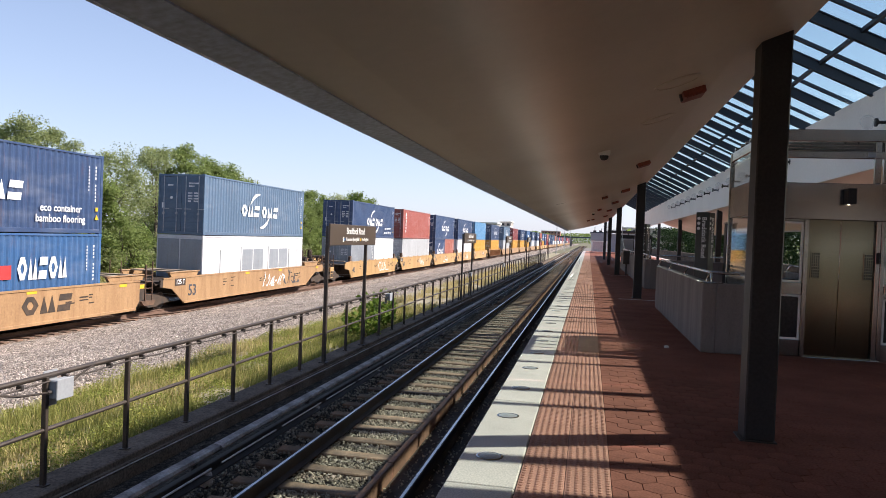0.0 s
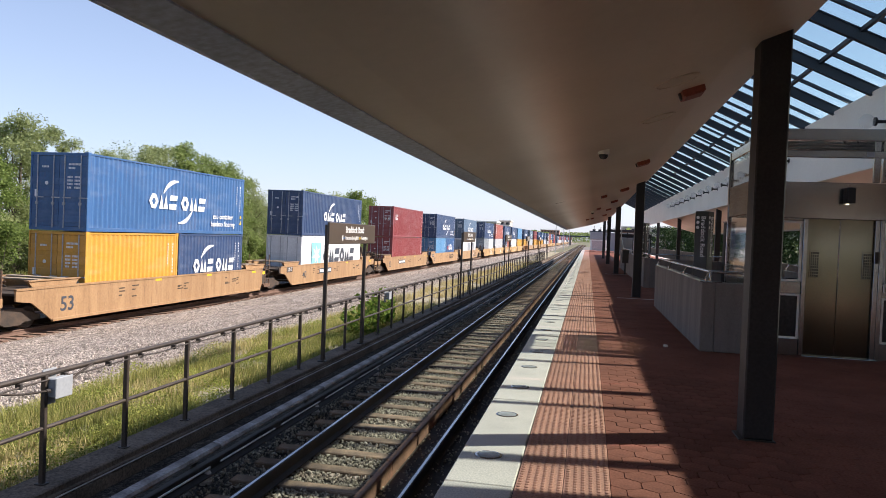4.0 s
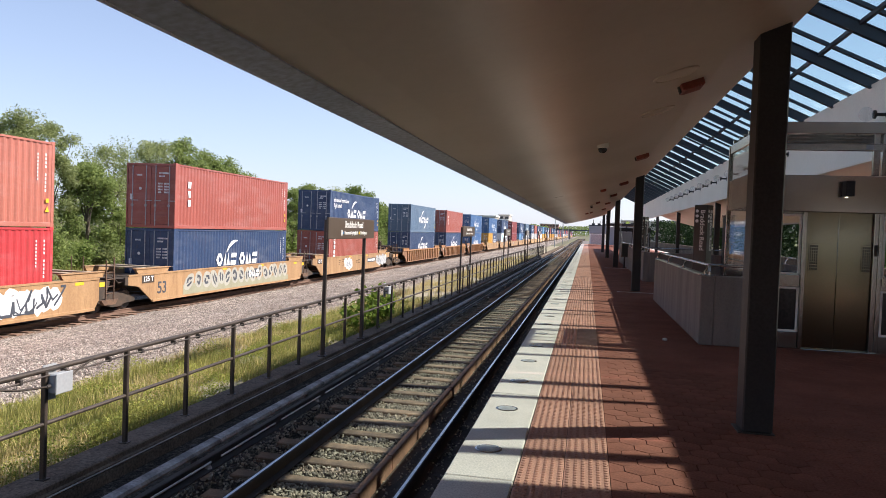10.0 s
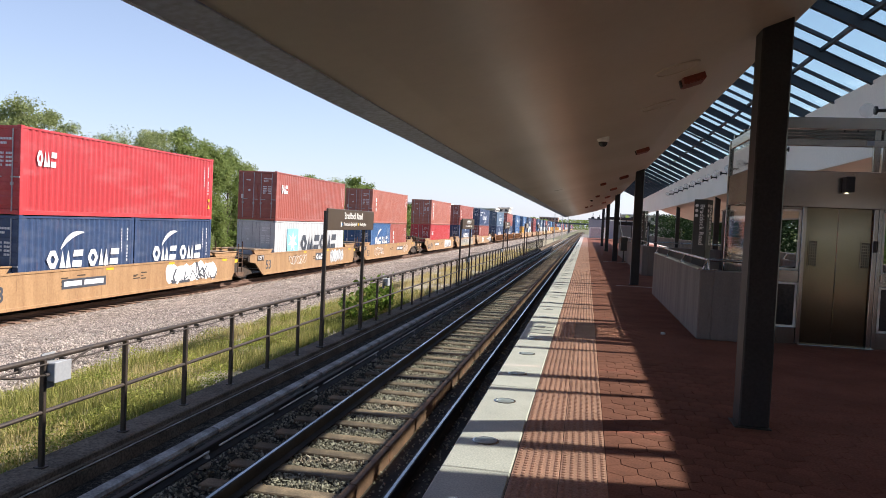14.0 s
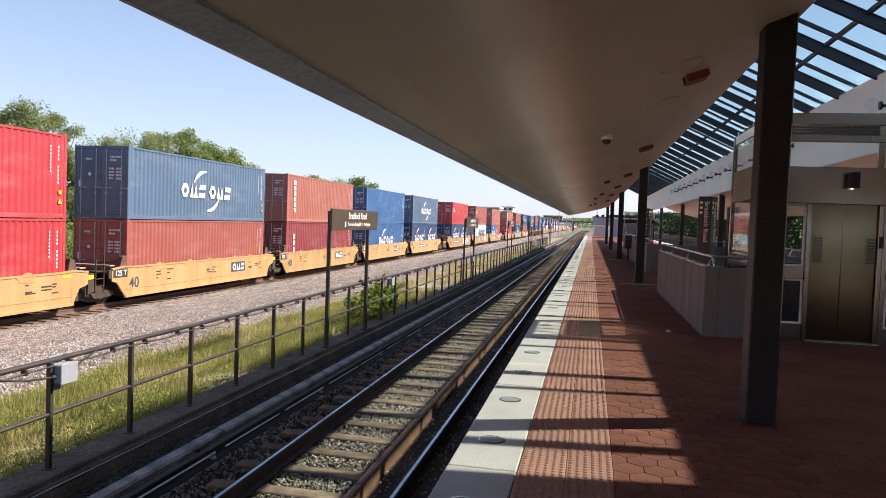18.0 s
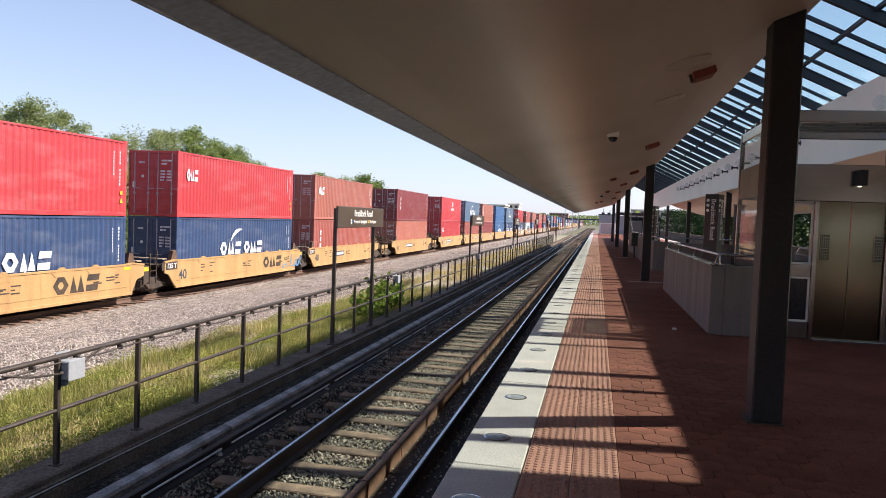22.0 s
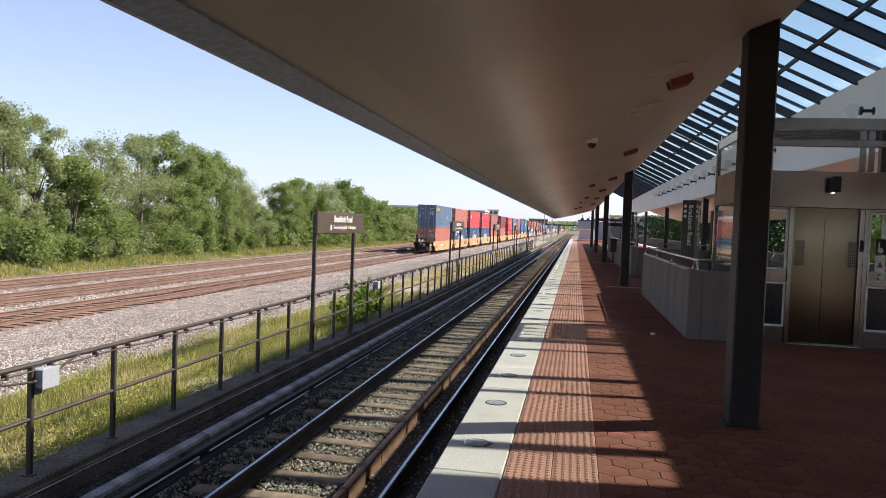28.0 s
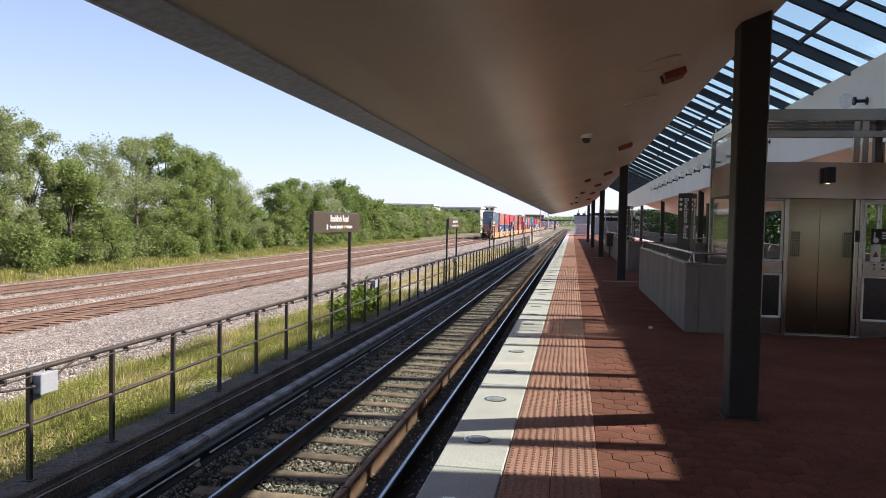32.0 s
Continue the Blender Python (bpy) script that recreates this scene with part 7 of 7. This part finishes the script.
def wagon(at, kind, rear, front, rear_end, front_end, marks, seed):
    """A well wagon unit. rear and front: the places of its ends, counted from the container's rear end."""
    w = tagged(empty("well_wagon", pose(FREIGHT, at, FRAIL)), {"tan": "tan steel well wagon with painted scrawls on its sides", "yellow": "yellow-orange steel well wagon with a deep side sill", "ribbed": "brown well wagon with ribbed sides"}[kind], "well wagon", "wagons of the train")
    mt = WELL[kind]
    L1 = (13.9 if front_end else 13.2) if kind == "yellow" else (15.6 if front_end else 14.45)
    L0 = (-1.7 if rear_end else -1.05) if kind == "yellow" else -3.4
    # ribbed wagons take the plate colour with recess shade painted in
    me = shared(("side", kind, rear_end, front_end), lambda: side_panel(kind, rear_end, front_end).mesh("side_panel", WELL["dull"] if kind == "ribbed" else mt))
    back = shared(("back", kind, rear_end, front_end), lambda: Shape().prism([(L0, -0.72), (L1, -0.72), (L1, -1.16), (12.6, -1.3), (12.4, -1.88), (-0.3, -1.88), (-0.9, -1.3), (L0, -1.16)], "x", -0.03, 0.03).mesh("side_panel", mt))
    part("side_panel", me, None, w, "deep side sill").matrix_basis = pose(1.33, 0, -FRAIL)
    part("side_panel", back, None, w, "deep side sill").matrix_basis = pose(-1.33, 0, -FRAIL)
    if kind == "ribbed":
        rib = shared("rib", lambda: rib_shape().mesh("rib", mt))
        for k in range(17):
            part("rib", rib, None, w, "upright rib").location = (1.33, -1.6 + 0.93 * k, -FRAIL)
        part("top_flange", shared("flange", lambda: Shape().box(0, 0.15, -3.4, 14.45, -0.77, -0.66, 0.01).mesh("top_flange", mt)), None, w, "yellow-brown top flange").location = (1.30, 0, -FRAIL)
    part("well_floor", shared(("wf", kind), lambda: Shape().box(-1.3, 1.3, 0.0, 12.2, WELL_FLOOR - 0.12, WELL_FLOOR - 0.002).mesh("well_floor", M["gear"])), None, w).location = (0, 0, -FRAIL)
    for end, y_in, y_out, real in ((-1, L0, rear, rear_end), (1, L1, front, front_end)):
        box_end = 0.0 if end < 0 else F
        a, b = sorted((box_end + end * 0.12, y_in - end * 0.25))
        part("end_plate", Shape().box(-1.28, 1.28, a, b, -0.98, -0.90, 0.01).box(-1.28, 1.28, min(box_end + end * 0.12, box_end + end * 0.2), max(box_end + end * 0.12, box_end + end * 0.2), -1.7, -0.9), M["gear"], w, "dark floor plate beside the container's end").location = (0, 0, -FRAIL)
        a, b = sorted((box_end, y_out - end * 0.15))
        part("centre_sill", Shape().box(-0.30, 0.30, a, b, -1.36, -0.99, 0.02), M["gear"], w, "dark centre sill").location = (0, 0, -FRAIL)
        far = at > 150
        if far:
            pass
        elif kind != "yellow":
            y0 = -2.75 if end < 0 else F + 0.35
            for sx in (1, -1):
                o = part("ledge", shared(("ledge", kind), lambda: ledge_shape(2.4).mesh("ledge", mt)), None, w, "flared shelf beside the container's end")
                o.matrix_basis = pose(1.33, y0, -FRAIL) if sx > 0 else pose(-1.33, y0 + 2.4, -FRAIL, 0, 0, 180)
            for q in (0.5, 1.5):
                yy = box_end + end * (0.5 + q)
                part("cross_plank", Shape().box(-1.1, 1.1, yy - 0.16, yy + 0.16, -0.52, -0.47, 0.006), M["plank"], w, "worn grey crossing plank").location = (0, 0, -FRAIL)
        else:
            part("corner_bracket", Shape().prism([(box_end + end * 0.05, -0.68), (box_end + end * 0.5, -0.68), (box_end + end * 0.36, -0.30), (box_end + end * 0.14, -0.26)], "x", 1.12, 1.3), M["rust_iron"], w, "brown corner bracket").location = (0, 0, -FRAIL)
            part("cross_plank", Shape().box(-1.1, 1.25, min(y_in, y_in - end * 0.3), max(y_in, y_in - end * 0.3), -0.66, -0.61, 0.006), M["plank"], w, "worn grey crossing plank").location = (0, 0, -FRAIL)
        if real:
            add_bogie(w, y_out - end * 1.6)
            part("coupler", Shape().box(-0.12, 0.12, min(y_out, y_out - end * 0.9), max(y_out, y_out - end * 0.9), -1.42, -1.2, 0.03), M["gear"], w).location = (0, 0, -FRAIL)
            if not far:
                brake_gear(w, y_out, end, mt)
        elif not far:
            # the short post and ladder at an articulated joint
            part("end_post", Shape().prism([(y_in, -0.80), (y_in + end * 0.34, -0.84), (y_in + end * 0.34, -1.5), (y_in, -1.62)] if end > 0 else [(y_in, -0.76), (y_in - 0.18, -0.80), (y_in - 0.18, -1.1), (y_in, -1.12)], "x", 1.28, 1.35), M["gear"], w, "dark end post").location = (0, 0, -FRAIL)
            if end > 0:
                ob, z_top = y_in + 0.42, 0.04 if kind != "yellow" else -0.2
                lad = Shape()
                for k in (0, 0.46):
                    lad.box(1.30, 1.345, ob + k, ob + k + 0.045, -1.66, z_top - 0.12 * (k == 0), 0.005)
                for z in (-1.62, -1.35, -1.08, -0.81, -0.54):
                    lad.tube((1.32, ob, z), (1.32, ob + 0.5, z), 0.018, 6)
                lad.prism([(ob - 0.25, -1.60), (ob + 0.75, -1.60), (ob + 0.6, -1.80), (ob - 0.05, -1.80)], "x", 1.2, 1.34)
                part("ladder", lad, M["rust_iron"] if kind != "yellow" else M["gear"], w, "end ladder with a step").location = (0, 0, -FRAIL)
                part("hose", Shape().tube((1.2, ob + 0.5, -0.7), (1.22, ob + 0.9, -1.0), 0.02, 6).tube((1.22, ob + 0.9, -1.0), (1.2, ob + 1.3, -0.95), 0.02, 6), M["gear"], w).location = (0, 0, -FRAIL)
                part("reflector", shared("joint_refl", lambda: Shape().box(0, 0.004, 0, 0.30, 0, 0.17).mesh("reflector", M["logo_yellow"])), None, w, "yellow reflective plate").location = (1.352, y_in + 0.02, -1.06 - FRAIL)
            else:
                me = shared("t125", lambda: text_mesh("125 T", 0.30, M["logo_white"]))
                o = part("rating_plate", shared("rating", lambda: Shape().box(-0.004, 0.006, 0, 0.85, 0, 0.34).mesh("rating_plate", M["gear"])), None, w, "dark rating plate")
                yp = -2.5 if kind != "yellow" else -0.98
                o.location = (1.366, yp, -1.10 - FRAIL)
                part("rating", me, None, o).matrix_basis = pose(0.008, 0.43, 0.16, 90, 0, 90)
            for x in (-1.25, -0.7):
                part("grab_post", Shape().tube((x, y_in, -0.9), (x, y_in, -0.05), 0.022, 6), M["rust_iron"], w, "upright grab post").location = (0, 0, -FRAIL)
    if not rear_end:
        add_bogie(w, rear)
        part("hinge_box", Shape().box(-0.4, 0.4, rear - 0.35, rear + 0.5, -1.38, -0.99, 0.03), M["gear"], w, "articulated joint over the bogie").location = (0, 0, -FRAIL)
    if seed == 1:
        part("tail_lamp", Shape().lathe([(0.04, -1.10), (0.085, -1.08), (0.085, -0.70), (0.065, -0.66), (0.065, -0.58), (0.02, -0.56)], 12, (0.05, rear + 0.02, 0)), C["sky"], w, "pale blue tail marker on the coupler", smooth=True).location = (0, 0, -FRAIL)
        part("tail_bracket", Shape().tube((0.05, rear + 0.02, -1.1), (0.05, rear + 0.05, -1.55), 0.05, 8), M["gear"], w).location = (0, 0, -FRAIL)
    # marks on the side towards the platform
    X = 1.33 + 0.034
    spots = {m[0]: (float(m[1:]) if len(m) > 1 else None) for m in marks.split()}
    num = "40" if kind == "yellow" or "f" in spots else "53"
    me = shared(("num", num), lambda: text_mesh(num, 0.72 if num == "53" else 0.62, M["logo_dark"]))
    o = part("size_number", me, None, w)
    o.matrix_basis = pose(X, -1.05 if num == "53" else 0.32, -1.38 - FRAIL, 90, 0, 90)
    for yy, mat, wd, hh, z in ((L1 - 1.3, M["logo_yellow"], 0.45, 0.11, -0.92), (4.2, M["logo_yellow"], 0.45, 0.1, -0.86), (8.4, M["logo_yellow"], 0.45, 0.1, -0.86)):
        o = part("reflector", shared(("refl", wd, mat.name), lambda: Shape().box(0, 0.004, 0, wd, 0, hh).mesh("reflector", mat)), None, w, "yellow reflective strip")
        o.location = (X, yy, z - FRAIL)
    if "n" in spots:
        o = part("number_plate_bar", shared("npb", lambda: Shape().box(0, 0.003, -0.06, 2.3, -0.05, 0.3).mesh("number_plate_bar", M["logo_dark"])), None, w, "dark patch with a row of pale bars")
        o.location = (X, spots["n"] or (3.2 if kind == "yellow" else 2.2), -1.36 - FRAIL)
        part("number_bar", shared("nb", lambda: Shape().box(0.003, 0.006, 0.05, 0.95, 0.04, 0.22).box(0.003, 0.006, 1.1, 2.15, 0.04, 0.22).mesh("number_bar", M["logo_white"])), None, o)
    if "t" in spots:
        bar = part("logo_bar", shared("lb", lambda: Shape().box(0, 0.003, 0, 1.5, 0, 0.5).mesh("logo_bar", M["logo_dark"])), None, w, "dark company patch")
        bar.location = (X, spots["t"] or 8.3, -1.45 - FRAIL)
        part("logo_blocks", shared("lbk", lambda: block_word(1.3, 0.34, 3).mesh("logo_blocks", M["logo_white"])), None, bar, "white plain blocks").location = (0.003, 0.12, 0.08)
    if "T" in spots:
        o = part("logo_blocks", shared("lbr", lambda: block_word(2.4, 0.6, 3).mesh("logo_blocks", M["gear"])), None, w, "dark brown plain blocks")
        o.location = (X, spots["T"] or 8.2, -1.55 - FRAIL)
    if at > 150:
        MOVERS.append((w, FREIGHT, at, FRAIL))
        return
    o = part("stencil", shared(("sten", kind), lambda: stencil(kind).mesh("stencil", M["gear"])), None, w, "small dark stencilled marks")
    o.location = (X, 0, -FRAIL)
    tagged(o, kind="stuff")
    if "B" in spots:
        pale, dark, wash = bubbles(5)
        o = part("scrawl", wash.mesh("scrawl", C["wash"]), None, w, "grey-green painted wash")
        tagged(o, kind="stuff")
        o.location = (X, 0.6, -1.85 - FRAIL)
        for nm, sh, mt2 in (("scrawl_fill", pale, C["pale_wash"]), ("scrawl_core", dark, M["logo_dark"])):
            q = part(nm, sh.mesh(nm, mt2), None, o, "rounded painted shapes")
            tagged(q, kind="stuff")
    for ch, mat in (("g", M["logo_dark"]), ("w", M["logo_white"]), ("b", C["sky"])):
        if ch in spots:
            o = part("scrawl", graffiti(seed * 7 + ord(ch), 2.4, 0.8).mesh("scrawl", mat, fix=False), None, w, "painted scrawl in loose strokes")
            tagged(o, kind="stuff")
            o.location = (X, spots[ch], -1.66 - FRAIL)
    for ch, mat, wide in (("W", M["logo_white"], 3.9), ("P", C["grey"], 2.6), ("S", M["logo_white"], 1.5)):
        if ch in spots:
            o = part("scrawl", throw_up(seed * 5 + 1, wide, 0.98).mesh("scrawl", mat), None, w, "broad pale painted scrawl")
            tagged(o, kind="stuff")
            o.location = (X, spots[ch], -1.78 - FRAIL)
            q = part("scrawl_core", graffiti(seed * 3 + 2, wide * 0.9, 0.8).mesh("scrawl_core", M["logo_dark"] if ch == "W" else C["steelgrey"], fix=False), None, o, "dark loose strokes")
            tagged(q, kind="stuff")
            q.location = (0.006, 0.05, 0.1)
    for ch in ("o", "O"):
        if ch in spots:
            o = part("scrawl", loops(seed * 11 + ord(ch), 2.3 if ch == "o" else 1.4, 0.7).mesh("scrawl", M["logo_white"]), None, w, "thin looping white painted lines")
            tagged(o, kind="stuff")
            o.location = (X, spots[ch], -1.62 - FRAIL)
    MOVERS.append((w, FREIGHT, at, FRAIL))


# rear end of the containers at the start; wagon kind; upper load; lower load; marks
# a load is a list of (length, colour, mark)
F, H20 = 12.192, 6.058
UNITS = [
    (-422.9, "yellow", [(F, "greyblue", "yellow_word")], [(F, "salmon", "dark_patch")], "n"),
    (-407.6, "yellow", [(F, "salmon", "codes")], [(F, "navy", "arcs_light")], "T"),
    (-392.0, "yellow", [(F, "red", "corner")], [(F, "navy", "arcs")], "T"),
    (-376.3, "yellow", [(F, "red", "corner")], [(F, "navy", "arcs")], "T b10.7"),
    (-360.6, "yellow", [(F, "salmon", "corner")], [(F, "brown", "short_column")], "n"),
    (-340.8, "yellow", [(F, "maroon", "short_column")], [(F, "salmon", "codes")], "n"),
    (-321.3, "yellow", [(F, "red", "emblem")], [(F, "red", "corner")], "n w2.0"),
    (-305.7, "yellow", [(F, "greyblue", "arcs")], [(F, "brown", "codes")], "t"),
    (-290.4, "yellow", [(F, "salmon", "column")], [(F, "maroon", "short_column")], "t"),
    (-274.7, "yellow", [(F, "blue", "codes")], [(F, "blue", "arcs")], "t"),
    (-259.0, "yellow", [(F, "greyblue", "arcs")], [(H20, "navy", "arcs"), (H20, "navy", "arcs")], "n"),
    (-237.4, "tan", [(F, "red", "corner")], [(H20, "navy", "arcs"), (H20, "navy", "arcs")], "n1.9 W8.5"),
    (-217.8, "tan", [(F, "brown", "corner")], [(F, "grey", "star")], "t6.3 o2.2 P9.4"),
    (-198.4, "tan", [(F, "salmon", "short_column")], [(H20, "blue", "arcs"), (H20, "brown", "short_column")], "n8.2 o1.1 O11.0"),
    (-174.5, "tan", [(F, "salmon", "column")], [(F, "red", "corner")], "n2.4 g-2.0 W8.6"),
    (-154.9, "tan", [(F, "brown", "short_column")], [(F, "navy", "arcs")], "B t6.9"),
    (-135.2, "tan", [(F, "navy", "arcs_light")], [(F, "brown", "column")], "n8.9 S3.4 P11.7"),
    (-111.2, "ribbed", [(F, "greyblue", "arcs")], [(F, "navy", "arcs")], ""),
    (-91.8, "ribbed", [(F, "brown", "short_column")], [(F, "navy", "arcs")], ""),
    (-72.0, "ribbed", [(F, "blue", "arcs")], [(F, "blue", "arcs")], ""),
    (-50.3, "tan", [(F, "blue", "arcs_eco")], [(H20, "orange", "codes"), (H20, "navy", "arcs")], ""),
    (-30.0, "tan", [(F, "navy", "arcs_eco")], [(F, "white", "star")], "f n3.0"),
    (-8.0, "tan", [(F, "maroon", "corner")], [(F, "maroon", "codes")], "n"),
    (11.9, "tan", [(F, "navy", "arcs_eco")], [(H20, "sky", "codes"), (H20, "blue", "white_word")], "T"),
    (31.4, "tan", [(F, "greyblue", "arcs")], "office", "w6.5 g9.2"),
    (53.4, "yellow", [(F, "navy", "arcs_eco")], [(H20, "steelgrey", "codes"), (H20, "white", "codes")], "w7.0"),
    (69.0, "yellow", [(F, "brown", "column")], [(F, "grey", "codes")], "w7.0"),
    (84.4, "yellow", [(F, "navy", "arcs")], [(H20, "navy", "arcs"), (H20, "salmon", "codes")], "w5.0"),
    (99.6, "yellow", [(F, "navy", "arcs")], [(F, "white", "codes")], "w6.0"),
    (115.0, "yellow", [(F, "sky", "codes")], [(F, "orange", "codes")], "t"),
    (134.8, "ribbed", [(F, "navy", "arcs")], [(F, "orange", "codes")], ""),
]
rnd = random.Random(5)
y, i = 155.0, 0
while y < 760:
    a = rnd.choice(("navy", "brown", "red", "navy", "greyblue", "maroon", "salmon", "blue"))
    b = rnd.choice(("navy", "white", "brown", "navy", "red", "grey", "orange"))
    kd = "yellow" if (i // 5) % 2 else "tan"
    UNITS.append((y, kd, [(F, a, "arcs" if a in ("navy", "blue", "greyblue") else "corner")], [(F, b, "codes")], ""))
    y += (15.6 if kd == "yellow" else 19.6) + (4 if i % 5 == 4 else 0)
    i += 1
for i, (at, kind, upper, lower, marks) in enumerate(UNITS):
    behind = UNITS[i - 1][0] if i else at - 19.4
    ahead = UNITS[i + 1][0] if i + 1 < len(UNITS) else at + 20
    joint = 17.5 if kind == "yellow" else 20.6
    gap_r, gap_f = at - behind, ahead - at
    wagon(at, kind, -(gap_r - F) / 2, F + (gap_f - F) / 2, gap_r > joint, gap_f > joint, marks, i + 1)
    if lower == "office":
        office(F, at, WELL_FLOOR)
    else:
        yy = at
        for L, col, mk in lower:
            container(L, col, mk, yy, WELL_FLOOR, False)
            yy += L + 0.076
    for L, col, mk in upper:
        container(L, col, mk, at, WELL_FLOOR + HC + 0.025, True)


def motions():
    """The whole train rolls away along the track at one steady speed."""
    for ob, x, y, z in MOVERS:
        walk(ob, [(t, pose(x, y + SPEED * t, z)) for t in (0.0, 0.1, 0.2, 8.0, 16.0, 24.0, 31.8, 31.9, 32.0)])


motions()
